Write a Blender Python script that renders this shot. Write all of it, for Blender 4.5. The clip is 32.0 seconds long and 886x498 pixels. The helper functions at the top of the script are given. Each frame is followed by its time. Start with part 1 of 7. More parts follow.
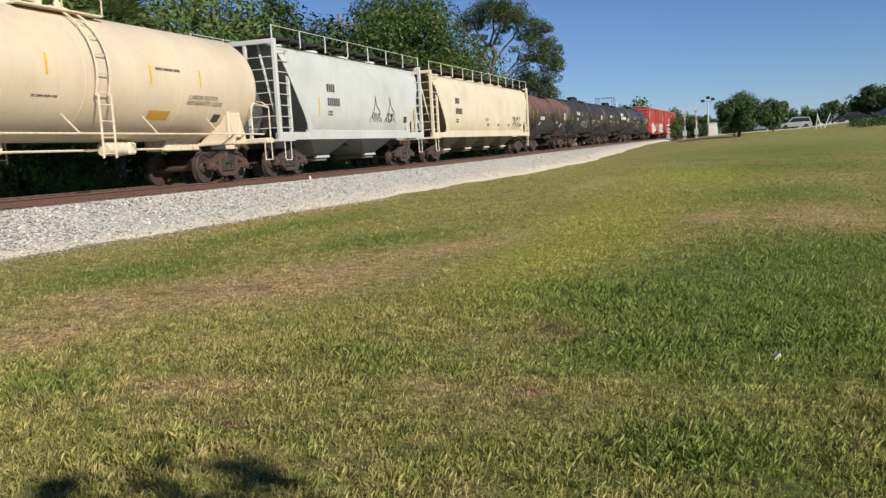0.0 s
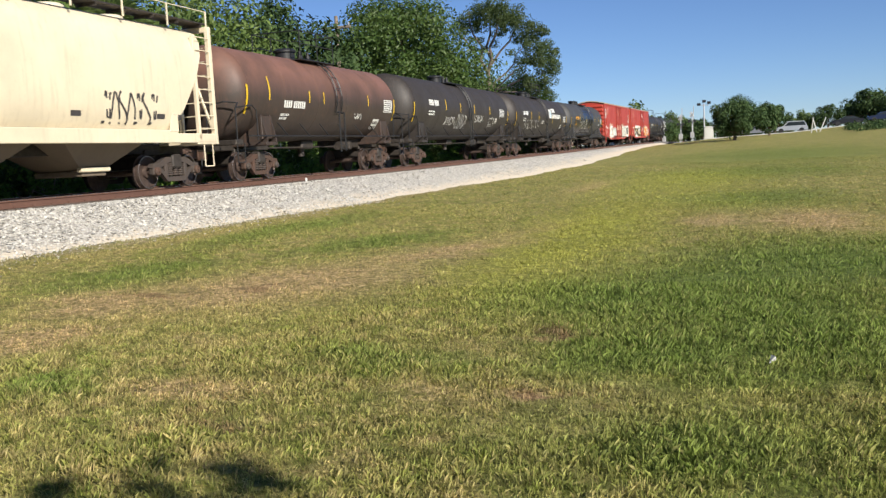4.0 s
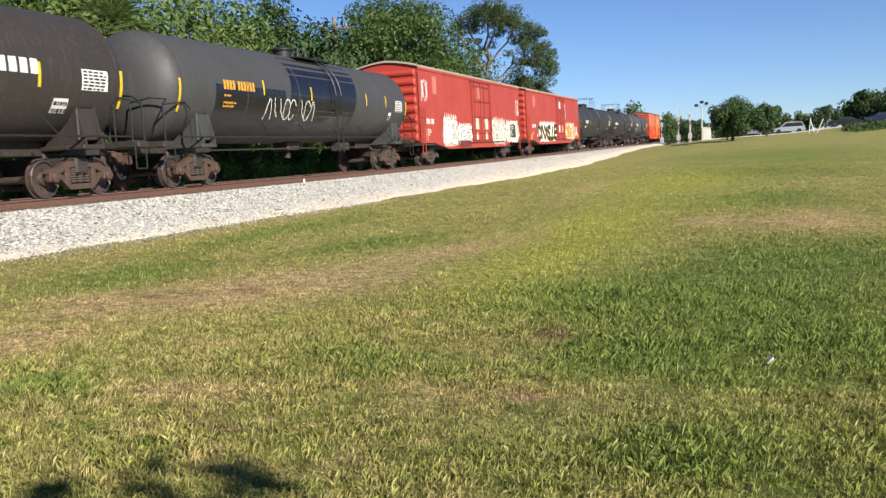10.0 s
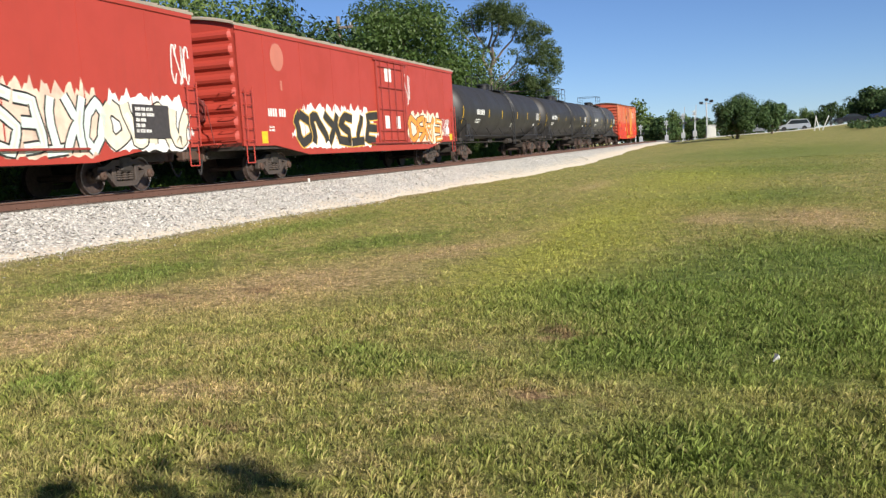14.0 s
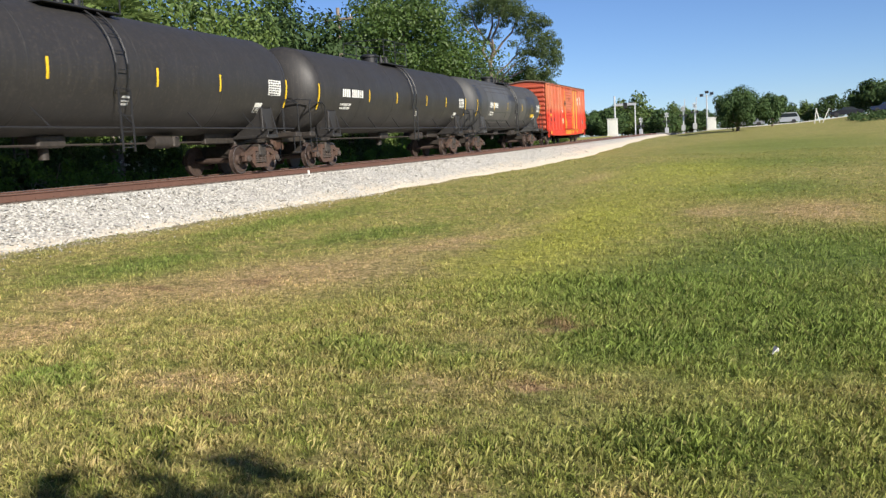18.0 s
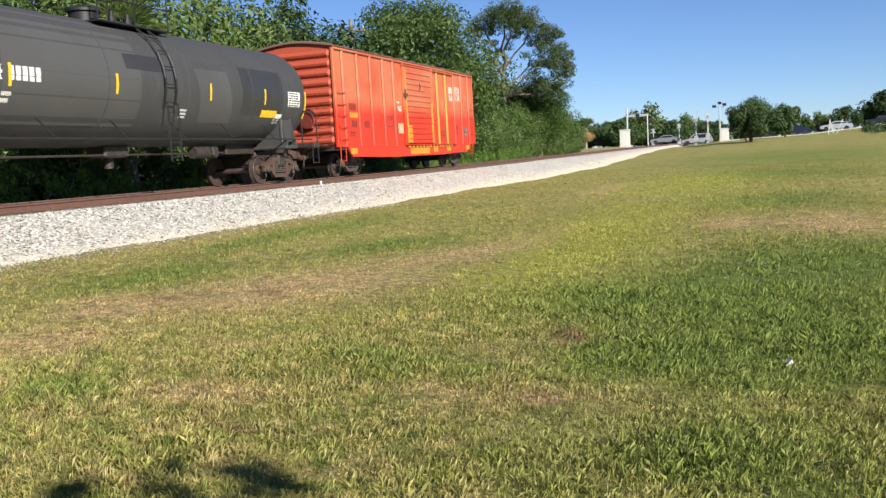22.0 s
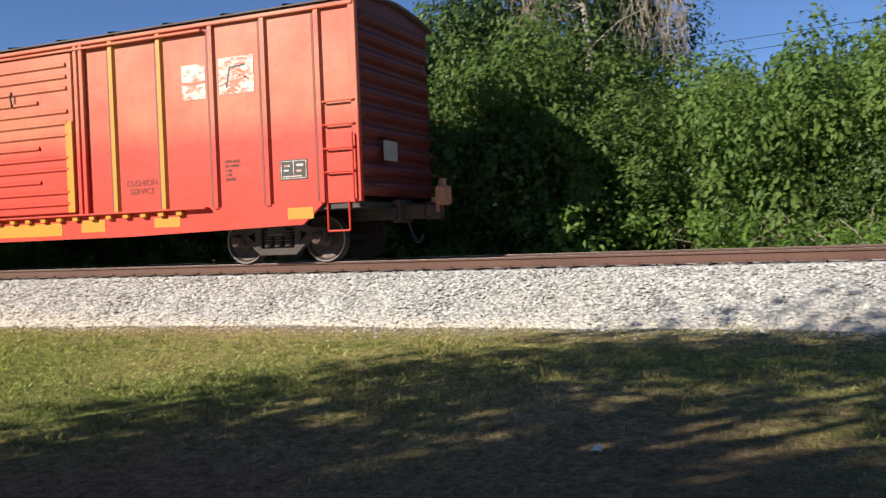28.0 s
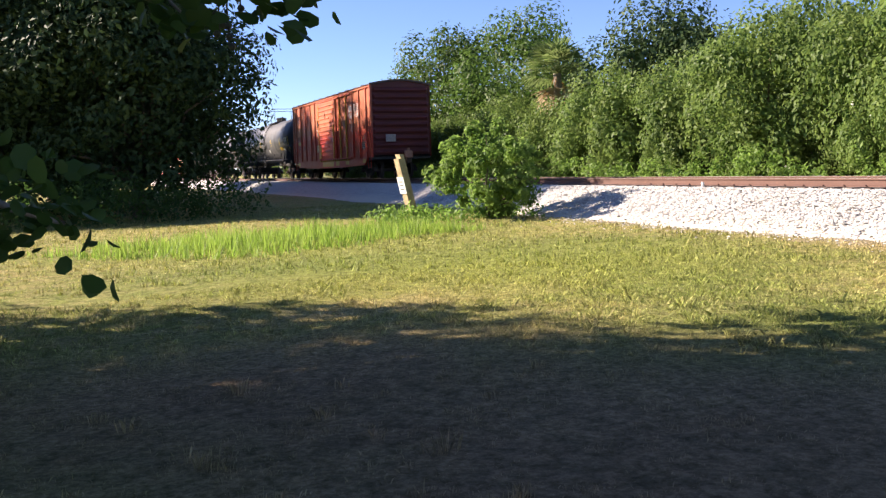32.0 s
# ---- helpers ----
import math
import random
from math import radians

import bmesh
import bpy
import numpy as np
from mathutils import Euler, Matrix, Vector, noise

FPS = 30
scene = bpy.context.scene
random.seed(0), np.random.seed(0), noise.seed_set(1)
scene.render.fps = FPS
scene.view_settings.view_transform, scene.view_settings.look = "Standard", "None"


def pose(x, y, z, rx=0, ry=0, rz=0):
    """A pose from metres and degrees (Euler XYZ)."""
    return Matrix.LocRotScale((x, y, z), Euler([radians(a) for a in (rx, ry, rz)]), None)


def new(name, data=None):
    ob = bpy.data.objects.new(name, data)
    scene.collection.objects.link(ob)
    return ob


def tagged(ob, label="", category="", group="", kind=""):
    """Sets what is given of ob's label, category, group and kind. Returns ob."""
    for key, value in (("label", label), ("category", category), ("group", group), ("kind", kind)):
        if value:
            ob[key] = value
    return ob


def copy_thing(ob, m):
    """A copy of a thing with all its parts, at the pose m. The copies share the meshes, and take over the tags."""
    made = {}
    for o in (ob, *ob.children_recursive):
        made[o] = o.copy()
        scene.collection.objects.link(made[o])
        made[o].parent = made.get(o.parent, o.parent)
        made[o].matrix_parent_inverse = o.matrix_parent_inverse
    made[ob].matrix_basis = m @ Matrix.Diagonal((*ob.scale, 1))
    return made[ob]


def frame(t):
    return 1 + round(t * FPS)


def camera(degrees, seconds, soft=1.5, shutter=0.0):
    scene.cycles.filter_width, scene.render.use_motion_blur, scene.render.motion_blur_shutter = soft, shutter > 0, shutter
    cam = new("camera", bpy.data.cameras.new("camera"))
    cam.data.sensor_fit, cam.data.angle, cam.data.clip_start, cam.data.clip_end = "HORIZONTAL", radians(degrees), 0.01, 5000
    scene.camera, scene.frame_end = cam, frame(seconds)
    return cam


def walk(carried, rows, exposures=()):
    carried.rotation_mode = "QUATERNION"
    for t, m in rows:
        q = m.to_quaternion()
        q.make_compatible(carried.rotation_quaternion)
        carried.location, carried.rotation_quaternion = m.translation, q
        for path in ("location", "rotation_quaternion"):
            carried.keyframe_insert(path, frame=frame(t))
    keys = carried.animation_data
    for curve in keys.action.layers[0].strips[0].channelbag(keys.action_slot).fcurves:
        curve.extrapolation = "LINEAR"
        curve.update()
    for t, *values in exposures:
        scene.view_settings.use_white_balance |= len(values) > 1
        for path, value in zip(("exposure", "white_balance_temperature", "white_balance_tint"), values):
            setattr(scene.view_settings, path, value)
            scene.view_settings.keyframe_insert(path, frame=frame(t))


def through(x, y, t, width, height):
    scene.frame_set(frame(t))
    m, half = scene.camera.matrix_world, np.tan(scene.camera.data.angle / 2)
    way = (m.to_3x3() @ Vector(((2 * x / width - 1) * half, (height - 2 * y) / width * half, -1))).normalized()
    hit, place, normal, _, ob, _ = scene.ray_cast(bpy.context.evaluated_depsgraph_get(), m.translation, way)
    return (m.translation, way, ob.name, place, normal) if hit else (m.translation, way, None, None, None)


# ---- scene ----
# ---- camera: hand-held at one spot, turning to follow the train; seconds, yaw, pitch, roll ----
# World: z = 0 is the top of the rails, the track runs along y, the train travels towards -y.
EYE = (0.0, 0.0, 0.43)
cam = camera(52.5, 32.0, soft=1.35, shutter=0.12)
PATH = [
    (0, 18.19, -6.04, 3.23),
    (0.5, 18.03, -6.09, 3.14),
    (1, 17.91, -6.13, 3.18),
    (1.5, 17.84, -6.15, 3.22),
    (2, 17.76, -6.29, 3.31),
    (2.5, 17.82, -6.36, 3.18),
    (3, 17.93, -6.29, 3.10),
    (3.5, 17.98, -6.07, 3.10),
    (5.5, 17.73, -5.59, 2.75),
    (6, 17.71, -5.51, 2.69),
    (6.5, 17.71, -5.53, 2.72),
    (7, 17.73, -5.60, 2.75),
    (7.5, 17.78, -5.64, 2.71),
    (8, 17.84, -5.71, 2.74),
    (8.5, 17.88, -5.73, 2.76),
    (9, 17.87, -5.72, 2.88),
    (9.5, 17.83, -5.79, 3.04),
    (10, 17.82, -5.84, 3.06),
    (10.5, 17.82, -5.91, 3.08),
    (11, 17.86, -5.95, 3.15),
    (11.5, 17.96, -5.89, 3.12),
    (12, 17.98, -5.82, 3.05),
    (12.5, 17.99, -5.84, 3.13),
    (13, 18.06, -5.84, 3.19),
    (13.5, 18.11, -5.88, 3.19),
    (14, 18.11, -5.90, 3.29),
    (14.5, 18.11, -5.89, 3.17),
    (16.5, 18.20, -6.01, 3.17),
    (17, 18.38, -6.14, 3.13),
    (17.5, 18.38, -6.29, 3.07),
    (18, 18.10, -6.40, 3.21),
    (18.5, 17.84, -6.44, 3.38),
    (19, 17.61, -6.43, 3.42),
    (19.5, 17.39, -6.35, 3.32),
    (20, 17.30, -6.34, 3.34),
    (20.5, 17.43, -6.34, 3.38),
    (21, 17.77, -6.21, 3.35),
    (21.5, 18.23, -5.93, 3.33),
    (22, 18.87, -5.67, 3.18),
    (22.5, 20.10, -5.33, 3.14),
    (23, 22.27, -4.90, 3.39),
    (23.5, 24.68, -4.38, 3.68),
    (24, 27.87, -3.65, 4.25),
    (24.5, 32.50, -2.61, 4.24),
    (25, 38.76, -1.98, 4.09),
    (25.5, 47.64, -1.12, 4.66),
    (27.5, 99.56, -0.31, 3.69),
    (28, 113.19, -0.98, 2.23),
    (28.5, 124.46, -1.79, 2.36),
    (29, 133.59, -2.06, 2.61),
    (29.5, 141.33, -2.74, 2.71),
    (30, 146.54, -3.60, 2.19),
    (30.5, 150.52, -3.97, 1.92),
    (31, 153.54, -4.45, 1.88),
    (31.5, 155.89, -4.82, 1.69),
    (32, 157.42, -5.16, 1.66),
]
walk(cam, [(t, pose(*EYE, 90 + p, r, w)) for t, w, p, r in PATH], exposures=[
    (0, 0.2, 6500, 10), (4, 0.5, 6500, 10), (6, 0.7, 6500, 10), (11, 0.7, 6500, 10), (14, 0.56, 6500, 10), (17, 0.62, 6500, 10), (19, 0.7, 6500, 10), (21, 0.74, 6500, 10), (22.5, 0.66, 6500, 10),
    (24, 0.42, 6500, 10), (26, 0.45, 6500, 10), (28, 0.66, 6500, 10), (29, 0.95, 6550, 11), (30, 1.1, 6650, 13), (31, 1.35, 6800, 17), (32, 1.6, 7000, 22)])

# ---- sun and sky ----
SUN_DIR = Vector((1.0, -0.76, 0.70)).normalized()
world = bpy.data.worlds.new("sky")
scene.world = world
world.use_nodes = True
wn = world.node_tree
sky = wn.nodes.new("ShaderNodeTexSky")
sky.sky_type, sky.sun_disc = "NISHITA", False
sky.sun_elevation = math.asin(SUN_DIR.z)
sky.sun_rotation = math.atan2(SUN_DIR.x, SUN_DIR.y)
sky.altitude = 1200
sky.air_density, sky.dust_density, sky.ozone_density = 0.9, 0.0, 3.5
tone = wn.nodes.new("ShaderNodeMix")
tone.data_type, tone.blend_type = "RGBA", "MULTIPLY"
tone.inputs["Factor"].default_value = 1.0
tone.inputs["B"].default_value = (0.86, 0.97, 1.2, 1)
wn.links.new(sky.outputs[0], tone.inputs["A"])
wn.links.new(tone.outputs["Result"], wn.nodes["Background"].inputs[0])
wn.nodes["Background"].inputs[1].default_value = 0.061
sun_data = bpy.data.lights.new("sun", "SUN")
sun_data.energy, sun_data.angle, sun_data.color = 5.0, radians(0.55), (1.0, 0.93, 0.82)
sun = new("sun", sun_data)
sun.matrix_world = Matrix.Translation(SUN_DIR * 60) @ SUN_DIR.to_track_quat("Z", "Y").to_matrix().to_4x4()

# ---- mesh tools ----
class Geo:
    """Collects vertices and faces of one mesh."""

    def __init__(self):
        self.v, self.f = [], []

    def ring(self, pts):
        k = len(self.v)
        self.v.extend(tuple(p) for p in pts)
        return list(range(k, k + len(pts)))

    def face(self, *pts):
        self.f.append(self.ring(pts))
        return self

    def bridge(self, a, b, closed=True):
        n = len(a)
        for i in range(n if closed else n - 1):
            j = (i + 1) % n
            self.f.append((a[i], a[j], b[j], b[i]))

    def loft(self, rings, closed=True, caps=True):
        ids = [self.ring(r) for r in rings]
        for a, b in zip(ids, ids[1:]):
            self.bridge(a, b, closed)
        if caps:
            self.f.append(ids[0][::-1])
            self.f.append(ids[-1])
        return self

    def box(self, x0, x1, y0, y1, z0, z1, c=0.0, m=None):
        """A box with chamfered edges of width c."""
        x0, x1 = min(x0, x1), max(x0, x1)
        y0, y1 = min(y0, y1), max(y0, y1)
        z0, z1 = min(z0, z1), max(z0, z1)
        c = min(c, 0.45 * (x1 - x0), 0.45 * (y1 - y0), 0.45 * (z1 - z0))
        if c <= 0:
            rings = [[(x0, y0, z), (x1, y0, z), (x1, y1, z), (x0, y1, z)] for z in (z0, z1)]
        else:
            def oct_ring(z, d):
                a, b, e, g = x0 + d, x1 - d, y0 + d, y1 - d
                return [(a + c, e, z), (b - c, e, z), (b, e + c, z), (b, g - c, z), (b - c, g, z), (a + c, g, z), (a, g - c, z), (a, e + c, z)]
            rings = [oct_ring(z0, c * 0.7), oct_ring(z0 + c, 0), oct_ring(z1 - c, 0), oct_ring(z1, c * 0.7)]
        if m is not None:
            rings = [[m @ Vector(p) for p in r] for r in rings]
        return self.loft(rings)

    def cyl(self, p0, p1, r, n=8, r1=None, caps=True):
        p0, p1 = Vector(p0), Vector(p1)
        d = (p1 - p0).normalized()
        q = d.to_track_quat("Z", "Y")
        ring = [q @ Vector((math.cos(a), math.sin(a), 0)) for a in (2 * math.pi * i / n for i in range(n))]
        return self.loft([[p0 + v * r for v in ring], [p1 + v * (r if r1 is None else r1) for v in ring]], True, caps)

    def path(self, pts, r, n=6):
        for a, b in zip(pts, pts[1:]):
            self.cyl(a, b, r, n)
        return self

    def prism(self, poly, d0, d1, axis="x"):
        """A polygon of (a, b) pushed along an axis; (a, b) are the other two axes in order."""
        def at(p, d):
            a, b = p
            return {"x": (d, a, b), "y": (a, d, b), "z": (a, b, d)}[axis]
        return self.loft([[at(p, d0) for p in poly], [at(p, d1) for p in poly]])

    def lathe_y(self, prof, cx, cz, n=40, caps=True):
        """Turns a profile of (y, r) about the axis along y."""
        rings = [[(cx + r * math.cos(a), y, cz + r * math.sin(a)) for a in (2 * math.pi * i / n for i in range(n))] for y, r in prof]
        return self.loft(rings, True, caps)

    def lathe_x(self, prof, cy, cz, n=24, caps=True):
        rings = [[(x, cy + r * math.cos(a), cz + r * math.sin(a)) for a in (2 * math.pi * i / n for i in range(n))] for x, r in prof]
        return self.loft(rings, True, caps)

    def lathe_z(self, prof, cx, cy, n=16, caps=True):
        rings = [[(cx + r * math.cos(a), cy + r * math.sin(a), z) for a in (2 * math.pi * i / n for i in range(n))] for z, r in prof]
        return self.loft(rings, True, caps)

    def move(self, m):
        self.v = [tuple(m @ Vector(p)) for p in self.v]
        return self

    def mesh(self, name, mat, smooth=32):
        me = bpy.data.meshes.new(name)
        me.from_pydata(self.v, [], self.f)
        if mat is not None:
            me.materials.append(mat)
        if smooth:
            me.polygons.foreach_set("use_smooth", np.ones(len(me.polygons), dtype=bool))
            me.set_sharp_from_angle(angle=radians(smooth))
        me.update()
        return me


def array_mesh(name, co, tris, mat, smooth=False):
    """A mesh from numpy arrays of points and triangles."""
    me = bpy.data.meshes.new(name)
    me.vertices.add(len(co))
    me.vertices.foreach_set("co", np.asarray(co, dtype=np.float32).ravel())
    me.loops.add(len(tris) * 3)
    me.loops.foreach_set("vertex_index", np.asarray(tris, dtype=np.int32).ravel())
    me.polygons.add(len(tris))
    me.polygons.foreach_set("loop_start", np.arange(0, len(tris) * 3, 3, dtype=np.int32))
    if smooth:
        me.polygons.foreach_set("use_smooth", np.ones(len(tris), dtype=bool))
    me.materials.append(mat)
    me.update()
    me.validate()
    return me


def part(name, geo, mat, parent, label="", smooth=32, at=None):
    """Links a Geo or a mesh as one mesh object under a thing or under a part."""
    me = geo.mesh(name, mat, smooth) if isinstance(geo, Geo) else geo
    ob = new(name, me)
    ob.parent = parent
    if at is not None:
        ob.matrix_basis = at
    return tagged(ob, label=label)


def parts(name, geo, mat, parent, label="", smooth=32, reach=0.0):
    """Each separate piece of a Geo becomes a part of its own; pieces within reach of one another stay one part."""
    root = list(range(len(geo.v)))

    def find(i):
        while root[i] != i:
            root[i] = root[root[i]]
            i = root[i]
        return i
    for f in geo.f:
        for i in f[1:]:
            root[find(i)] = find(f[0])
    groups = {}
    for f in geo.f:
        groups.setdefault(find(f[0]), []).append(f)
    groups = list(groups.values())
    if reach:
        boxes = []
        for faces in groups:
            q = np.array([tuple(geo.v[i]) for f in faces for i in f])
            boxes.append((q.min(0) - reach / 2, q.max(0) + reach / 2))
        up = list(range(len(groups)))

        def top(i):
            while up[i] != i:
                i = up[i]
            return i
        for i in range(len(groups)):
            for j in range(i):
                if np.all(boxes[i][0] < boxes[j][1]) and np.all(boxes[j][0] < boxes[i][1]):
                    up[top(i)] = top(j)
        joined = {}
        for i, faces in enumerate(groups):
            joined.setdefault(top(i), []).extend(faces)
        groups = list(joined.values())
    for faces in groups:
        g, ids = Geo(), {}
        for f in faces:
            for i in f:
                if i not in ids:
                    ids[i] = len(g.v)
                    g.v.append(geo.v[i])
            g.f.append([ids[i] for i in f])
        part(name, g, mat, parent, label, smooth)


def thing(name, label, category, group="", m=None, kind=""):
    ob = new(name)
    ob.empty_display_size = 0.2
    if m is not None:
        ob.matrix_basis = m
    return tagged(ob, label=label, category=category, group=group, kind=kind)


# ---- materials ----
def nodes_of(name):
    m = bpy.data.materials.new(name)
    m.use_nodes = True
    t = m.node_tree
    return m, t, t.nodes["Principled BSDF"]


def node(t, kind, **ins):
    n = t.nodes.new("ShaderNode" + kind)
    for k, v in ins.items():
        n.inputs[k.replace("_", " ")].default_value = v
    return n


def coords(t, scale=(1, 1, 1), rot=(0, 0, 0)):
    c = t.nodes.new("ShaderNodeTexCoord")
    mp = t.nodes.new("ShaderNodeMapping")
    mp.inputs["Scale"].default_value = scale
    mp.inputs["Rotation"].default_value = rot
    t.links.new(c.outputs["Object"], mp.inputs["Vector"])
    return mp.outputs[0]


def noise_of(t, vec, scale, detail=4.0, rough=0.6):
    n = node(t, "TexNoise", Scale=scale, Detail=detail, Roughness=rough)
    t.links.new(vec, n.inputs["Vector"])
    return n.outputs["Fac"]


def ramp(t, fac, lo, hi):
    r = t.nodes.new("ShaderNodeMapRange")
    r.inputs["From Min"].default_value, r.inputs["From Max"].default_value = lo, hi
    t.links.new(fac, r.inputs["Value"])
    return r.outputs[0]


def mix(t, fac, a, b):
    n = t.nodes.new("ShaderNodeMix")
    n.data_type = "RGBA"
    if isinstance(fac, (int, float)):
        n.inputs["Factor"].default_value = fac
    else:
        t.links.new(fac, n.inputs["Factor"])
    for sock, v in ((n.inputs["A"], a), (n.inputs["B"], b)):
        if isinstance(v, tuple):
            sock.default_value = (*v, 1)
        else:
            t.links.new(v, sock)
    return n.outputs["Result"]


def math_of(t, op, a, b=0.0):
    n = t.nodes.new("ShaderNodeMath")
    n.operation = op
    for sock, v in zip(n.inputs, (a, b)):
        if isinstance(v, (int, float)):
            sock.default_value = v
        else:
            t.links.new(v, sock)
    return n.outputs[0]


def bump_of(t, b, height, strength, dist=0.01):
    n = node(t, "Bump", Strength=strength, Distance=dist)
    t.links.new(height, n.inputs["Height"])
    t.links.new(n.outputs[0], b.inputs["Normal"])


def paint(name, base, dirt=(0.12, 0.09, 0.06), wear=0.35, streak=0.35, rough=0.5, bump=0.12, metal=0.0, dark=0.75, fade=None):
    """Weathered coat of paint: blotches, run-down streaks, fine grain. fade: (colour, z from, z to) for sun-bleached upper parts."""
    m, t, b = nodes_of(name)
    v = coords(t)
    big = noise_of(t, v, 0.55, 5)
    fine = noise_of(t, v, 14.0, 5)
    run = noise_of(t, coords(t, (5.0, 5.0, 0.35)), 1.6, 5, 0.65)
    col = base
    if fade:
        sep = t.nodes.new("ShaderNodeSeparateXYZ")
        t.links.new(v, sep.inputs[0])
        wob = math_of(t, "MULTIPLY_ADD", noise_of(t, coords(t, (1, 1.2, 0.6)), 1.3, 4), 0.55)
        wob.node.inputs[2].default_value = -0.27
        col = mix(t, ramp(t, math_of(t, "ADD", sep.outputs[2], wob), fade[1], fade[2]), base, fade[0])
    deep = tuple(c * dark for c in base)
    col = mix(t, math_of(t, "MULTIPLY", ramp(t, big, 0.42, 0.68), 0.6), col, deep)
    col = mix(t, math_of(t, "MULTIPLY", ramp(t, run, 0.52, 0.78), streak), col, dirt)
    col = mix(t, math_of(t, "MULTIPLY", ramp(t, fine, 0.55, 0.75), wear), col, dirt)
    t.links.new(col, b.inputs["Base Color"])
    rr = math_of(t, "MULTIPLY_ADD", big, 0.35)
    rr.node.inputs[2].default_value = rough - 0.17
    t.links.new(rr, b.inputs["Roughness"])
    b.inputs["Metallic"].default_value = metal
    if bump:
        bump_of(t, b, noise_of(t, v, 2.2, 4), bump, 0.03)
    return m


def plain(name, base, rough=0.6, metal=0.0, var=0.25, scale=20.0, bump=0.0, spec=0.5):
    m, t, b = nodes_of(name)
    f = noise_of(t, coords(t), scale, 5)
    c = mix(t, ramp(t, f, 0.3, 0.7), tuple(x * (1 - var) for x in base), tuple(min(1, x * (1 + var)) for x in base))
    t.links.new(c, b.inputs["Base Color"])
    b.inputs["Roughness"].default_value, b.inputs["Metallic"].default_value = rough, metal
    b.inputs["Specular IOR Level"].default_value = spec
    if bump:
        bump_of(t, b, f, bump)
    return m


def leafy(name, a, c, light=None, rough=0.5, through=0.55, gloss=0.3):
    """Leaves: a colour for each leaf between a and c, some light let through."""
    m, t, b = nodes_of(name)
    g = t.nodes.new("ShaderNodeNewGeometry")
    o = t.nodes.new("ShaderNodeObjectInfo")
    col = mix(t, g.outputs["Random Per Island"], a, c)
    big = noise_of(t, coords(t), 0.8, 3)
    col = mix(t, math_of(t, "MULTIPLY", ramp(t, big, 0.45, 0.7), 0.55), col, light or tuple(min(1, x * 1.5) for x in c))
    hs = node(t, "HueSaturation")
    vv = math_of(t, "MULTIPLY_ADD", o.outputs["Random"], 0.35)
    vv.node.inputs[2].default_value = 0.82
    t.links.new(vv, hs.inputs["Value"])
    t.links.new(col, hs.inputs["Color"])
    col = hs.outputs[0]
    t.links.new(col, b.inputs["Base Color"])
    b.inputs["Roughness"].default_value = rough
    b.inputs["Specular IOR Level"].default_value = gloss
    tr = t.nodes.new("ShaderNodeBsdfTranslucent")
    t.links.new(col, tr.inputs["Color"])
    mx = t.nodes.new("ShaderNodeMixShader")
    mx.inputs[0].default_value = through
    t.links.new(b.outputs[0], mx.inputs[1])
    t.links.new(tr.outputs[0], mx.inputs[2])
    t.links.new(mx.outputs[0], t.nodes["Material Output"].inputs["Surface"])
    return m


M_STEEL = plain("dark_steel", (0.05, 0.042, 0.036), 0.6, 0.3, 0.4, 9, 0.2)
M_TRUCK = paint("rusty_cast_steel", (0.07, 0.042, 0.03), (0.15, 0.068, 0.042), 0.5, 0.5, 0.75, 0.3)
M_TRUCK_GREY = paint("dusty_cast_steel", (0.06, 0.047, 0.04), (0.105, 0.068, 0.05), 0.4, 0.5, 0.75, 0.3)
M_WHEEL = plain("wheel_steel", (0.085, 0.06, 0.05), 0.55, 0.4, 0.4, 12, 0.1)
M_TREAD = plain("polished_tread", (0.33, 0.3, 0.28), 0.42, 1.0, 0.15, 12)
M_BLACK = plain("black_steel", (0.018, 0.018, 0.019), 0.5, 0.1, 0.4, 6)
M_YELLOW = plain("reflective_yellow", (0.72, 0.47, 0.02), 0.45, 0, 0.15, 9)
M_WHITE = plain("white_stencil", (0.72, 0.72, 0.68), 0.6, 0, 0.12, 12)
M_DKMARK = plain("dark_stencil", (0.05, 0.045, 0.045), 0.6, 0, 0.2, 12)
M_GALV = plain("galvanised_steel", (0.42, 0.42, 0.4), 0.55, 0.5, 0.15, 15)
M_ORANGE_MARK = plain("orange_stencil", (0.62, 0.3, 0.03), 0.6, 0, 0.15, 12)
M_BROWN_MARK = plain("dark_red_stencil", (0.16, 0.025, 0.015), 0.6, 0, 0.2, 12)
M_HOSE = plain("black_rubber", (0.02, 0.02, 0.02), 0.8, 0, 0.2, 12)
M_BARK = plain("bark", (0.12, 0.09, 0.065), 0.9, 0, 0.5, 7, 0.6)
M_PALE_BARK = plain("grey_bark", (0.27, 0.23, 0.19), 0.9, 0, 0.35, 8, 0.5)

# ---- ground ----
def smooth01(t):
    t = np.clip(t, 0, 1)
    return t * t * (3 - 2 * t)


def rise(y):
    """The line climbs gently towards the crossing."""
    return 0.98 * smooth01((np.asarray(y, dtype=float) - 10) / 165)


def bend(y):
    """How far the track has swung sideways on its long curve."""
    d = np.clip(np.asarray(y, dtype=float) - 5, 0, None)
    return 8e-5 * np.minimum(d, 295) * (2 * d - np.minimum(d, 295))


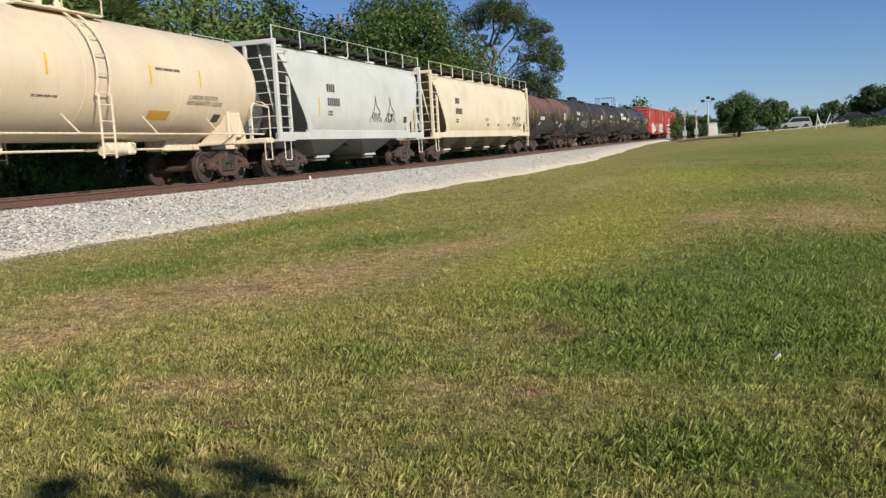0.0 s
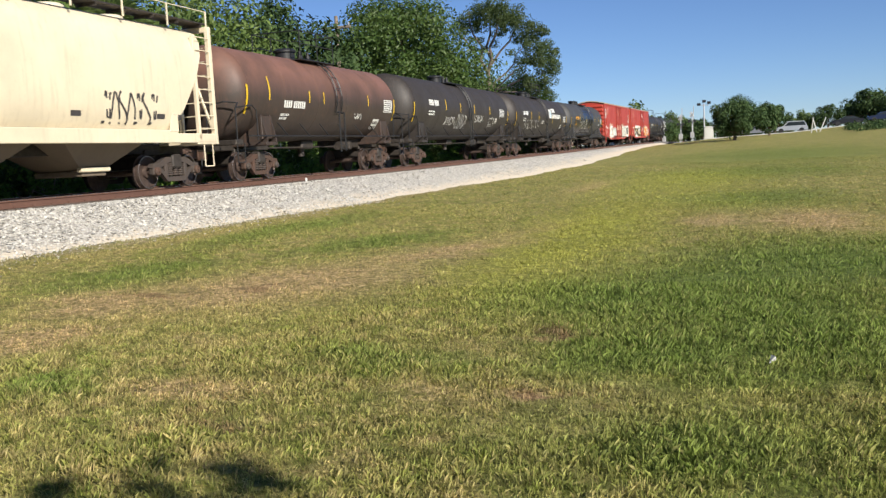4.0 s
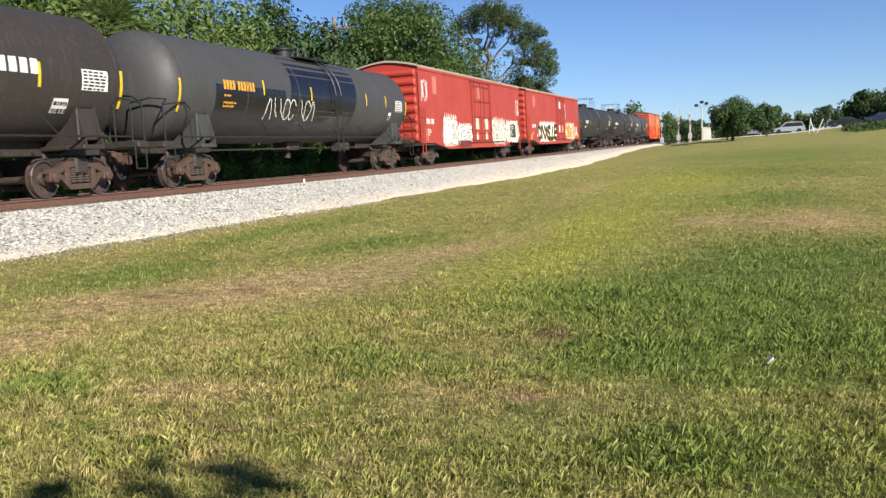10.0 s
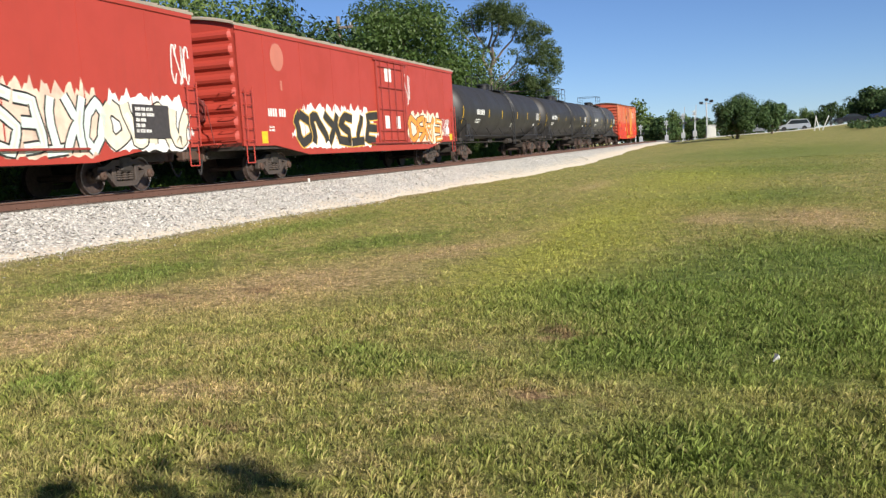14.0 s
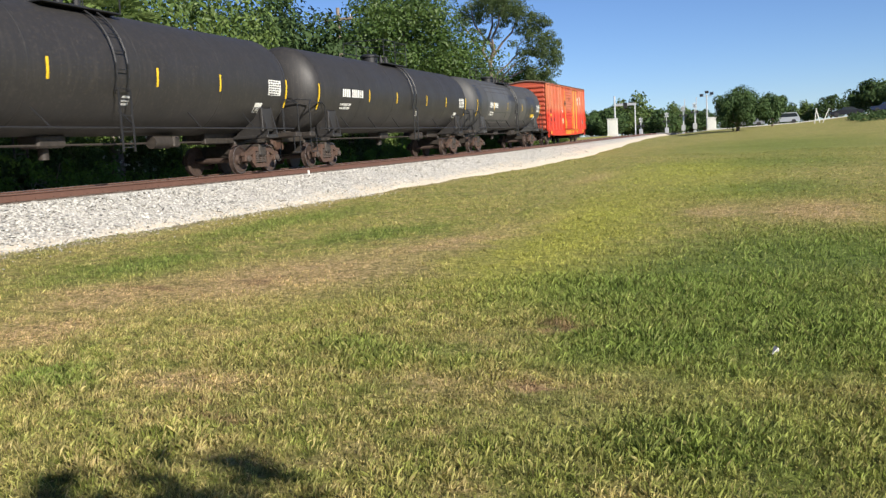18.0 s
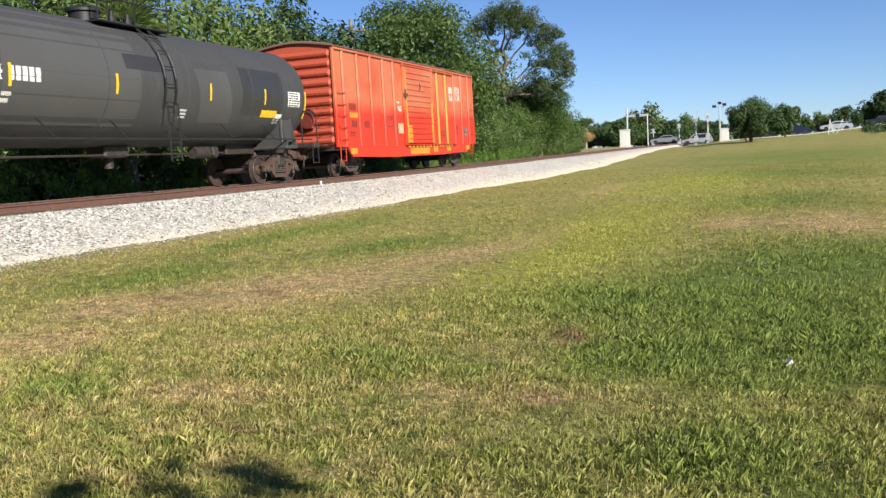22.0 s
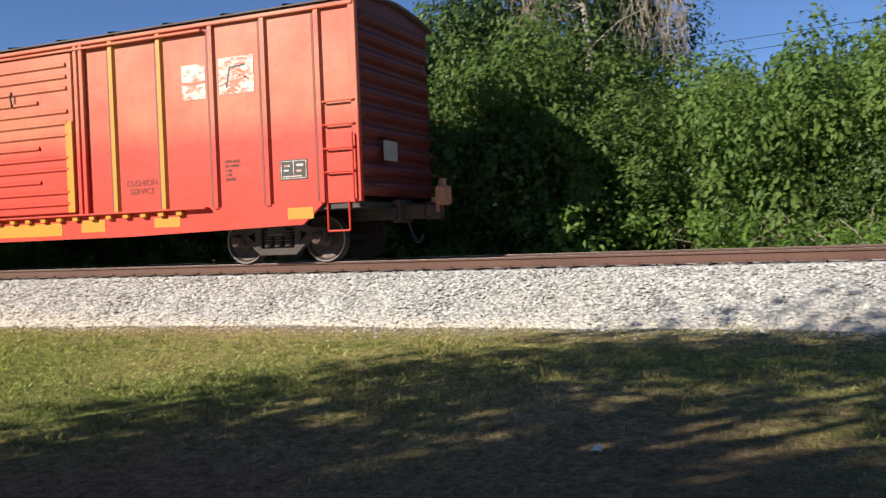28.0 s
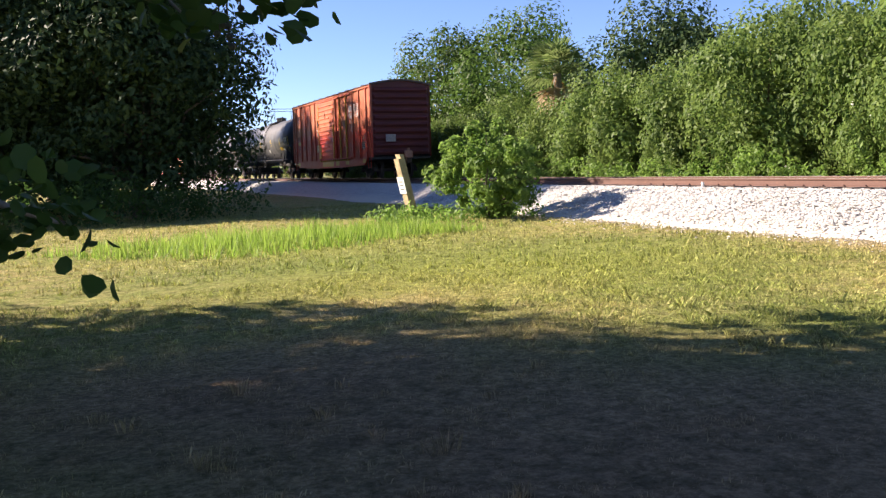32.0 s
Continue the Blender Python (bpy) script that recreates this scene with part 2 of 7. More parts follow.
def ground_z(x, y):
    """Height of the turf; a shallow fall towards the camera and a rise to the road."""
    x, y = np.asarray(x, dtype=float), np.asarray(y, dtype=float)
    base = -1.07 + 0.22 * np.clip(-x / 11.15, 0, 1)
    base = np.where(x < -18.5, -0.72, base)
    road = np.interp(x, [-60, -20, -16, -12, -8, -4, 0, 8, 21, 60, 200], [1.0, 0.9, 0.4, 0.35, 0.55, 0.85, 1.0, 1.15, 2.1, 2.6, 3.0])
    s = smooth01((y - 45) / 100)
    z = base * (1 - s) + road * s
    z = z + 0.035 * np.sin(x * 0.9 + 1.3 * np.sin(y * 0.35)) * np.sin(y * 0.7 + 0.5) * np.clip((x + 12) / 3, 0, 1)
    return z


def grass_colour(t, island=None):
    """Turf colours by place: green, straw and bare patches."""
    g = t.nodes.new("ShaderNodeNewGeometry")
    pos = g.outputs["Position"]

    def spot(x, y, rx, ry, turn=0.0):
        mp = t.nodes.new("ShaderNodeMapping")
        mp.vector_type = "TEXTURE"
        mp.inputs["Location"].default_value = (x, y, 0)
        mp.inputs["Rotation"].default_value = (0, 0, radians(turn))
        mp.inputs["Scale"].default_value = (rx, ry, 1000)
        t.links.new(wob_pos, mp.inputs["Vector"])
        ln = t.nodes.new("ShaderNodeVectorMath")
        ln.operation = "LENGTH"
        t.links.new(mp.outputs[0], ln.inputs[0])
        return ramp(t, ln.outputs["Value"], 1.35, 0.3)
    nz = node(t, "TexNoise", Scale=1.3, Detail=6.0, Roughness=0.65)
    t.links.new(pos, nz.inputs["Vector"])
    sub = t.nodes.new("ShaderNodeVectorMath")
    sub.operation = "MULTIPLY_ADD"
    sub.inputs[1].default_value, sub.inputs[2].default_value = (1.8, 1.8, 0), (-0.9, -0.9, 0)
    t.links.new(nz.outputs["Color"], sub.inputs[0])
    add = t.nodes.new("ShaderNodeVectorMath")
    add.operation = "ADD"
    t.links.new(pos, add.inputs[0])
    t.links.new(sub.outputs[0], add.inputs[1])
    wob_pos = add.outputs[0]
    n1 = noise_of(t, pos, 0.33, 6, 0.65)
    n2 = noise_of(t, pos, 3.0, 6, 0.7)
    n3 = noise_of(t, pos, 22.0, 4, 0.7)
    green = mix(t, ramp(t, n1, 0.35, 0.65), (0.25, 0.30, 0.065), (0.37, 0.385, 0.105))
    straw = mix(t, ramp(t, n3, 0.3, 0.7), (0.54, 0.355, 0.175), (0.77, 0.58, 0.34))
    amount = math_of(t, "MULTIPLY", ramp(t, n2, 0.38, 0.62), 0.65)
    for args in DRY_SPOTS:
        amount = math_of(t, "MAXIMUM", amount, math_of(t, "MULTIPLY", spot(*args[:5]), args[5]))
    for args in GREEN_SPOTS:
        amount = math_of(t, "MULTIPLY", amount, math_of(t, "SUBTRACT", 1.0, math_of(t, "MULTIPLY", spot(*args[:5]), args[5])))
    amount = math_of(t, "MULTIPLY", amount, ramp(t, n3, 0.2, 0.55))
    if island is not None:
        amount = math_of(t, "MAXIMUM", amount, math_of(t, "MULTIPLY", ramp(t, island, 0.8, 0.88), 0.5))
        amount = math_of(t, "MULTIPLY", amount, math_of(t, "SUBTRACT", 1.0, math_of(t, "MULTIPLY", ramp(t, island, 0.22, 0.14), 0.6)))
    col = mix(t, amount, green, straw)
    for args in GREEN_SPOTS:
        col = mix(t, math_of(t, "MULTIPLY", spot(*args[:5]), 0.5 * args[5]), col, (0.135, 0.235, 0.052))
    for args in YELLOW_SPOTS:
        col = mix(t, math_of(t, "MULTIPLY", spot(*args[:5]), args[5]), col, (0.46, 0.465, 0.1))
    for args in BARE_SPOTS:
        col = mix(t, math_of(t, "MULTIPLY", spot(*args[:5]), args[5]), col, (0.36, 0.235, 0.14))
    for args in SAND_SPOTS:
        col = mix(t, math_of(t, "MULTIPLY", math_of(t, "MULTIPLY", spot(*args[:5]), ramp(t, n2, 0.35, 0.6)), args[5]), col, (0.50, 0.42, 0.30))
    clump = noise_of(t, pos, 7.0, 5, 0.75)
    shade = t.nodes.new("ShaderNodeMix")
    shade.data_type, shade.blend_type = "RGBA", "MULTIPLY"
    shade.inputs["Factor"].default_value = 1.0
    t.links.new(col, shade.inputs["A"])
    t.links.new(mix(t, ramp(t, clump, 0.35, 0.65), (0.5, 0.54, 0.48), (1.2, 1.18, 1.14)), shade.inputs["B"])
    return shade.outputs["Result"], n2, n3


# Wide spots near the shade trees also lift and warm the shaded turf.
DRY_SPOTS = [(-5.1, 9.2, 1.7, 3.0, -25, 1.0), (-4.1, 12.8, 0.9, 3.4, -18, 1.0), (-3.5, 16.0, 0.6, 4.0, -10, 0.85), (-6.5, 8.0, 1.1, 1.1, 30, 1.0), (-6.0, 6.3, 1.1, 0.9, 0, 1.0), (1.3, 17.4, 1.5, 3.0, 0, 1.0), (-0.4, 17.8, 0.9, 2.2, 0, 0.9), (-5.0, 33.0, 0.8, 7.0, 0, 0.85), (-9.9, 14.0, 0.7, 7.0, 0, 0.6),
             (-3.4, 4.9, 0.9, 0.5, 0, 0.9), (-4.2, 6.2, 0.7, 0.5, 0, 0.7), (-1.9, 5.0, 0.5, 0.4, 0, 0.7), (-10.8, -7.5, 0.9, 5.0, 0, 0.95), (-10.3, -1.0, 0.8, 4.0, 0, 0.8), (-10.5, 24.0, 0.5, 16.0, 0, 0.6), (-2.9, -9.0, 2.2, 0.8, 8, 0.8), (-2.2, -4.9, 2.4, 1.0, 0, 0.9), (-5.4, -13.5, 2.0, 0.8, 10, 0.7), (-7.2, -2.0, 0.4, 0.3, 0, 1.0), (-5.8, -1.6, 2.4, 1.3, 20, 0.8), (-3.0, -3.6, 3.6, 2.6, 10, 1.0), (-1.2, -6.4, 2.6, 2.0, 0, 1.0), (-1.0, 5.1, 0.9, 0.8, 15, 0.9), (-1.6, 6.4, 0.8, 0.5, 0, 0.8)]
SAND_SPOTS = [(-10.95, 0.0, 0.45, 80.0, 0, 0.85)]
# Last three are soil that also tones down turf in the tree shade.
BARE_SPOTS = [(-1.36, 6.8, 0.22, 0.14, 0, 0.9), (-1.11, 5.15, 0.24, 0.13, 0, 0.9), (-5.2, 9.0, 0.3, 0.2, 0, 0.7), (-6.2, 8.4, 0.35, 0.2, 0, 0.7), (-2.75, 4.4, 0.3, 0.12, 0, 0.7), (-1.6, -4.6, 0.5, 0.25, 0, 0.6), (-2.6, -3.4, 3.2, 2.2, 10, 0.85), (-5.0, -0.6, 2.6, 1.4, 20, 0.75), (-1.2, -6.0, 2.4, 1.8, 0, 0.8)]
GREEN_SPOTS = [(-0.1, 9.8, 1.8, 3.2, 0, 1.0), (1.2, 12.0, 1.6, 3.0, 0, 0.9), (0.6, 7.2, 1.4, 1.6, 0, 0.8), (3.0, 70.0, 8.0, 16.0, 0, 0.7), (-4.5, -13.0, 4.5, 3.2, 0, 0.85), (-6.5, -8.5, 2.6, 1.6, 20, 0.6), (-1.6, 8.8, 0.9, 1.6, 20, 0.9), (-0.7, 6.3, 1.0, 0.8, 0, 0.9), (-0.2, 4.6, 1.0, 0.9, 0, 0.85), (-5.8, 14.2, 0.7, 2.0, -20, 0.95), (-7.8, 10.2, 0.9, 1.6, 0, 0.9), (-4.5, 4.9, 0.3, 0.25, 0, 0.9), (-2.5, 5.8, 0.6, 0.4, 0, 0.7), (0.4, 25.0, 2.2, 4.0, 0, 0.9), (-8.8, 17.0, 0.9, 4.0, 0, 0.8), (-4.0, -18.3, 4.6, 2.6, 0, 0.9), (-7.4, -11.2, 2.4, 2.5, 0, 0.65), (-6.0, -5.5, 2.4, 1.4, 0, 0.7), (0.5, 45.0, 5.0, 8.0, 0, 0.8)]
YELLOW_SPOTS = [(-2.5, 16.5, 1.3, 7.0, 2, 0.8), (-1.9, 36.0, 3.0, 14.0, 0, 0.75), (-2.5, 11.8, 0.8, 2.8, -10, 0.65), (-4.0, -17.5, 4.0, 3.0, 0, 0.5), (-5.5, -11.0, 3.5, 3.0, 0, 0.45)]

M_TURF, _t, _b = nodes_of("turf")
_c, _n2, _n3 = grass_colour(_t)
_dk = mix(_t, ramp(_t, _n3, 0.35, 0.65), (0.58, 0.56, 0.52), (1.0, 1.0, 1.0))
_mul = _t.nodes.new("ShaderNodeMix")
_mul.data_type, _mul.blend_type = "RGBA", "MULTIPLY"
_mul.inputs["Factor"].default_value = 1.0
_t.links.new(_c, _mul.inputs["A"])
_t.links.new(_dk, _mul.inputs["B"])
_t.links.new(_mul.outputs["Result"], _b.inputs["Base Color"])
_b.inputs["Roughness"].default_value = 0.95
_b.inputs["Specular IOR Level"].default_value = 0.15
bump_of(_t, _b, noise_of(_t, coords(_t), 30.0, 6, 0.75), 0.9, 0.06)

M_BLADE, _t, _b = nodes_of("grass_blades")
_g = _t.nodes.new("ShaderNodeNewGeometry")
_c, _n2, _n3 = grass_colour(_t, _g.outputs["Random Per Island"])
_hs = node(_t, "HueSaturation")
_wn = _t.nodes.new("ShaderNodeTexWhiteNoise")
_wn.noise_dimensions = "1D"
_t.links.new(_g.outputs["Random Per Island"], _wn.inputs["W"])
_v = math_of(_t, "MULTIPLY_ADD", _wn.outputs["Value"], 1.05)
_v.node.inputs[2].default_value = 0.5
_t.links.new(_v, _hs.inputs["Value"])
_t.links.new(_c, _hs.inputs["Color"])
_t.links.new(_hs.outputs[0], _b.inputs["Base Color"])
_b.inputs["Roughness"].default_value = 0.6
_b.inputs["Specular IOR Level"].default_value = 0.25
_tr = _t.nodes.new("ShaderNodeBsdfTranslucent")
_t.links.new(_hs.outputs[0], _tr.inputs["Color"])
_mx = _t.nodes.new("ShaderNodeMixShader")
_mx.inputs[0].default_value = 0.35
_t.links.new(_b.outputs[0], _mx.inputs[1])
_t.links.new(_tr.outputs[0], _mx.inputs[2])
_t.links.new(_mx.outputs[0], _t.nodes["Material Output"].inputs["Surface"])


def ground_sheet():
    def axis(lo, hi, fine):
        a = list(fine)
        s, x = abs(a[-1] - a[-2]), a[-1]
        while x < hi:
            s *= 1.35
            x += s
            a.append(min(x, hi))
        s, x = abs(a[1] - a[0]), a[0]
        pre = []
        while x > lo:
            s *= 1.35
            x -= s
            pre.append(max(x, lo))
        return np.array(pre[::-1] + a)
    xs = axis(-2500, 2500, np.arange(-26, 24, 0.5))
    ys = axis(-2500, 2500, np.arange(-34, 170, 1.0))
    xx, yy = np.meshgrid(xs, ys)
    zz = ground_z(xx, yy)
    co = np.stack([xx, yy, zz], -1).reshape(-1, 3)
    nx = len(xs)
    j, i = np.meshgrid(np.arange(len(ys) - 1), np.arange(nx - 1), indexing="ij")
    a = (j * nx + i).ravel()
    tris = np.concatenate([np.stack([a, a + 1, a + nx + 1], -1), np.stack([a, a + nx + 1, a + nx], -1)])
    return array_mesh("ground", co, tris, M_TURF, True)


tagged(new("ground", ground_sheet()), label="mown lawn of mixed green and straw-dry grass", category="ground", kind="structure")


def blades(n, region, h0, h1, w, seed, keep=None, lean=0.7, tuft=0.0):
    """Grass blades: each a bent sliver of two triangles."""
    r = np.random.default_rng(seed)
    x0, x1, y0, y1 = region
    x, y = r.uniform(x0, x1, n), r.uniform(y0, y1, n)
    k = max(1, n // 20)
    cx, cy = r.uniform(x0, x1, k), r.uniform(y0, y1, k)
    big = r.uniform(0.6, 1.25, k)
    pick = r.integers(0, k, n)
    m = r.random(n) < tuft
    ox, oy = r.normal(0, 0.03, n), r.normal(0, 0.03, n)
    x, y = np.where(m, cx[pick] + ox, x), np.where(m, cy[pick] + oy, y)
    a = np.where(m, np.arctan2(oy, ox) + r.normal(0, 1.1, n), r.uniform(0, 2 * np.pi, n))
    le = np.where(m, r.uniform(0.08, 0.62, n) * lean, r.uniform(0.4, 1.4, n))
    size = np.where(m, big[pick], r.uniform(0.4, 0.9, n))
    size = size * (1 + 0.3 * np.sin(3.1 * x + 1.7 * np.sin(2.2 * y)) * np.sin(2.7 * y + 1.3 * np.sin(1.9 * x)))
    lush = np.ones(n)
    for spots, gain in ((GREEN_SPOTS, 0.3), (DRY_SPOTS, -0.35), (BARE_SPOTS, -0.6)):
        for sx, sy, rx, ry, _, amount in spots:
            d = np.hypot((x - sx) / rx, (y - sy) / ry)
            lush = lush * (1 + gain * amount * np.clip(1.25 - d, 0, 1))
    size = size * np.clip(lush, 0.5, 1.4)
    if keep is not None:
        ok = keep(x, y, r)
        x, y, a, le, size = x[ok], y[ok], a[ok], le[ok], size[ok]
        n = len(x)
    z = ground_z(x, y) - 0.004
    le = np.minimum(le, 1.5)
    h = r.uniform(h0, h1, n) * size
    dx, dy = np.cos(a), np.sin(a)
    ww = w * r.uniform(0.6, 1.4, n)
    px, py = -dy * ww, dx * ww
    rise, reach = h * np.cos(le), h * np.sin(le)
    tip = rise * np.where(le > 0.8, 0.75, 0.95)
    p0 = np.stack([x - px, y - py, z], -1)
    p1 = np.stack([x + px, y + py, z], -1)
    mx, my, mz = x + dx * reach * 0.42, y + dy * reach * 0.42, z + rise * 0.68
    tip_p = np.stack([x + dx * reach, y + dy * reach, z + tip], -1)
    b = np.arange(n)[:, None]
    if w > 0.0052:
        co = np.stack([p0 + (p0 - p1) * 0.25, p1 + (p1 - p0) * 0.25, tip_p], 1).reshape(-1, 3)
        return co, b * 3 + np.array([[0, 1, 2]])
    co = np.stack([p0, p1, np.stack([mx + px, my + py, mz], -1), tip_p], 1).reshape(-1, 3)
    return co, np.concatenate([b * 4 + np.array([[0, 1, 2]]), b * 4 + np.array([[0, 2, 3]])])


def keep_ring(r0, r1):
    def f(x, y, r):
        d = np.hypot(x, y)
        edge = -10.95 + 0.22 * np.sin(y * 1.7) + 0.16 * np.sin(y * 4.1 + 1) + 0.1 * np.sin(y * 9.3)
        fuzz = r.normal(0, 0.1 * r1, len(x)) * (r1 < 30) * (d > 4)
        seen = np.where(y > 0, x < 0.2 * y + 0.2, x < 0.12 * np.abs(y) + 0.2)
        thin = np.sin(x * 5.1 + 2 * np.sin(y * 2.3)) * np.sin(y * 4.3 + 2 * np.sin(x * 1.9)) > r.uniform(-1.6, 0.4, len(x)) - 0.5
        return seen & thin & (d > r0 + fuzz) & (d < r1 + fuzz) & (x > edge - r.uniform(0, 0.5, len(x)) ** 2)
    return f


GRASS = [
    (420000, (-7.8, 1.6, 2.2, 9.8), 0.025, 0.07, 0.0013, 1, keep_ring(3.0, 9.3), 1.3, 0.6),
    (310000, (-11.4, 4, 4, 24), 0.025, 0.07, 0.0026, 2, keep_ring(9.3, 25), 1.3, 0.5),
    (130000, (-11.4, 9, 17, 64), 0.035, 0.08, 0.009, 6, keep_ring(24.0, 62), 1.25, 0.2),
    (240000, (-11.4, 1, -11.5, 5.5), 0.028, 0.078, 0.0021, 3, keep_ring(3.0, 13), 1.3, 0.55),
    (90000, (-11.4, 2, -34, -8), 0.04, 0.095, 0.007, 4, keep_ring(12.5, 40), 1.2, 0.4),
]
for args in GRASS:
    tagged(new("grass", array_mesh("grass", *blades(*args), M_BLADE)), label="short blades of green and straw-coloured grass", category="grass", kind="stuff")


def keep_tall(x, y, r):
    d = ((x + 4.0) / 4.6) ** 2 + ((y + 18.4) / 2.5) ** 2
    patchy = 0.35 * np.sin(x * 1.9 + 1.1 * np.sin(y * 2.3)) * np.sin(y * 2.7 + x)
    return d + patchy < r.uniform(0.1, 1.1, len(x))


tagged(new("tall_grass", array_mesh("tall_grass", *blades(30000, (-9, 1.2, -21.5, -15.5), 0.1, 0.34, 0.0065, 5, keep_tall, 0.8, 0.6), leafy("tall_grass_blades", (0.13, 0.25, 0.03), (0.3, 0.42, 0.075), (0.34, 0.44, 0.09)))), label="tall bright green grass at the edge of the lawn", category="grass", kind="stuff")

tagged(new("grass_tufts", array_mesh("grass_tufts", *blades(420, (-3.6, 0.2, -6.2, -3.2), 0.09, 0.2, 0.0024, 9, None, 0.75, 1.0), M_BLADE)), label="longer unmown tufts of grass in the shade", category="grass", kind="stuff")
tagged(new("grass_tufts", array_mesh("grass_tufts", *blades(500, (-8.0, -3.5, -3.6, 1.5), 0.08, 0.18, 0.0026, 10, None, 0.75, 1.0), M_BLADE)), label="longer unmown tufts of grass in the shade", category="grass", kind="stuff")

# ---- track ----
M_STONE, _t, _b = nodes_of("ballast_stone")
_g = _t.nodes.new("ShaderNodeNewGeometry")
_c = mix(_t, _g.outputs["Random Per Island"], (0.37, 0.36, 0.33), (0.66, 0.64, 0.58))
_c = mix(_t, math_of(_t, "MULTIPLY", ramp(_t, noise_of(_t, coords(_t), 0.8, 5), 0.5, 0.75), 0.25), _c, (0.50, 0.44, 0.35))
_t.links.new(_c, _b.inputs["Base Color"])
_b.inputs["Roughness"].default_value = 0.9
M_BED, _t, _b = nodes_of("ballast_bed")
_vo = node(_t, "TexVoronoi", Scale=16.0)
_t.links.new(coords(_t), _vo.inputs["Vector"])
_c = mix(_t, _vo.outputs["Color"], (0.44, 0.42, 0.38), (0.65, 0.625, 0.565))
_c = mix(_t, ramp(_t, _vo.outputs["Distance"], 0.3, 0.75), _c, (0.31, 0.29, 0.26))
_c = mix(_t, math_of(_t, "MULTIPLY", ramp(_t, noise_of(_t, coords(_t), 0.8, 5), 0.5, 0.75), 0.25), _c, (0.50, 0.44, 0.35))
_sep = _t.nodes.new("ShaderNodeSeparateXYZ")
_t.links.new(coords(_t), _sep.inputs[0])
_fines = math_of(_t, "ADD", _sep.outputs[0], math_of(_t, "MULTIPLY", noise_of(_t, coords(_t), 1.4, 5), 0.9))
_c = mix(_t, math_of(_t, "MULTIPLY", ramp(_t, _fines, -11.35, -10.85), 0.9), _c, (0.62, 0.54, 0.42))
_t.links.new(_c, _b.inputs["Base Color"])
_b.inputs["Roughness"].default_value = 0.95
bump_of(_t, _b, _vo.outputs["Distance"], 0.7, 0.04)
M_RAIL = paint("rusty_rail", (0.12, 0.06, 0.042), (0.2, 0.1, 0.065), 0.5, 0.3, 0.8, 0.2)
M_RAILTOP = plain("polished_rail_head", (0.8, 0.76, 0.72), 0.38, 1.0, 0.2, 6)
M_TIE = plain("creosoted_timber", (0.10, 0.08, 0.065), 0.9, 0, 0.4, 5, 0.5)

def toe(y):
    """The foot of the bank wanders a little."""
    return 0.18 * np.sin(y * 0.31) + 0.08 * np.sin(y * 0.83) + 0.05 * np.sin(y * 2.1 + 1) + 0.04 * np.sin(y * 4.3)


BED = [(-20.2, -1.2), (-19.4, -0.78), (-17.3, -0.24), (-16.9, -0.2), (-12.95, -0.2), (-12.6, -0.28), (-11.6, -0.72), (-10.95, -0.9), (-10.3, -1.3)]


def bed_z(x):
    return np.interp(x, [p[0] for p in BED], [p[1] for p in BED])


g = Geo()
ys = [-1500, -400, -120, -70] + [k / 2 for k in range(-80, 130)] + list(range(66, 304, 4)) + [400, 1500]
rows = []
for y in ys:
    w = float(toe(y))
    side, up = float(bend(y)), float(rise(y))
    rows.append([(x + side + w * min(1, max(0, x + 12.6)), y, z + up) for x, z in BED])
g.loft(rows, closed=False, caps=False)
tagged(new("ballast_bed", g.mesh("ballast_bed", M_BED)), label="pale crushed-stone railway embankment", category="ballast", kind="structure")


def stones(n, y0, y1, x0, x1, size, seed, strewn=False):
    """Angular stones strewn over the bed, eight faces each."""
    r = np.random.default_rng(seed)
    x, y = r.uniform(x0, x1, n), r.uniform(y0, y1, n)
    w = toe(y)
    low = x > -11.7
    ok = ~low | (r.random(n) < 0.7 - np.clip((x + 11.6) / 0.6, 0, 1) * 0.6)
    x, y, w = x[ok], y[ok], w[ok]
    n = len(x)
    z = bed_z(x)
    if strewn:
        x = -11.15 + r.exponential(0.28, n)
        z = ground_z(x, y)
    x = x + w * np.clip(x + 12.6, 0, 1) + bend(y)
    z = z + rise(y) * (not strewn)
    base = np.array([[1, 0, 0], [-1, 0, 0], [0, 1, 0], [0, -1, 0], [0, 0, 1], [0, 0, -1]], dtype=float)
    f = np.array([[0, 2, 4], [2, 1, 4], [1, 3, 4], [3, 0, 4]])
    s = size * r.uniform(0.6, 1.35, (n, 1, 1)) * r.uniform(0.65, 1.2, (n, 6, 1))
    v = base[None] * s + r.normal(0, size * 0.18, (n, 6, 3))
    a, b = r.uniform(0, 6.28, n), r.uniform(-0.6, 0.6, n)
    ca, sa, cb, sb = np.cos(a)[:, None], np.sin(a)[:, None], np.cos(b)[:, None], np.sin(b)[:, None]
    vx, vy, vz = v[..., 0], v[..., 1], v[..., 2] * 0.65
    vy, vz = vy * cb - vz * sb, vy * sb + vz * cb
    vx, vy = vx * ca - vy * sa, vx * sa + vy * ca
    co = np.stack([vx + x[:, None], vy + y[:, None], vz + z[:, None] + size * 0.1], -1).reshape(-1, 3)
    tris = (np.arange(n)[:, None, None] * 6 + f[None]).reshape(-1, 3)
    return co, tris


for args in ((52000, -30, 26, -13.5, -11.0, 0.034, 11), (26000, -30, 26, -12.6, -10.8, 0.016, 15), (16000, 26, 70, -13.5, -11.1, 0.034, 12), (5000, -30, 45, -15.4, -14.3, 0.036, 13), (14000, -26, 26, -11.2, -11.1, 0.022, 14, True)):
    tagged(new("ballast_stones", array_mesh("ballast_stones", *stones(*args), M_STONE)), label="loose pale angular ballast stones", category="ballast", kind="stuff")

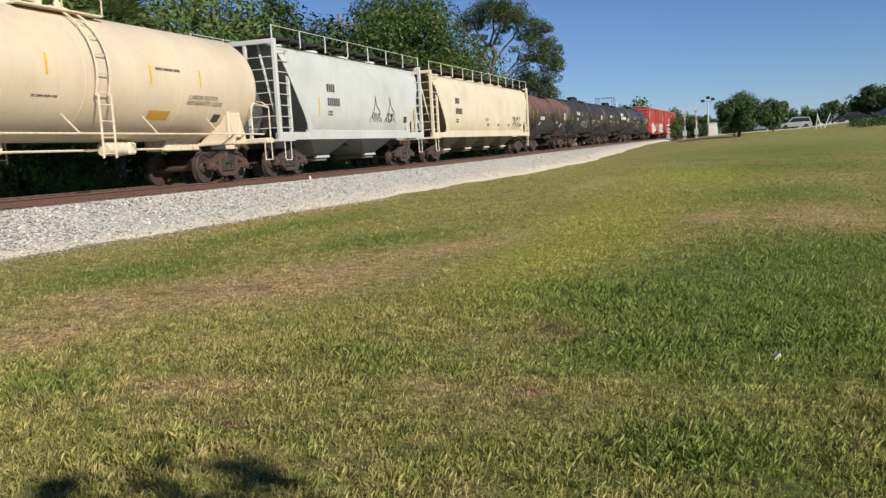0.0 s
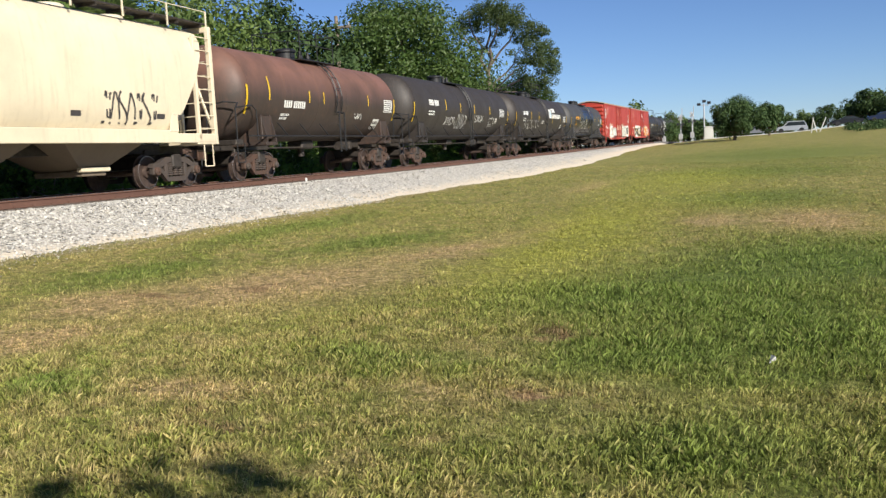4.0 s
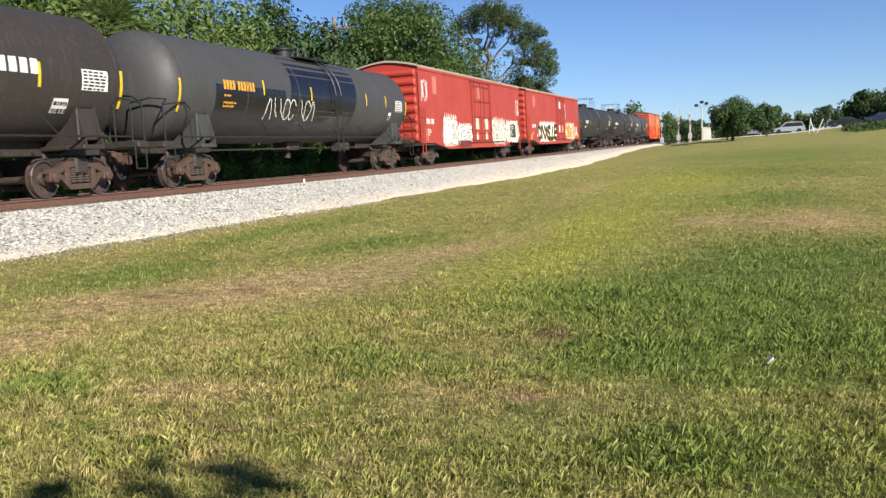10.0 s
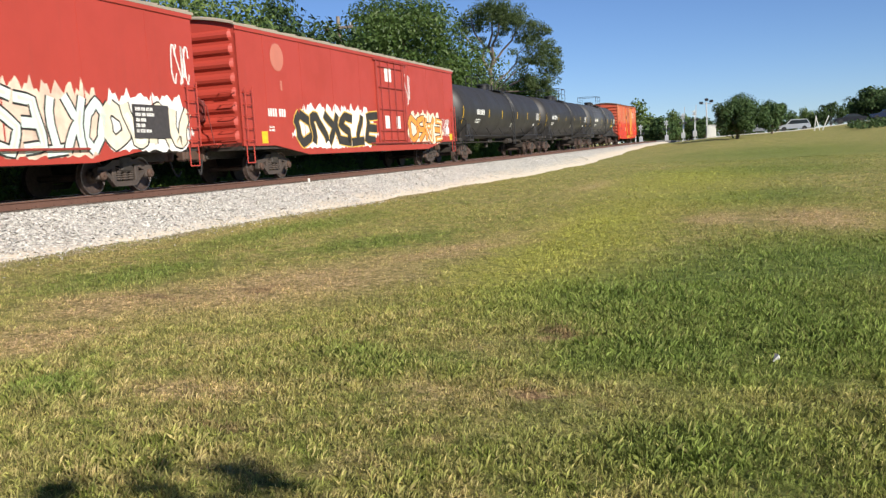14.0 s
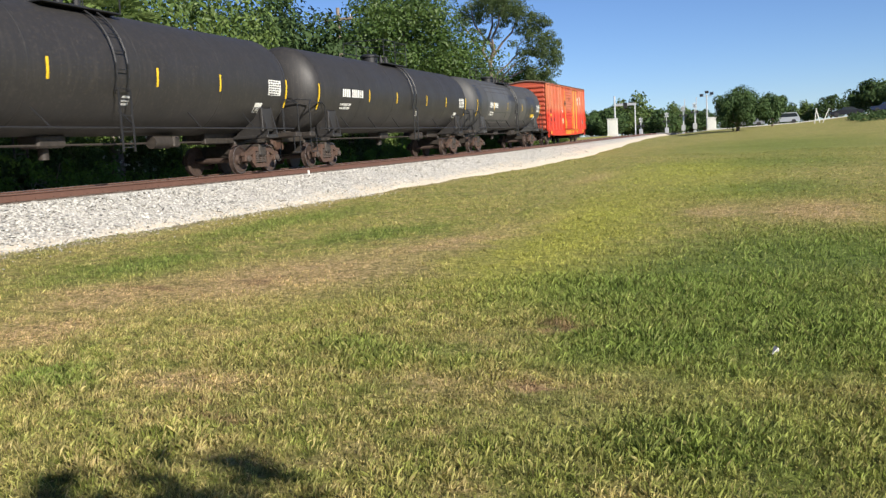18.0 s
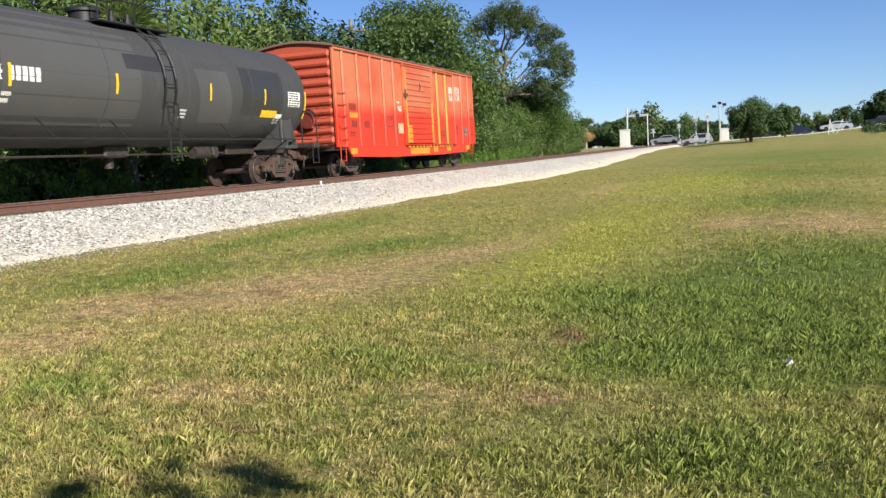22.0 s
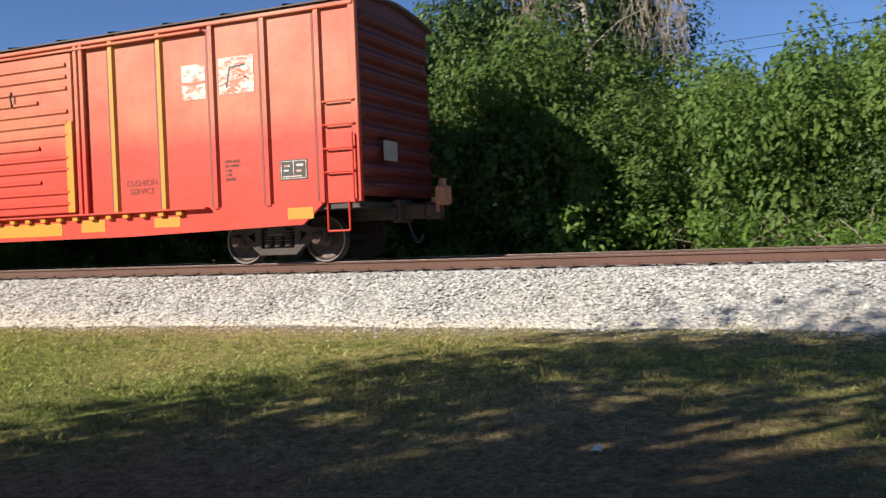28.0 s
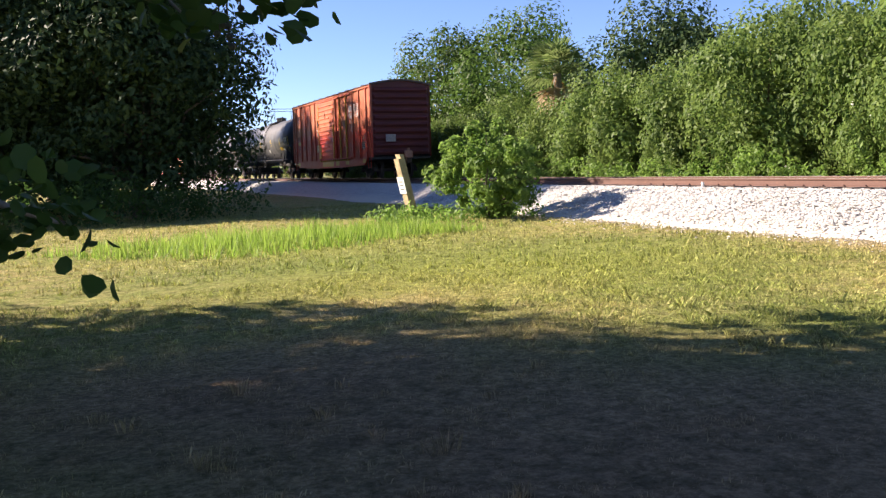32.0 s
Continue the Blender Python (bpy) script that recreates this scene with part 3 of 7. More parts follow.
track = thing("railway_track", "single railway track with rusty rails on timber sleepers", "railway track", kind="structure")
RAIL_SEC = [(-0.07, -0.17), (0.07, -0.17), (0.07, -0.155), (0.012, -0.13), (0.012, -0.045), (0.036, -0.035), (0.036, -0.003), (-0.036, -0.003), (-0.036, -0.035), (-0.012, -0.045), (-0.012, -0.13), (-0.07, -0.155)]
for s in (-1, 1):
    x = -14.89 + s * 0.755
    ys = [-1500, -200, -60, -20, 5] + list(range(10, 304, 6)) + [400, 1500]
    part("rail", Geo().loft([[(x + a + float(bend(y)), y, b + float(rise(y))) for a, b in RAIL_SEC] for y in ys]), M_RAIL, track, "rusty steel rail")
    part("rail_head", Geo().loft([[(x + a + float(bend(y)), y, b + float(rise(y))) for a, b in ((-0.03, -0.003), (0.03, -0.003), (0.03, 0.0), (-0.03, 0.0))] for y in ys]), M_RAILTOP, track, "worn shiny running surface")
me_tie = Geo().box(-1.3, 1.3, -0.115, 0.115, -0.34, -0.168, 0.012).mesh("sleeper", M_TIE)
me_plate = Geo().box(-0.1, 0.1, -0.1, 0.1, -0.168, -0.155, 0.004).box(-0.09, -0.06, -0.06, -0.03, -0.16, -0.13).box(0.06, 0.09, 0.03, 0.06, -0.16, -0.13).mesh("tie_plate", M_RAIL)
rnd = random.Random(4)
for i in range(190):
    y = -42 + i * 0.53
    tie = part("sleeper", me_tie, None, track, at=pose(-14.89 + float(bend(y)) + rnd.uniform(-0.05, 0.05), y, float(rise(y)) + rnd.uniform(-0.006, 0.004), 0, 0, rnd.uniform(-0.8, 0.8)))
    if -20 < y < 30:
        part("tie_plate", me_plate, None, track, at=pose(-14.135 + float(bend(y)), y, float(rise(y))))
# small white marker stakes beside the rail
for y in (26.6, -16.7):
    tagged(new("marker_stake", Geo().box(-0.03, 0.03, -0.02, 0.02, -0.4, -0.06, 0.006).mesh("marker_stake", M_WHITE)), label="small white painted marker stake in the ballast", category="stake").matrix_basis = pose(-13.35, y, float(rise(y)))

# ---- rolling stock ----
TRACK_X = -14.89
HALF_GAUGE = 0.755


def wheelset_mesh():
    g = Geo()
    for s in (-1, 1):
        x = s * HALF_GAUGE
        o = s  # outer face points away from the axle's middle
        prof = [(x - 0.065 * o, 0.44), (x - 0.035 * o, 0.445), (x - 0.03 * o, 0.42), (x + 0.07 * o, 0.412), (x + 0.075 * o, 0.365),
                (x + 0.03 * o, 0.345), (x + 0.0 * o, 0.16), (x + 0.06 * o, 0.14), (x + 0.075 * o, 0.1), (x + 0.075 * o, 0.085)]
        g.lathe_x(prof, 0, 0, 28)
    g.cyl((-1.05, 0, 0), (1.05, 0, 0), 0.08, 12)
    return g


def rim_mesh(side):
    g = Geo()
    x = side * HALF_GAUGE
    g.lathe_x([(x + 0.0762 * side, 0.413), (x + 0.079 * side, 0.409), (x + 0.079 * side, 0.396), (x + 0.0762 * side, 0.392)], 0, 0, 28, caps=False)
    return g


def side_frame_geo():
    g = Geo()
    top = [(-1.02, 0.52), (-0.98, 0.62), (-0.74, 0.64), (-0.42, 0.78), (0.42, 0.78), (0.74, 0.64), (0.98, 0.62), (1.02, 0.52), (0.72, 0.5), (0.36, 0.64), (-0.36, 0.64), (-0.72, 0.5)]
    g.prism(top, -0.07, 0.07)
    low = [(-0.76, 0.5), (-0.64, 0.52), (-0.34, 0.28), (0.34, 0.28), (0.64, 0.52), (0.76, 0.5), (0.38, 0.16), (-0.38, 0.16)]
    g.prism(low, -0.06, 0.06)
    for s in (-1, 1):
        g.box(-0.065, 0.065, s * 0.42 - 0.07, s * 0.42 + 0.07, 0.26, 0.7, 0.015)
        g.box(-0.075, 0.09, s * 0.865 - 0.13, s * 0.865 + 0.13, 0.34, 0.55, 0.03)
    return g


def spring_geo():
    g = Geo()
    for y in (-0.22, 0.0, 0.22):
        prof = []
        for i in range(13):
            z = 0.3 + i * 0.0265
            prof.append((z, 0.098 if i % 2 else 0.072))
        g.lathe_z(prof, 0.0, y, 12)
    return g


ME_WHEEL = wheelset_mesh().mesh("wheelset", M_WHEEL)
ME_RIM = [rim_mesh(s).mesh("wheel_rim", M_TREAD) for s in (-1, 1)]
ME_FRAMES = {k: side_frame_geo().mesh("side_frame", m) for k, m in (("rust", M_TRUCK), ("dust", M_TRUCK_GREY))}
ME_SPRING = spring_geo().mesh("spring_nest", M_TRUCK_GREY)
ME_CAP = Geo().lathe_x([(0.0, 0.11), (0.05, 0.11), (0.075, 0.085), (0.075, 0.03), (0.09, 0.028)], 0, 0, 14).mesh("bearing_cap", M_TRUCK)
ME_CAP_PALE = Geo().lathe_x([(0.0, 0.1), (0.05, 0.1), (0.075, 0.075), (0.075, 0.03), (0.085, 0.028)], 0, 0, 14).mesh("bearing_cap", M_TRUCK_GREY)
ME_BOLSTER = Geo().box(-1.12, 1.12, -0.2, 0.2, 0.5, 0.86, 0.04).box(-0.35, 0.35, -0.3, 0.3, 0.84, 1.0, 0.03).mesh("bogie", M_STEEL)
WHEELSETS = []


def bogie(car, y, tone="rust", cap=None):
    b = part("bogie", ME_BOLSTER, None, car, "cast steel freight bogie", at=pose(0, y, 0))
    for s in (-1, 1):
        part("side_frame", ME_FRAMES[tone], None, b, at=pose(s * 1.0, 0, 0))
        part("spring_nest", ME_SPRING, None, b, at=pose(s * 1.0, 0, 0))
        for e in (-1, 1):
            part("bearing_cap", cap or ME_CAP, None, b, at=pose(s * 1.08, e * 0.865, 0.43, 0, 0, 0 if s > 0 else 180))
    for e in (-1, 1):
        w = part("wheelset", ME_WHEEL, None, b, "worn steel wheels on an axle", at=pose(0, e * 0.865, 0.42))
        WHEELSETS.append((w, e * 0.865))
        for rim in ME_RIM:
            part("wheel_rim", rim, None, b, "bright polished wheel rim", at=pose(0, e * 0.865, 0.42))
    return b


def coupler_geo(s):
    """Coupler at the end that lies towards s along y, from y = 0."""
    g = Geo()
    g.box(-0.11, 0.11, 0, s * 0.5, 0.72, 0.98, 0.03)
    g.box(-0.19, 0.1, s * 0.46, s * 0.78, 0.7, 1.02, 0.05)
    g.box(0.06, 0.17, s * 0.52, s * 0.72, 0.72, 1.0, 0.05)
    g.box(-0.28, 0.28, -s * 0.1, s * 0.08, 0.66, 1.08, 0.03)
    return g


def hose_geo(s):
    pts = []
    for i in range(9):
        a = i / 8
        pts.append((0.32 + 0.1 * a, s * (0.25 + 0.35 * a), 0.72 - 0.42 * math.sin(a * 2.4)))
    return Geo().path(pts, 0.026, 6)


ME_COUPLER = {s: coupler_geo(s).mesh("coupler", M_TRUCK) for s in (-1, 1)}
ME_HOSE = {s: hose_geo(s).mesh("air_hose", M_HOSE) for s in (-1, 1)}


def couplers(car, y0, y1):
    for s, y in ((-1, y0), (1, y1)):
        part("coupler", ME_COUPLER[s], None, car, "rusty knuckle coupler", at=pose(0, y, 0))
        part("air_hose", ME_HOSE[s], None, car, at=pose(0, y, 0))


def ladder_geo(x, y, z0, z1, w=0.42, n=4, depth=0.09, rung=0.014, stile=0.0):
    """Grab irons on a side wall at x, or a ladder when stile is set."""
    g = Geo()
    for i in range(n):
        z = z0 + (z1 - z0) * i / max(1, n - 1)
        g.path([(x, y - w / 2, z), (x + depth, y - w / 2, z), (x + depth, y + w / 2, z), (x, y + w / 2, z)], rung, 6)
    if stile:
        for e in (-1, 1):
            g.box(x + depth - 0.012, x + depth + 0.012, y + e * (w / 2) - stile, y + e * (w / 2) + stile, z0 - 0.15, z1 + 0.15, 0.004)
    return g


def stirrup_geo(x, y, z0, z1, w=0.4):
    return Geo().path([(x, y - w / 2, z1), (x, y - w / 2, z0), (x, y + w / 2, z0), (x, y + w / 2, z1)], 0.018, 6)


class Shell:
    """Marks that lie on a tank's round side."""

    def __init__(self, r, cz):
        self.r, self.cz = r, cz

    def pt(self, y, z, off=0.005):
        s = max(-1, min(1, (z - self.cz) / self.r))
        a = math.asin(s)
        return ((self.r + off) * math.cos(a), y, self.cz + (self.r + off) * math.sin(a))

    def patch(self, g, y0, y1, z0, z1, off=0.005, n=5, skew=0.0):
        rows = []
        for i in range(n + 1):
            z = z0 + (z1 - z0) * i / n
            d = skew * i / n
            rows.append([self.pt(y0 + d, z, off), self.pt(y1 + d, z, off)])
        g.loft(rows, closed=False, caps=False)
        return g


class Flat:
    """Marks that lie on a flat side at x."""

    def __init__(self, x):
        self.x = x

    def pt(self, y, z, off=0.005):
        return (self.x + off, y, z)

    def patch(self, g, y0, y1, z0, z1, off=0.005, n=1, skew=0.0):
        g.face(self.pt(y0, z0, off), self.pt(y1, z0, off), self.pt(y1 + skew, z1, off), self.pt(y0 + skew, z1, off))
        return g


def bars(side, g, y, z, h, words, fill=0.62, gap=0.3, off=0.005):
    """A line of writing as plain bars, one for each character; words: characters in each word."""
    w = h * fill
    for k in words:
        for _ in range(k):
            side.patch(g, y, y + w * 0.72, z, z + h, off, 2)
            y += w
        y += w * (gap + 0.4)
    return y


def stencil_lines(side, g, y, z, h, rows, step=1.6, off=0.005):
    for i, words in enumerate(rows):
        bars(side, g, y, z - i * h * step, h, words, off=off)


def chart(side, back, ink, y0, y1, z0, z1, rows=5, off=0.005):
    """A small table of unreadable lines on a panel."""
    side.patch(back, y0, y1, z0, z1, off, 3)
    rnd = random.Random(int(abs(y0) * 100))
    h = (z1 - z0) / (rows * 1.5)
    for i in range(rows):
        y, z = y0 + 0.06 * (y1 - y0), z1 - (i + 1) * h * 1.45
        while y < y1 - 0.15 * (y1 - y0):
            w = (y1 - y0) * rnd.uniform(0.08, 0.22)
            side.patch(ink, y, min(y + w, y1 - 0.03 * (y1 - y0)), z, z + h * 0.8, off + 0.004, 1)
            y += w + (y1 - y0) * 0.05


def ribbon(side, g, pts, w, off):
    """A brush stroke along (y, z) points."""
    n = len(pts)
    left, right = [], []
    for i in range(n):
        a, b = pts[max(0, i - 1)], pts[min(n - 1, i + 1)]
        dy, dz = b[0] - a[0], b[1] - a[1]
        d = math.hypot(dy, dz) or 1.0
        ny, nz = -dz / d * w / 2, dy / d * w / 2
        left.append(side.pt(pts[i][0] + ny, pts[i][1] + nz, off))
        right.append(side.pt(pts[i][0] - ny, pts[i][1] - nz, off))
    g.loft([left, right], closed=False, caps=False)


def curl(rnd, y0, y1, z0, z1, n=10):
    """A looping stroke inside a box."""
    k = rnd.choice((0, 1, 2, 3, 4))
    w, h = y1 - y0, z1 - z0
    out = []
    for i in range(n + 1):
        t = i / n
        if k == 0:      # arch
            p = (t, math.sin(t * math.pi) * 0.95)
        elif k == 1:    # s-shape
            p = (0.5 + 0.42 * math.sin(t * 5.2 + 0.6), t)
        elif k == 2:    # bowl
            p = (0.5 + 0.45 * math.cos(0.4 + t * 5.4), 0.5 + 0.48 * math.sin(0.4 + t * 5.4))
        elif k == 3:    # zigzag
            p = (t, (0.05, 0.95, 0.2, 0.9)[min(3, int(t * 3.999))])
        else:           # slanted stem with a foot
            p = (0.25 + 0.4 * t, 1 - t) if t < 0.6 else (0.49 + 0.5 * (t - 0.6) / 0.4, 0.4 - 0.35 * (t - 0.6) / 0.4 + 0.2 * (t - 0.6))
        out.append((y0 + w * p[0] + rnd.uniform(-0.02, 0.02), z0 + h * p[1]))
    return out


# thick strokes of a sprayed piece, each shape in a unit box
STROKES = {
    "a": [[(0.0, 0.0), (0.45, 1.0), (0.62, 1.0), (0.95, 0.0)], [(0.22, 0.36), (0.8, 0.36)]],
    "b": [[(0.05, 1.0), (0.3, 0.05), (0.6, 0.05), (0.9, 0.95)]],
    "c": [[(0.95, 0.95), (0.15, 0.9), (0.08, 0.1), (0.95, 0.05)], [(0.15, 0.5), (0.85, 0.52)]],
    "d": [[(0.9, 0.9), (0.3, 1.0), (0.1, 0.7), (0.85, 0.4), (0.7, 0.0), (0.05, 0.1)]],
    "e": [[(0.05, 0.0), (0.1, 0.95), (0.8, 0.05), (0.9, 1.0)]],
    "f": [[(0.1, 0.0), (0.12, 1.0), (0.8, 0.85), (0.75, 0.5), (0.15, 0.45), (0.95, 0.0)]],
    "g": [[(0.5, 1.0), (0.1, 0.75), (0.1, 0.25), (0.5, 0.0), (0.9, 0.25), (0.9, 0.75), (0.5, 1.0)]],
    "h": [[(0.0, 0.95), (1.0, 1.0)], [(0.5, 0.95), (0.45, 0.0)]],
    "k": [[(0.1, 0.0), (0.15, 1.0)], [(0.95, 1.0), (0.2, 0.45), (1.0, 0.0)]],
}


def sprayed(side, car, y0, y1, z0, z1, count, back, line, fill, accent=None, seed=1, w=0.16, label="sprayed graffiti shapes", seq="abcde", mixed=0.0):
    """A sprayed piece: cloud behind, dark outlines, pale fills, as abstract strokes."""
    rnd = random.Random(seed)
    if back:
        n = count * 9
        up, dn = [], []
        for i in range(n + 1):
            t = i / n
            y = y0 - 0.15 + (y1 - y0 + 0.3) * t
            ends = min(1.0, 6 * t + 0.25, 6 * (1 - t) + 0.25)
            up.append(side.pt(y, z0 + (z1 - z0) * ends * (0.98 + 0.07 * math.sin(i * 1.3) + 0.05 * math.sin(i * 2.9) + rnd.uniform(-0.03, 0.06)), 0.005))
            dn.append(side.pt(y, z0 + (z1 - z0) * 0.5 * (1 - ends) + rnd.uniform(-0.04, 0.06), 0.005))
        part("spray_cloud", Geo().loft([dn, up], closed=False, caps=False), back, car, label, smooth=0)
    step = (y1 - y0) / count
    for i in range(count):
        strokes = STROKES[seq[i % len(seq)]]
        tall, flip, turn = rnd.uniform(0.84, 1.0), rnd.random() < mixed, rnd.random() < mixed
        for j, line_pts in enumerate(strokes):
            pts = []
            for (u0, v0), (u1, v1) in zip(line_pts, line_pts[1:]):
                for k in range(4):
                    t = k / 4
                    pts.append((u0 + (u1 - u0) * t, v0 + (v1 - v0) * t))
            pts.append(line_pts[-1])
            pts = [(1 - u if turn else u, 1 - v if flip else v) for u, v in pts]
            pts = [(y0 + step * (i + 0.5 + (0.82 + 0.3 * mixed) * (u - 0.5) + (0.04 + 0.2 * mixed) * math.sin(4 * v + i)), z0 + w * 0.6 + (z1 - z0 - w * 1.1) * v * tall) for u, v in pts]
            o = 0.008 + 0.003 * (i % 2) + 0.0006 * j
            gl = Geo()
            ribbon(side, gl, pts, w + 0.09, o)
            part("spray_outline", gl, line, car, smooth=0)
            if fill:
                gf = Geo()
                ribbon(side, gf, pts, w, o + 0.0018)
                part("spray_fill", gf, fill, car, smooth=0)
            if accent and rnd.random() < 0.5:
                ga = Geo()
                ribbon(side, ga, pts[1:-1], w * 0.35, o + 0.0042)
                part("spray_accent", ga, accent, car, smooth=0)


def scrawl(side, g, y0, y1, z0, z1, count, seed, w=0.035, off=0.008):
    rnd = random.Random(seed)
    step = (y1 - y0) / count
    for i in range(count):
        ribbon(side, g, curl(rnd, y0 + step * i, y0 + step * (i + 1.15), z0, z1, 12), w, off + 0.001 * (i % 3))


SP_CREAM = plain("cream_spray", (0.74, 0.66, 0.5), 0.7, 0, 0.15, 3)
SP_WHITE = plain("white_spray", (0.78, 0.77, 0.72), 0.7, 0, 0.1, 3)
SP_BLACK = plain("black_spray", (0.03, 0.028, 0.025), 0.7, 0, 0.3, 3)
SP_TEAL = plain("teal_spray", (0.22, 0.5, 0.46), 0.7, 0, 0.2, 3)
SP_GOLD = plain("golden_spray", (0.62, 0.4, 0.08), 0.7, 0, 0.2, 3)
SP_ORANGE = plain("orange_spray", (0.75, 0.28, 0.05), 0.7, 0, 0.15, 3)
SP_PEACH = plain("peach_spray", (0.66, 0.5, 0.39), 0.7, 0, 0.25, 2)
SP_MINT = plain("pale_mint_spray", (0.62, 0.72, 0.66), 0.7, 0, 0.12, 3)


CARS = []  # (thing, offset of its middle from the tail of the train)


def new_car(name, label, category, a, b):
    car = thing(name, label, category, "cars of the freight train")
    CARS.append((car, (a + b) / 2))
    return car


# ---- tank cars ----
def tank_car(a, b, coat, label, r=1.48, cz=2.66, tone="rust", trim=None, cap=None, dome="rail", stripes=(), head=None, side_rail=None, lad=0.0, sill=None):
    car = new_car("tank_car", label, "tank car", a, b)
    h = (b - a) / 2
    trim, sill = trim or M_BLACK, sill or M_STEEL
    d = r * 0.5
    prof = []
    for i in range(9):
        t = i / 8 * math.pi / 2
        prof.append((-h + d - d * math.cos(t), max(0.02, r * math.sin(t))))
    ys = np.linspace(-h + d, h - d, 9)[1:-1]
    prof += [(float(y), r) for y in ys]
    prof += [(-y, q) for y, q in prof[:9][::-1]]
    part("tank_shell", Geo().lathe_y(prof, 0, cz, 56), coat, car, smooth=40)
    # weld seams round the shell
    g = Geo()
    for y in np.linspace(-h + d, h - d, 6)[0:6]:
        g.lathe_y([(y - 0.03, r), (y - 0.015, r + 0.006), (y + 0.015, r + 0.006), (y + 0.03, r)], 0, cz, 56, caps=False)
    parts("weld_seam", g, coat, car, smooth=40)
    # sills, saddles, decks at the ends
    for s in (-1, 1):
        g = Geo()
        g.box(-0.32, 0.32, s * (h - 3.6), s * (h + 0.15), 0.92, 1.28, 0.02)
        g.box(-1.45, 1.45, s * (h - 0.15), s * (h + 0.25), 1.05, 1.2, 0.02)
        part("stub_sill", g, sill, car)
        y = s * (h - 1.75)
        g = Geo()
        for x in (-1, 1):
            g.prism([(x * 0.35, 1.0), (x * 1.5, 1.08), (x * 1.5, 1.2), (x * 1.32, 1.95), (x * 1.05, 1.6), (x * 0.5, 1.3)], y - 0.3, y - 0.24, "y")
            g.prism([(x * 0.35, 1.0), (x * 1.5, 1.08), (x * 1.5, 1.2), (x * 1.32, 1.95), (x * 1.05, 1.6), (x * 0.5, 1.3)], y + 0.24, y + 0.3, "y")
            g.box(x * 1.26, x * 1.36, y - 0.32, y + 0.32, 1.2, 1.9, 0.02)
        g.box(-1.5, 1.5, y - 0.35, y + 0.35, 1.02, 1.12, 0.02)
        part("saddle", g, coat, car)
        # end handrail hoop and step
        g = Geo()
        yy = s * (h + 0.12)
        for x in (-1, 1):
            g.path([(x * 1.42, yy, 1.2), (x * 1.42, yy, 2.1), (x * 1.36, yy - s * 0.25, 2.25), (x * 1.0, yy - s * 0.1, 2.3), (x * 0.45, yy - s * 0.02, 2.2), (x * 0.45, yy, 1.2)], 0.022, 6)
            g.path([(x * 1.46, yy - s * 1.1, 1.18), (x * 1.46, yy - s * 1.1, 2.05), (x * 1.44, yy - s * 0.9, 2.2), (x * 1.42, yy, 2.1)], 0.022, 6)
        parts("end_handrail", g, trim, car, reach=0.1)
        part("step", stirrup_geo(1.42, s * (h - 0.05), 0.55, 1.1), trim, car)
        bogie(car, y, tone, cap)
    # side rails and their brackets
    g = Geo()
    for x in (-1, 1):
        g.path([(x * 1.5, -h + 0.4, 1.3), (x * 1.5, h - 0.4, 1.3)], 0.024, 6)
        for y in np.linspace(-h + 2.8, h - 2.8, 6):
            g.path([(x * 1.5, y, 1.3), (x * 1.34, y - 0.35, 1.72)], 0.02, 5)
    part("side_rail", g, side_rail or trim, car, smooth=30)
    # outlet and brake gear under the belly
    g = Geo()
    g.box(-0.3, 0.3, -0.45, 0.45, 0.92, 1.22, 0.05)
    g.cyl((0, 0.0, 0.95), (0, 0.0, 0.66), 0.12, 12)
    g.cyl((0.35, h * 0.36, 1.0), (0.35, h * 0.36 + 0.75, 1.0), 0.17, 12)
    g.path([(0.2, -h + 2.2, 0.98), (0.2, h - 2.2, 0.98)], 0.03, 6)
    g.box(0.15, 0.5, h * 0.36 + 0.8, h * 0.36 + 1.1, 0.85, 1.15, 0.04)
    part("underbody_gear", g, sill, car)
    couplers(car, -h - 0.05, h + 0.05)
    # top fittings
    top = cz + r
    g = Geo()
    g.lathe_z([(top - 0.1, 0.34), (top + 0.2, 0.34), (top + 0.22, 0.4), (top + 0.28, 0.4), (top + 0.34, 0.3), (top + 0.34, 0.0001)], 0.0, lad - 1.0, 18)
    for y in (-0.25, 0.35):
        g.lathe_z([(top - 0.05, 0.1), (top + 0.2, 0.1), (top + 0.2, 0.06), (top + 0.32, 0.06), (top + 0.32, 0.0001)], 0.2, lad + y, 10)
    parts("manway", g, trim if dome != "coat" else coat, car, reach=0.02)
    g = Geo()
    for x in (-0.62, 0.62):
        g.box(x - 0.3, x + 0.3, lad - 1.6, lad + 1.0, top - 0.13, top - 0.09, 0.01)
    part("top_platform", g, trim, car)
    if dome in ("rail", "coat"):
        g = Geo()
        for x in (-0.9, 0.9):
            for y in (-1.6, -0.3, 1.0):
                g.path([(x, lad + y, top - 0.12), (x, lad + y, top + 0.85)], 0.018, 5)
            for z in (0.42, 0.85):
                g.path([(x, lad - 1.6, top + z), (x, lad + 1.0, top + z)], 0.018, 5)
        for y in (-1.6, 1.0):
            g.path([(-0.9, lad + y, top + 0.85), (0.9, lad + y, top + 0.85)], 0.018, 5)
        parts("railing_bar", g, trim, car)
    # curved ladder up both sides
    g = Geo()
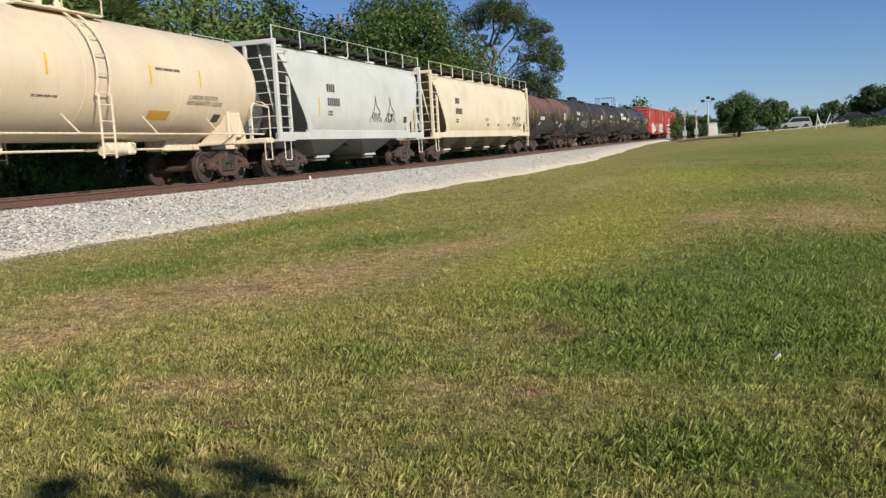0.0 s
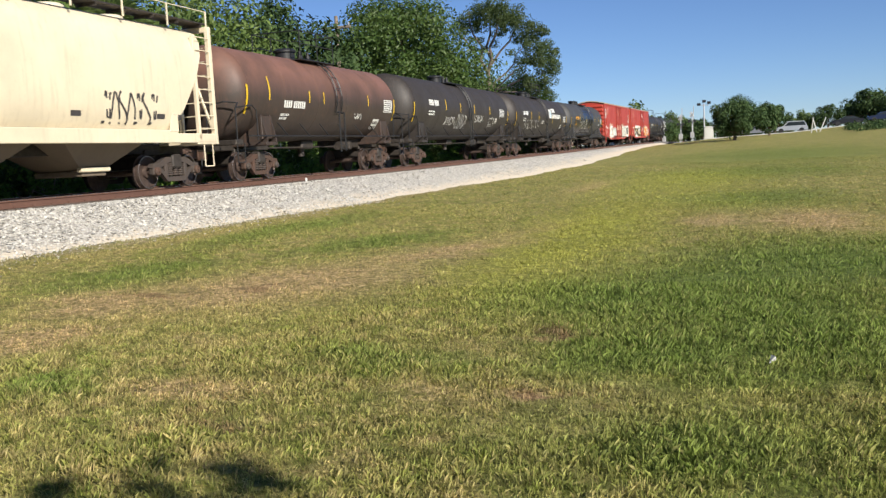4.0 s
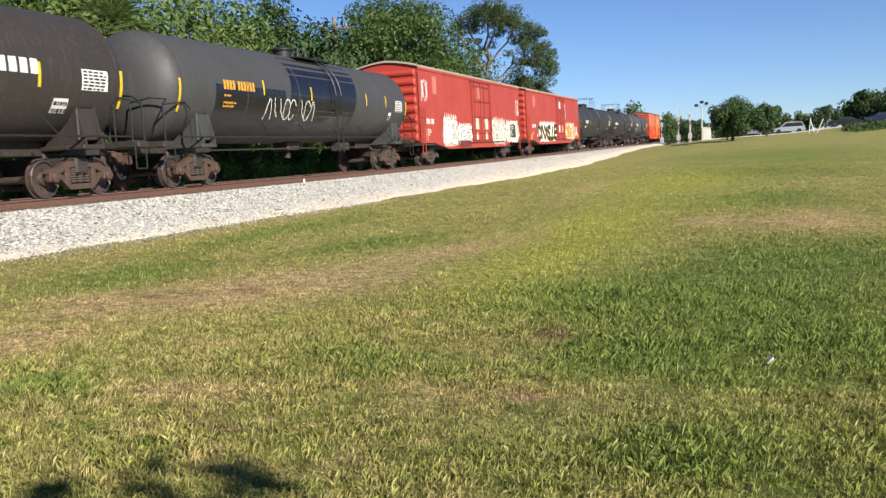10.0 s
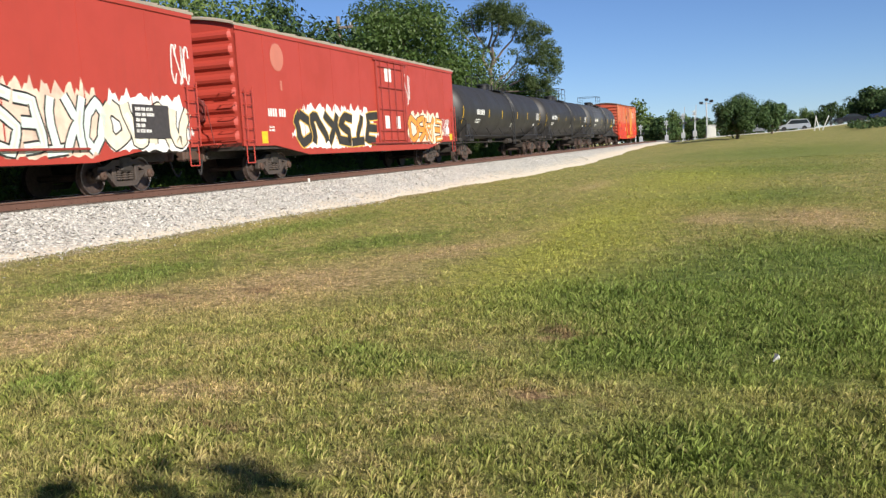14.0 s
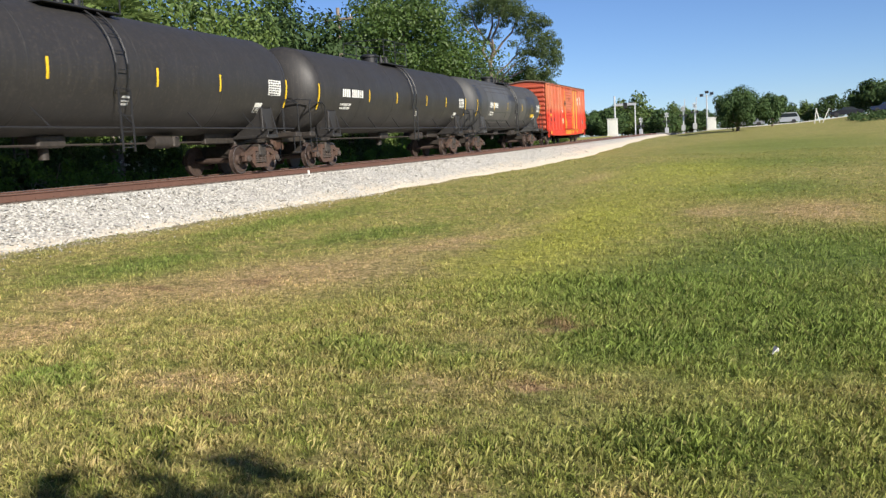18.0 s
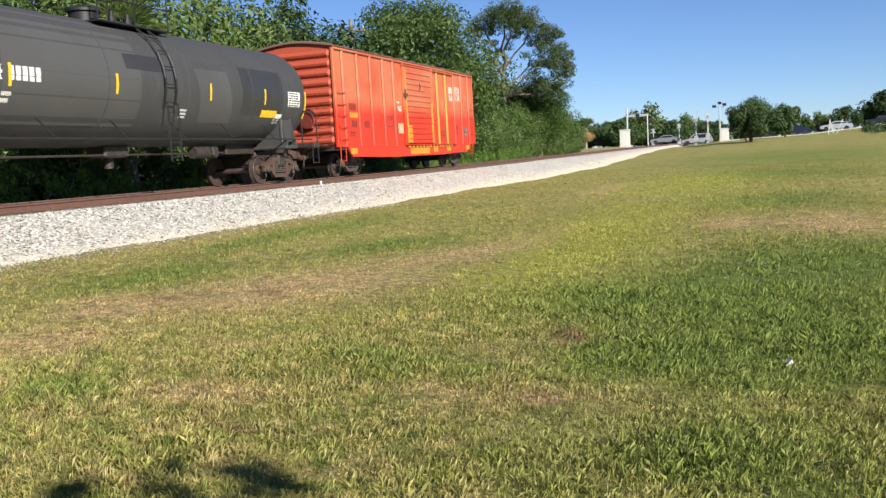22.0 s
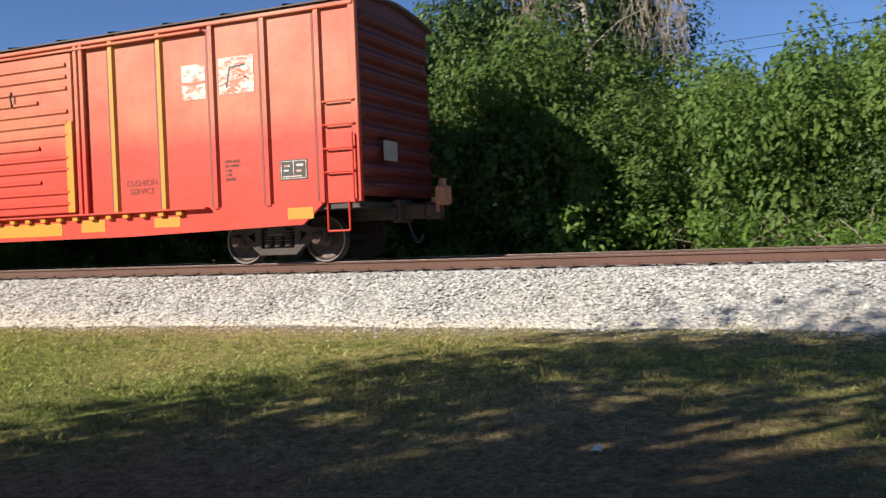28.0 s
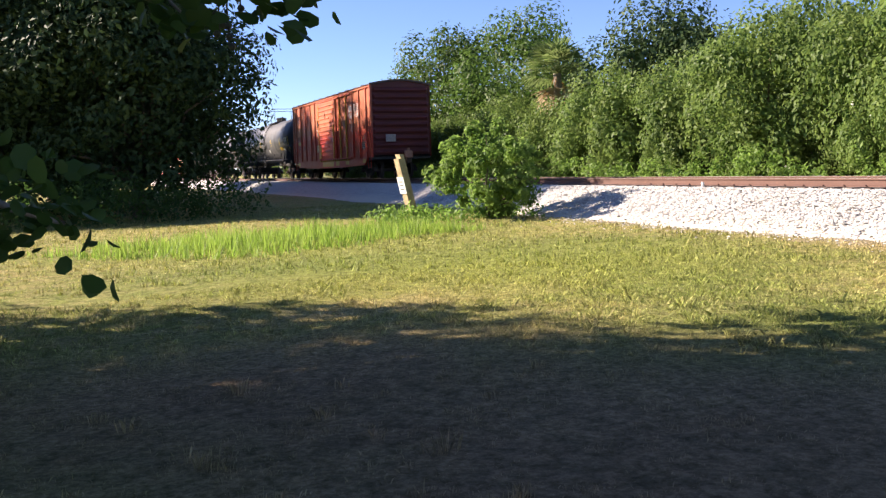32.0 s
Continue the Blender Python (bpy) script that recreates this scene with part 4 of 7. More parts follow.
    for x in (-1, 1):
        for e in (-0.21, 0.21):
            stile = Geo()
            pts = [(x * 1.56, lad + e, 0.75), (x * 1.56, lad + e, cz - 0.5)]
            for i in range(9):
                an = -0.34 + i * 0.2
                pts.append((x * (r + 0.1) * math.cos(an), lad + e, cz + (r + 0.1) * math.sin(an)))
            part("ladder_stile", stile.path(pts, 0.026, 5), trim, car)
        for i in range(4):
            z = 0.85 + i * 0.36
            g.path([(x * 1.56, lad - 0.21, z), (x * 1.56, lad + 0.21, z)], 0.014, 5)
        for i in range(6):
            an = -0.3 + i * 0.27
            c, sn = (r + 0.1) * math.cos(an), (r + 0.1) * math.sin(an)
            g.path([(x * c, lad - 0.21, cz + sn), (x * c, lad + 0.21, cz + sn)], 0.014, 5)
    parts("ladder_rung", g, trim, car)
    sh = Shell(r, cz)
    for y, z0, z1, w in stripes:
        part("reflector_stripe", sh.patch(Geo(), y, y + w, z0, z1, 0.006, 5), M_YELLOW, car, "yellow reflective stripe", smooth=40)
    return car, sh, h


def end_stripes(car, sh, h):
    """Bent stripes on the shoulder of each head."""
    for s in (-1, 1):
        g = Geo()
        y = s * (h - 0.74 + 0.12)
        rows = []
        for i in range(7):
            z = 1.95 + 0.85 * i / 6
            rr = sh.r * 0.992
            an = math.asin((z - sh.cz) / rr)
            rows.append([((rr + 0.012) * math.cos(an), y - 0.05, sh.cz + rr * math.sin(an)), ((rr + 0.008) * math.cos(an), y + 0.05, sh.cz + rr * math.sin(an))])
        g.loft(rows, closed=False, caps=False)
        part("reflector_stripe", g, M_YELLOW, car, "yellow reflective stripe", smooth=40)


C_CREAM = paint("cream_tank_paint", (0.70, 0.585, 0.42), (0.38, 0.27, 0.16), 0.12, 0.2, 0.42, 0.06)
C_BROWN = paint("rust_brown_tank_paint", (0.05, 0.036, 0.029), (0.16, 0.075, 0.05), 0.3, 0.35, 0.58, 0.1, fade=((0.2, 0.1, 0.072), 2.5, 3.4))
C_BLACK = paint("black_tank_paint", (0.026, 0.0245, 0.024), (0.10, 0.085, 0.07), 0.35, 0.3, 0.55, 0.06)
C_BLACK_DUST = paint("dusty_black_tank_paint", (0.034, 0.0285, 0.025), (0.12, 0.09, 0.07), 0.35, 0.35, 0.58, 0.06)
C_GREY = paint("grey_black_tank_paint", (0.05, 0.051, 0.052), (0.12, 0.1, 0.085), 0.25, 0.35, 0.6, 0.06)
C_PATCH = paint("pale_grey_repaint", (0.075, 0.075, 0.073), (0.09, 0.08, 0.07), 0.3, 0.4, 0.5, 0.05)
C_PATCH_DARK = paint("dark_repaint", (0.034, 0.034, 0.035), (0.08, 0.07, 0.06), 0.25, 0.3, 0.45, 0.05)
C_TARRY = paint("dark_blue_black_stain", (0.0084, 0.0084, 0.0144), (0.04, 0.035, 0.035), 0.2, 0.4, 0.3, 0.05)

# cream tank car at the head of what passes
M_CREAM_TRIM = plain("cream_trim", (0.66, 0.56, 0.42), 0.6, 0, 0.2, 9)
car, sh, h = tank_car(-242.0, -222.75, C_CREAM, "cream painted railway tank car with rusty bogies", dome="coat", trim=M_CREAM_TRIM, sill=M_CREAM_TRIM, lad=2.2,
                      stripes=[(0.55, 2.5, 2.95, 0.07), (4.0, 2.5, 2.95, 0.08), (6.1, 2.5, 2.95, 0.05)])
g, k = Geo(), Geo()
sh.patch(g, 4.15, 5.0, 1.68, 1.88, 0.006, 3)
part("warning_label", g, M_ORANGE_MARK, car, "amber stencilled panel", smooth=40)
bars(sh, k, 4.25, 2.84, 0.07, (7, 9, 6))
cream_car, cream_side = car, sh
sh.patch(k, 7.0, 7.35, 1.65, 1.85, 0.006, 3)
bars(sh, k, 0.2, 2.05, 0.05, (4, 6, 7, 5))
parts("stencil", k, M_DKMARK, car, "small dark stencilled lines", smooth=0)

# brown tank car
car, sh, h = tank_car(-187.2, -174.2, C_BROWN, "rust-brown and black railway tank car", r=1.42, cz=2.62, lad=0.3, cap=ME_CAP_PALE,
                      stripes=[(-4.6, 2.4, 3.1, 0.07), (-1.9, 2.4, 2.8, 0.06), (3.1, 2.45, 2.85, 0.07), (-0.8, 2.4, 2.8, 0.05)])
end_stripes(car, sh, h)
g, k = Geo(), Geo()
bars(sh, g, -3.6, 2.2, 0.22, (4, 6))
stencil_lines(sh, g, -3.7, 1.95, 0.07, [(5, 7), (5, 6)])
chart(sh, g, k, 4.75, 5.6, 2.25, 2.75, 6)
chart(sh, g, k, 3.9, 4.5, 1.62, 1.98, 2)
scrawl(sh, g, 1.9, 2.6, 1.95, 2.15, 3, 5)
parts("stencil", g, M_WHITE, car, "white stencilled lines and charts", smooth=0)
parts("chart_line", k, C_BROWN, car, smooth=0)

# black tank car with pale scrawls
car, sh, h = tank_car(-173.1, -155.2, C_BLACK_DUST, "dusty black railway tank car with pale scrawls", lad=0.0, dome="none",
                      stripes=[(-3.9, 2.55, 3.05, 0.09), (-1.5, 2.5, 2.95, 0.08), (1.0, 2.5, 2.95, 0.08), (4.1, 2.5, 2.95, 0.08)])
end_stripes(car, sh, h)
g, k = Geo(), Geo()
bars(sh, g, -6.3, 2.72, 0.26, (4, 4))
stencil_lines(sh, g, -6.4, 2.4, 0.08, [(3, 7, 6), (3, 6, 6)])
chart(sh, g, k, 6.3, 7.3, 2.4, 2.85, 5)
chart(sh, g, k, 5.4, 5.8, 2.0, 2.3, 2)
scrawl(sh, g, -3.9, -2.2, 1.85, 2.25, 6, 11, 0.03)
scrawl(sh, g, -1.9, -0.3, 1.7, 2.4, 7, 13, 0.03)
scrawl(sh, g, 1.1, 2.8, 2.05, 2.4, 7, 15, 0.03)
scrawl(sh, g, 4.0, 5.2, 1.8, 2.35, 5, 17, 0.03)
parts("stencil", g, M_WHITE, car, "white stencils and chalky scrawls", smooth=0)
parts("chart_line", k, C_BLACK, car, smooth=0)

# black tank car with the white company mark
car, sh, h = tank_car(-154.2, -136.1, C_BLACK_DUST, "dusty black railway tank car with white company panel", lad=0.4, dome="rail",
                      stripes=[(-4.2, 2.4, 2.9, 0.09), (-1.8, 2.4, 2.9, 0.08), (2.9, 2.2, 2.75, 0.1), (5.8, 2.3, 2.8, 0.08)])
end_stripes(car, sh, h)
g, k, q = Geo(), Geo(), Geo()
bars(sh, g, -6.5, 2.65, 0.26, (4, 4))
stencil_lines(sh, g, -6.5, 2.38, 0.07, [(4, 7, 5), (4, 7)])
scrawl(sh, g, -6.0, -1.5, 1.75, 2.35, 7, 21, 0.024)
scrawl(sh, g, -0.9, 0.0, 2.1, 2.35, 5, 23, 0.03)
sh.patch(g, 1.7, 2.55, 2.55, 3.2, 0.006, 4)
for i in range(3):
    sh.patch(q, 1.85 + 0.04 * i, 2.42, 2.66 + 0.16 * i, 2.74 + 0.16 * i, 0.011, 2)
bars(sh, g, 2.75, 2.98, 0.3, (5,), 0.85)
bars(sh, g, 2.75, 2.55, 0.3, (11,), 0.95)
chart(sh, g, k, 7.1, 7.95, 2.3, 2.75, 6)
chart(sh, g, k, 6.3, 6.75, 1.8, 2.1, 2)
parts("stencil", g, M_WHITE, car, "white company panel, stencils and scrawls", smooth=0)
parts("chart_line", k, C_BLACK, car, smooth=0)
part("company_mark", q, plain("pale_blue_mark", (0.25, 0.5, 0.62), 0.6, 0, 0.1, 9), car, "pale blue bars on a white square", smooth=0)

# grey-black tank car with dark band
car, sh, h = tank_car(-135.0, -117.2, C_GREY, "worn grey-black railway tank car with dark stained band", lad=1.2, dome="none",
                      stripes=[(-4.0, 2.55, 3.0, 0.08), (-0.8, 2.5, 2.95, 0.08), (3.9, 2.5, 2.95, 0.08), (5.9, 2.5, 2.95, 0.08)])
end_stripes(car, sh, h)
g = Geo()
sh.patch(g, -2.6, 2.6, 1.4, 4.12, 0.004, 12, skew=0.8)
sh.patch(g, -6.6, -2.58, 1.4, 2.75, 0.004, 8)
part("stain", g, C_TARRY, car, "dark tarry band over the shell", smooth=40)
g, k, q = Geo(), Geo(), Geo()
bars(sh, q, -6.2, 2.62, 0.26, (4, 6))
stencil_lines(sh, q, -6.2, 2.42, 0.06, [(3, 6), (), (5, 8, 4), (3, 6, 5)])
scrawl(sh, g, -3.8, -1.9, 1.85, 2.5, 5, 31, 0.035)
scrawl(sh, g, -1.6, -0.5, 1.85, 2.5, 3, 33, 0.035)
chart(sh, g, k, 7.0, 7.8, 2.35, 2.8, 6)
chart(sh, g, k, 6.3, 6.6, 2.0, 2.3, 1)
parts("stencil", g, M_WHITE, car, "white scrawls and charts", smooth=0)
part("orange_stencils", q, M_ORANGE_MARK, car, "orange stencilled lines", smooth=0)
parts("chart_line", k, C_BLACK, car, smooth=0)

# three black tank cars near the tail
for a, b, coat, lad, seed in ((-73.6, -54.3, C_BLACK, 1.0, 41), (-53.2, -35.0, C_BLACK, 0.6, 43), (-34.0, -17.3, C_GREY, 0.6, 47)):
    far = coat is C_GREY
    car, sh, h = tank_car(a, b, coat, "patched grey railway tank car with dusty top" if far else "plain black railway tank car with yellow stripes", lad=lad, dome="rail", tone="rust", cap=ME_CAP_PALE,
                          stripes=[(-4.4 if far else -4.2, 2.3, 2.75, 0.08), (-1.3, 2.3, 2.75, 0.08), (2.4, 2.3, 2.75, 0.08), (5.2, 2.3, 2.75, 0.08)])
    end_stripes(car, sh, h)
    g, k, q = Geo(), Geo(), Geo()
    if far:
        sh.patch(q, -h + 0.75, -h + 1.5, 2.0, 3.6, 0.004, 7)
        parts("repaint_patch", q, C_PATCH_DARK, car, "dark repainted patch", smooth=40)
        q = Geo()
        sh.patch(q, -5.6, -0.4, 1.6, 3.9, 0.004, 10)
        sh.patch(q, 2.1, 3.6, 1.75, 3.1, 0.004, 8, skew=-0.3)
        parts("repaint_patch", q, C_PATCH, car, "pale grey repainted patch", smooth=40)
        q = Geo()
        sh.patch(q, 4.0, 6.3, 2.0, 3.3, 0.004, 7)
        sh.patch(q, -0.9, 0.4, 2.9, 3.25, 0.006, 4)
        parts("repaint_patch", q, C_PATCH_DARK, car, "dark repainted patch", smooth=40)
        q = Geo()
        sh.patch(q, 5.1, 6.0, 1.95, 2.15, 0.008, 3)
        part("warning_label", q, M_YELLOW, car, "yellow label", smooth=40)
    bars(sh, g, -6.6 if not far else -5.2, 2.42, 0.28, (4, 4 if seed == 41 else 6 if seed == 43 else 5))
    stencil_lines(sh, g, -6.7 if not far else -5.2, 2.12, 0.08, [(2, 3, 6, 5), (2, 2, 6, 5)])
    stencil_lines(sh, g, 1.2, 2.0, 0.05, [(9,), (9,), (9,)])
    chart(sh, g, k, h - 1.75, h - 1.0, 2.3, 2.75, 6)
    chart(sh, g, k, h - 2.4, h - 2.0, 1.78, 2.06, 1)
    parts("stencil", g, M_WHITE, car, "white stencilled lines and charts", smooth=0)
    parts("chart_line", k, C_BLACK, car, smooth=0)


# ---- covered hoppers ----
def hopper_car(a, b, coat, dark, label, bays, seed):
    car = new_car("covered_hopper", label, "hopper car", a, b)
    h = (b - a) / 2
    sec = [(1.38, 1.42), (1.5, 1.62), (1.56, 2.0), (1.565, 2.5), (1.55, 3.0), (1.5, 3.4), (1.4, 3.75), (1.22, 4.0), (0.9, 4.13), (0.45, 4.2), (0.0, 4.22)]
    sec = sec + [(-x, z) for x, z in sec[-2::-1]]

    def y_end(z):
        t = (z - 1.42) / 2.8
        return h - 0.35 - 1.75 * (1 - t) ** 1.5
    g = Geo()
    rings = []
    for s in np.linspace(-1, 1, 7):
        rings.append([(x, s * y_end(z), z) for x, z in sec])
    ids = [g.ring(r) for r in rings]
    for p, q in zip(ids, ids[1:]):
        g.bridge(p, q, False)
        g.f.append((p[0], q[0], q[-1], p[-1]))
    part("hopper_body", g, coat, car, smooth=35)
    # slope sheets at the ends
    g = Geo()
    n = len(sec)
    for s in (-1, 1):
        r = [(x * 0.995, s * (y_end(z) - 0.004), z) for x, z in sec]
        idx = g.ring(r)
        mid = g.ring([(0, s * (y_end(z) - 0.45), z) for x, z in sec])
        for i in range(n - 1):
            g.f.append((idx[i], idx[i + 1], mid[i + 1], mid[i]))
    parts("slope_sheet", g, dark, car, "dusty sloping end sheet in a shade-darkened coat", smooth=35)
    g = Geo()
    for s in (-1, 1):
        g.box(s * 1.42, s * 1.53, -h + 1.9, h - 1.9, 1.12, 1.44, 0.015)
        for e in (-1, 1):
            g.prism([(e * (h - 2.25), 1.4), (e * (h - 1.9), 1.4), (e * (h - 1.9), 2.05), (e * (h - 2.05), 2.05)], s * 1.5, s * 1.54)
            g.box(s * 1.3, s * 1.5, e * (h - 1.9), e * (h - 0.1), 1.12, 1.36, 0.015)
    parts("side_sill", g, coat, car)
    # hopper bays below
    for i in range(bays):
        y = (i - (bays - 1) / 2) * ((2 * h - 4.6) / bays)
        w = (2 * h - 4.6) / bays / 2
        g = Geo()
        g.loft([[(-1.3, y - w, 1.42), (1.3, y - w, 1.42), (1.3, y + w, 1.42), (-1.3, y + w, 1.42)], [(-0.62, y - 0.35, 0.52), (0.62, y - 0.35, 0.52), (0.62, y + 0.35, 0.52), (-0.62, y + 0.35, 0.52)]])
        g.box(-0.68, 0.68, y - 0.42, y + 0.42, 0.4, 0.53, 0.02)
        part("hopper_bay", g, dark, car, "dusty discharge hopper in a shade-darkened coat")
        parts("gate_rim", Geo().box(0.6, 0.76, y - 0.5, y + 0.5, 0.5, 0.6, 0.02), coat, car)
    g = Geo()
    g.box(-0.3, 0.3, -h + 0.1, h - 0.1, 0.9, 1.15, 0.02)
    g.cyl((0.5, -h + 1.1, 1.75), (0.5, -h + 1.8, 1.75), 0.2, 12)
    g.path([(0.5, -h + 1.8, 1.7), (0.5, -h + 2.4, 1.3)], 0.03, 5)
    part("centre_sill", g, M_STEEL, car)
    # end frames: posts, ladders, braces, platforms
    for s in (-1, 1):
        y = s * (h - 0.12)
        g = Geo()
        for x in (-1.45, 1.45):
            g.box(x - 0.06, x + 0.06, y - 0.07, y + 0.07, 1.1, 4.2, 0.01)
            g.box(x - 0.05, x + 0.05, y - s * 0.75 - 0.05, y - s * 0.75 + 0.05, 1.2, 3.9, 0.01)
            g.path([(x, y, 1.3), (x * 0.5, y - s * 0.3, 4.1)], 0.04, 5)
        for x in (-0.45, 0.45):
            g.box(x - 0.05, x + 0.05, y - 0.05, y + 0.05, 1.1, 4.1, 0.01)
        g.box(-1.5, 1.5, y - 0.06, y + 0.06, 4.06, 4.2, 0.01)
        g.box(-1.5, 1.5, y - s * 0.9, y + s * 0.1, 1.08, 1.16, 0.01)
        part("end_frame", g, coat, car)
        g = Geo()
        for x in (1.5, -1.5):
            for i in range(8):
                z = 1.5 + i * 0.34
                g.path([(x, y - s * 0.72, z), (x, y - s * 0.08, z)], 0.015, 5)
        for i in range(7):
            z = 1.5 + i * 0.36
            g.path([(0.5, y + s * 0.04, z), (1.4, y + s * 0.04, z)], 0.015, 5)
        parts("end_ladder", g, coat, car, reach=0.1)
        part("step", stirrup_geo(1.48, y - s * 0.4, 0.5, 1.1), coat, car)
        bogie(car, s * (h - 1.45), "dust")
    # brake gear on the front platform
    g = Geo()
    g.lathe_y([(-h + 0.02, 0.28), (-h - 0.02, 0.3), (-h - 0.03, 0.26)], -0.6, 2.6, 18, caps=False)
    g.cyl((-0.6, -h + 0.05, 2.6), (-0.6, -h + 0.3, 2.6), 0.05, 8)
    g.box(-0.8, -0.4, -h + 0.1, -h + 0.35, 2.2, 2.9, 0.03)
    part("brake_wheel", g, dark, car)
    # roof walk, hatches and handrail
    g = Geo()
    for x in (-1.12, 1.12):
        g.box(x - 0.28, x + 0.28, -h + 0.1, h - 0.1, 4.26, 4.3, 0.005)
        for y in np.linspace(-h + 0.3, h - 0.3, int(2 * h / 1.0)):
            g.box(x - 0.28, x + 0.28, y - 0.008, y + 0.008, 4.18, 4.27)
    part("roof_walk", g, M_STEEL, car, "dark steel grating walkway")
    g = Geo()
    for x in (-1.42, 1.42):
        for z in (4.6,):
            g.path([(x, -h + 0.1, z), (x, h - 0.1, z)], 0.014, 5)
        for y in np.linspace(-h + 0.1, h - 0.1, int(2 * h / 1.7) + 1):
            g.box(x - 0.016, x + 0.016, y - 0.022, y + 0.022, 4.05, 4.61, 0.004)
    part("roof_handrail", g, coat, car)
    g = Geo()
    for i in range(bays * 2):
        y = (i - (bays * 2 - 1) / 2) * (2 * h - 2.5) / (bays * 2)
        g.lathe_z([(4.15, 0.38), (4.32, 0.38), (4.36, 0.32), (4.38, 0.0001)], 0, y, 16)
    parts("roof_hatch", g, coat, car)
    couplers(car, -h + 0.0, h - 0.0)
    return car, h


class HopperSide:
    """Marks that lie on a hopper's bulging side."""

    def pt(self, y, z, off=0.006):
        zs = (1.42, 1.62, 2.0, 2.5, 3.0, 3.4, 3.75)
        xs = (1.38, 1.5, 1.56, 1.565, 1.55, 1.5, 1.4)
        return (float(np.interp(z, zs, xs)) + off + 0.004, y, z)

    def patch(self, g, y0, y1, z0, z1, off=0.005, n=3, skew=0.0):
        rows = [[self.pt(y0 + skew * i / n, z0 + (z1 - z0) * i / n, off), self.pt(y1 + skew * i / n, z0 + (z1 - z0) * i / n, off)] for i in range(n + 1)]
        g.loft(rows, closed=False, caps=False)
        return g


HS = HopperSide()
C_WHITE_HOP = paint("pale_grey_hopper_paint", (0.56, 0.58, 0.54), (0.28, 0.24, 0.2), 0.12, 0.3, 0.5, 0.05)
C_CREAM_HOP = paint("cream_hopper_paint", (0.72, 0.63, 0.46), (0.3, 0.21, 0.13), 0.1, 0.3, 0.5, 0.05)
# Darker coats with the shade of recessed ends and underside put in.
C_GREY_HOP = paint("dusty_shaded_grey", (0.204, 0.212, 0.204), (0.12, 0.1, 0.09), 0.3, 0.4, 0.7, 0.08)
C_TAN_HOP = paint("dusty_shaded_brown", (0.176, 0.136, 0.096), (0.1, 0.08, 0.06), 0.3, 0.4, 0.7, 0.08)
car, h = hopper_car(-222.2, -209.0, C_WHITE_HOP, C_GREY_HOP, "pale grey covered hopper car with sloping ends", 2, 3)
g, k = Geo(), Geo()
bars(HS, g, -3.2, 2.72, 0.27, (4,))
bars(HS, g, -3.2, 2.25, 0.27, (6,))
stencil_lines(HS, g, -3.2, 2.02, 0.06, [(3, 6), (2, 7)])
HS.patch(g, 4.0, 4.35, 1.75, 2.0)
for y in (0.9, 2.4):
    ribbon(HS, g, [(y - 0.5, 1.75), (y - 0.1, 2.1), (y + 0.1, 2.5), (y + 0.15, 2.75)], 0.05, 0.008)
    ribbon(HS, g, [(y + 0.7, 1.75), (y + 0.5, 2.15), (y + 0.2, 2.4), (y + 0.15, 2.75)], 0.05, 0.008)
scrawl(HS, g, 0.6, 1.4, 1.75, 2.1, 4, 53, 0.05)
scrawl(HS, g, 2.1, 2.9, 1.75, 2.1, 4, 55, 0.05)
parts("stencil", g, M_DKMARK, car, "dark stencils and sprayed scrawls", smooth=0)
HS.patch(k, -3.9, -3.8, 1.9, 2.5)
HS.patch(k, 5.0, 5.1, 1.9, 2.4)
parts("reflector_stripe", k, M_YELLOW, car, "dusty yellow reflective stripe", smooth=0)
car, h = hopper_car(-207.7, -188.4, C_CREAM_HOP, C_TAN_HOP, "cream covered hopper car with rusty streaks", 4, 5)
g = Geo()
bars(HS, g, -6.3, 2.75, 0.28, (4,))
bars(HS, g, -6.3, 2.25, 0.28, (6,))
stencil_lines(HS, g, -6.3, 1.95, 0.07, [(3, 6), (2, 7)])
scrawl(HS, g, 4.9, 6.9, 1.55, 2.3, 7, 61, 0.06)
for i, y in enumerate((-0.6, 1.6, 3.9, 6.9, 7.6)):
    HS.patch(g, y, y + 0.32, 1.7, 1.82)
stencil_lines(HS, g, -1.0, 2.05, 0.05, [(9, 8), (9, 7)])
parts("stencil", g, M_DKMARK, car, "dark stencils and sprayed scrawls", smooth=0)


# ---- boxcars ----
def end_wall_geo(s, h, w, z0, z1, ribs, depth=0.11):
    """Corrugated end with deep level ribs; s: which end."""
    prof = [(0.0, z0)]
    step = (z1 - z0 - 0.15) / ribs
    for i in range(ribs):
        zb = z0 + 0.08 + i * step
        prof += [(0.0, zb + step * 0.1), (depth * 0.75, zb + step * 0.3), (depth, zb + step * 0.5), (depth * 0.75, zb + step * 0.7), (0.0, zb + step * 0.9)]
    prof.append((0.0, z1))
    g = Geo()
    y0 = s * (h - 0.1)
    fr = [[(x, y0 + s * d * (1.0 if abs(x) < w - 0.16 else 0.0), z) for d, z in prof] for x in (-w, -w + 0.12, -w + 0.2, w - 0.2, w - 0.12, w)]
    g.loft(fr, closed=False, caps=False)
    return g


def roof_geo(h, w, ze, rise, over=0.04):
    """A thin arched sheet with a turned-down lip."""
    xs = np.linspace(-1, 1, 11)
    top = [(x * (w + over), ze + rise * (1 - abs(x) ** 1.6)) for x in xs]
    low = [(x * (w + over - 0.03), ze - 0.045 + rise * (1 - abs(x) ** 1.6)) for x in xs[::-1]]
    g = Geo()
    g.loft([[(x, y, z) for x, z in top + [(w + over, ze - 0.07)] + low[:1] + low + [(-w - over, ze - 0.07)]] for y in (-h - 0.02, h + 0.02)])
    return g


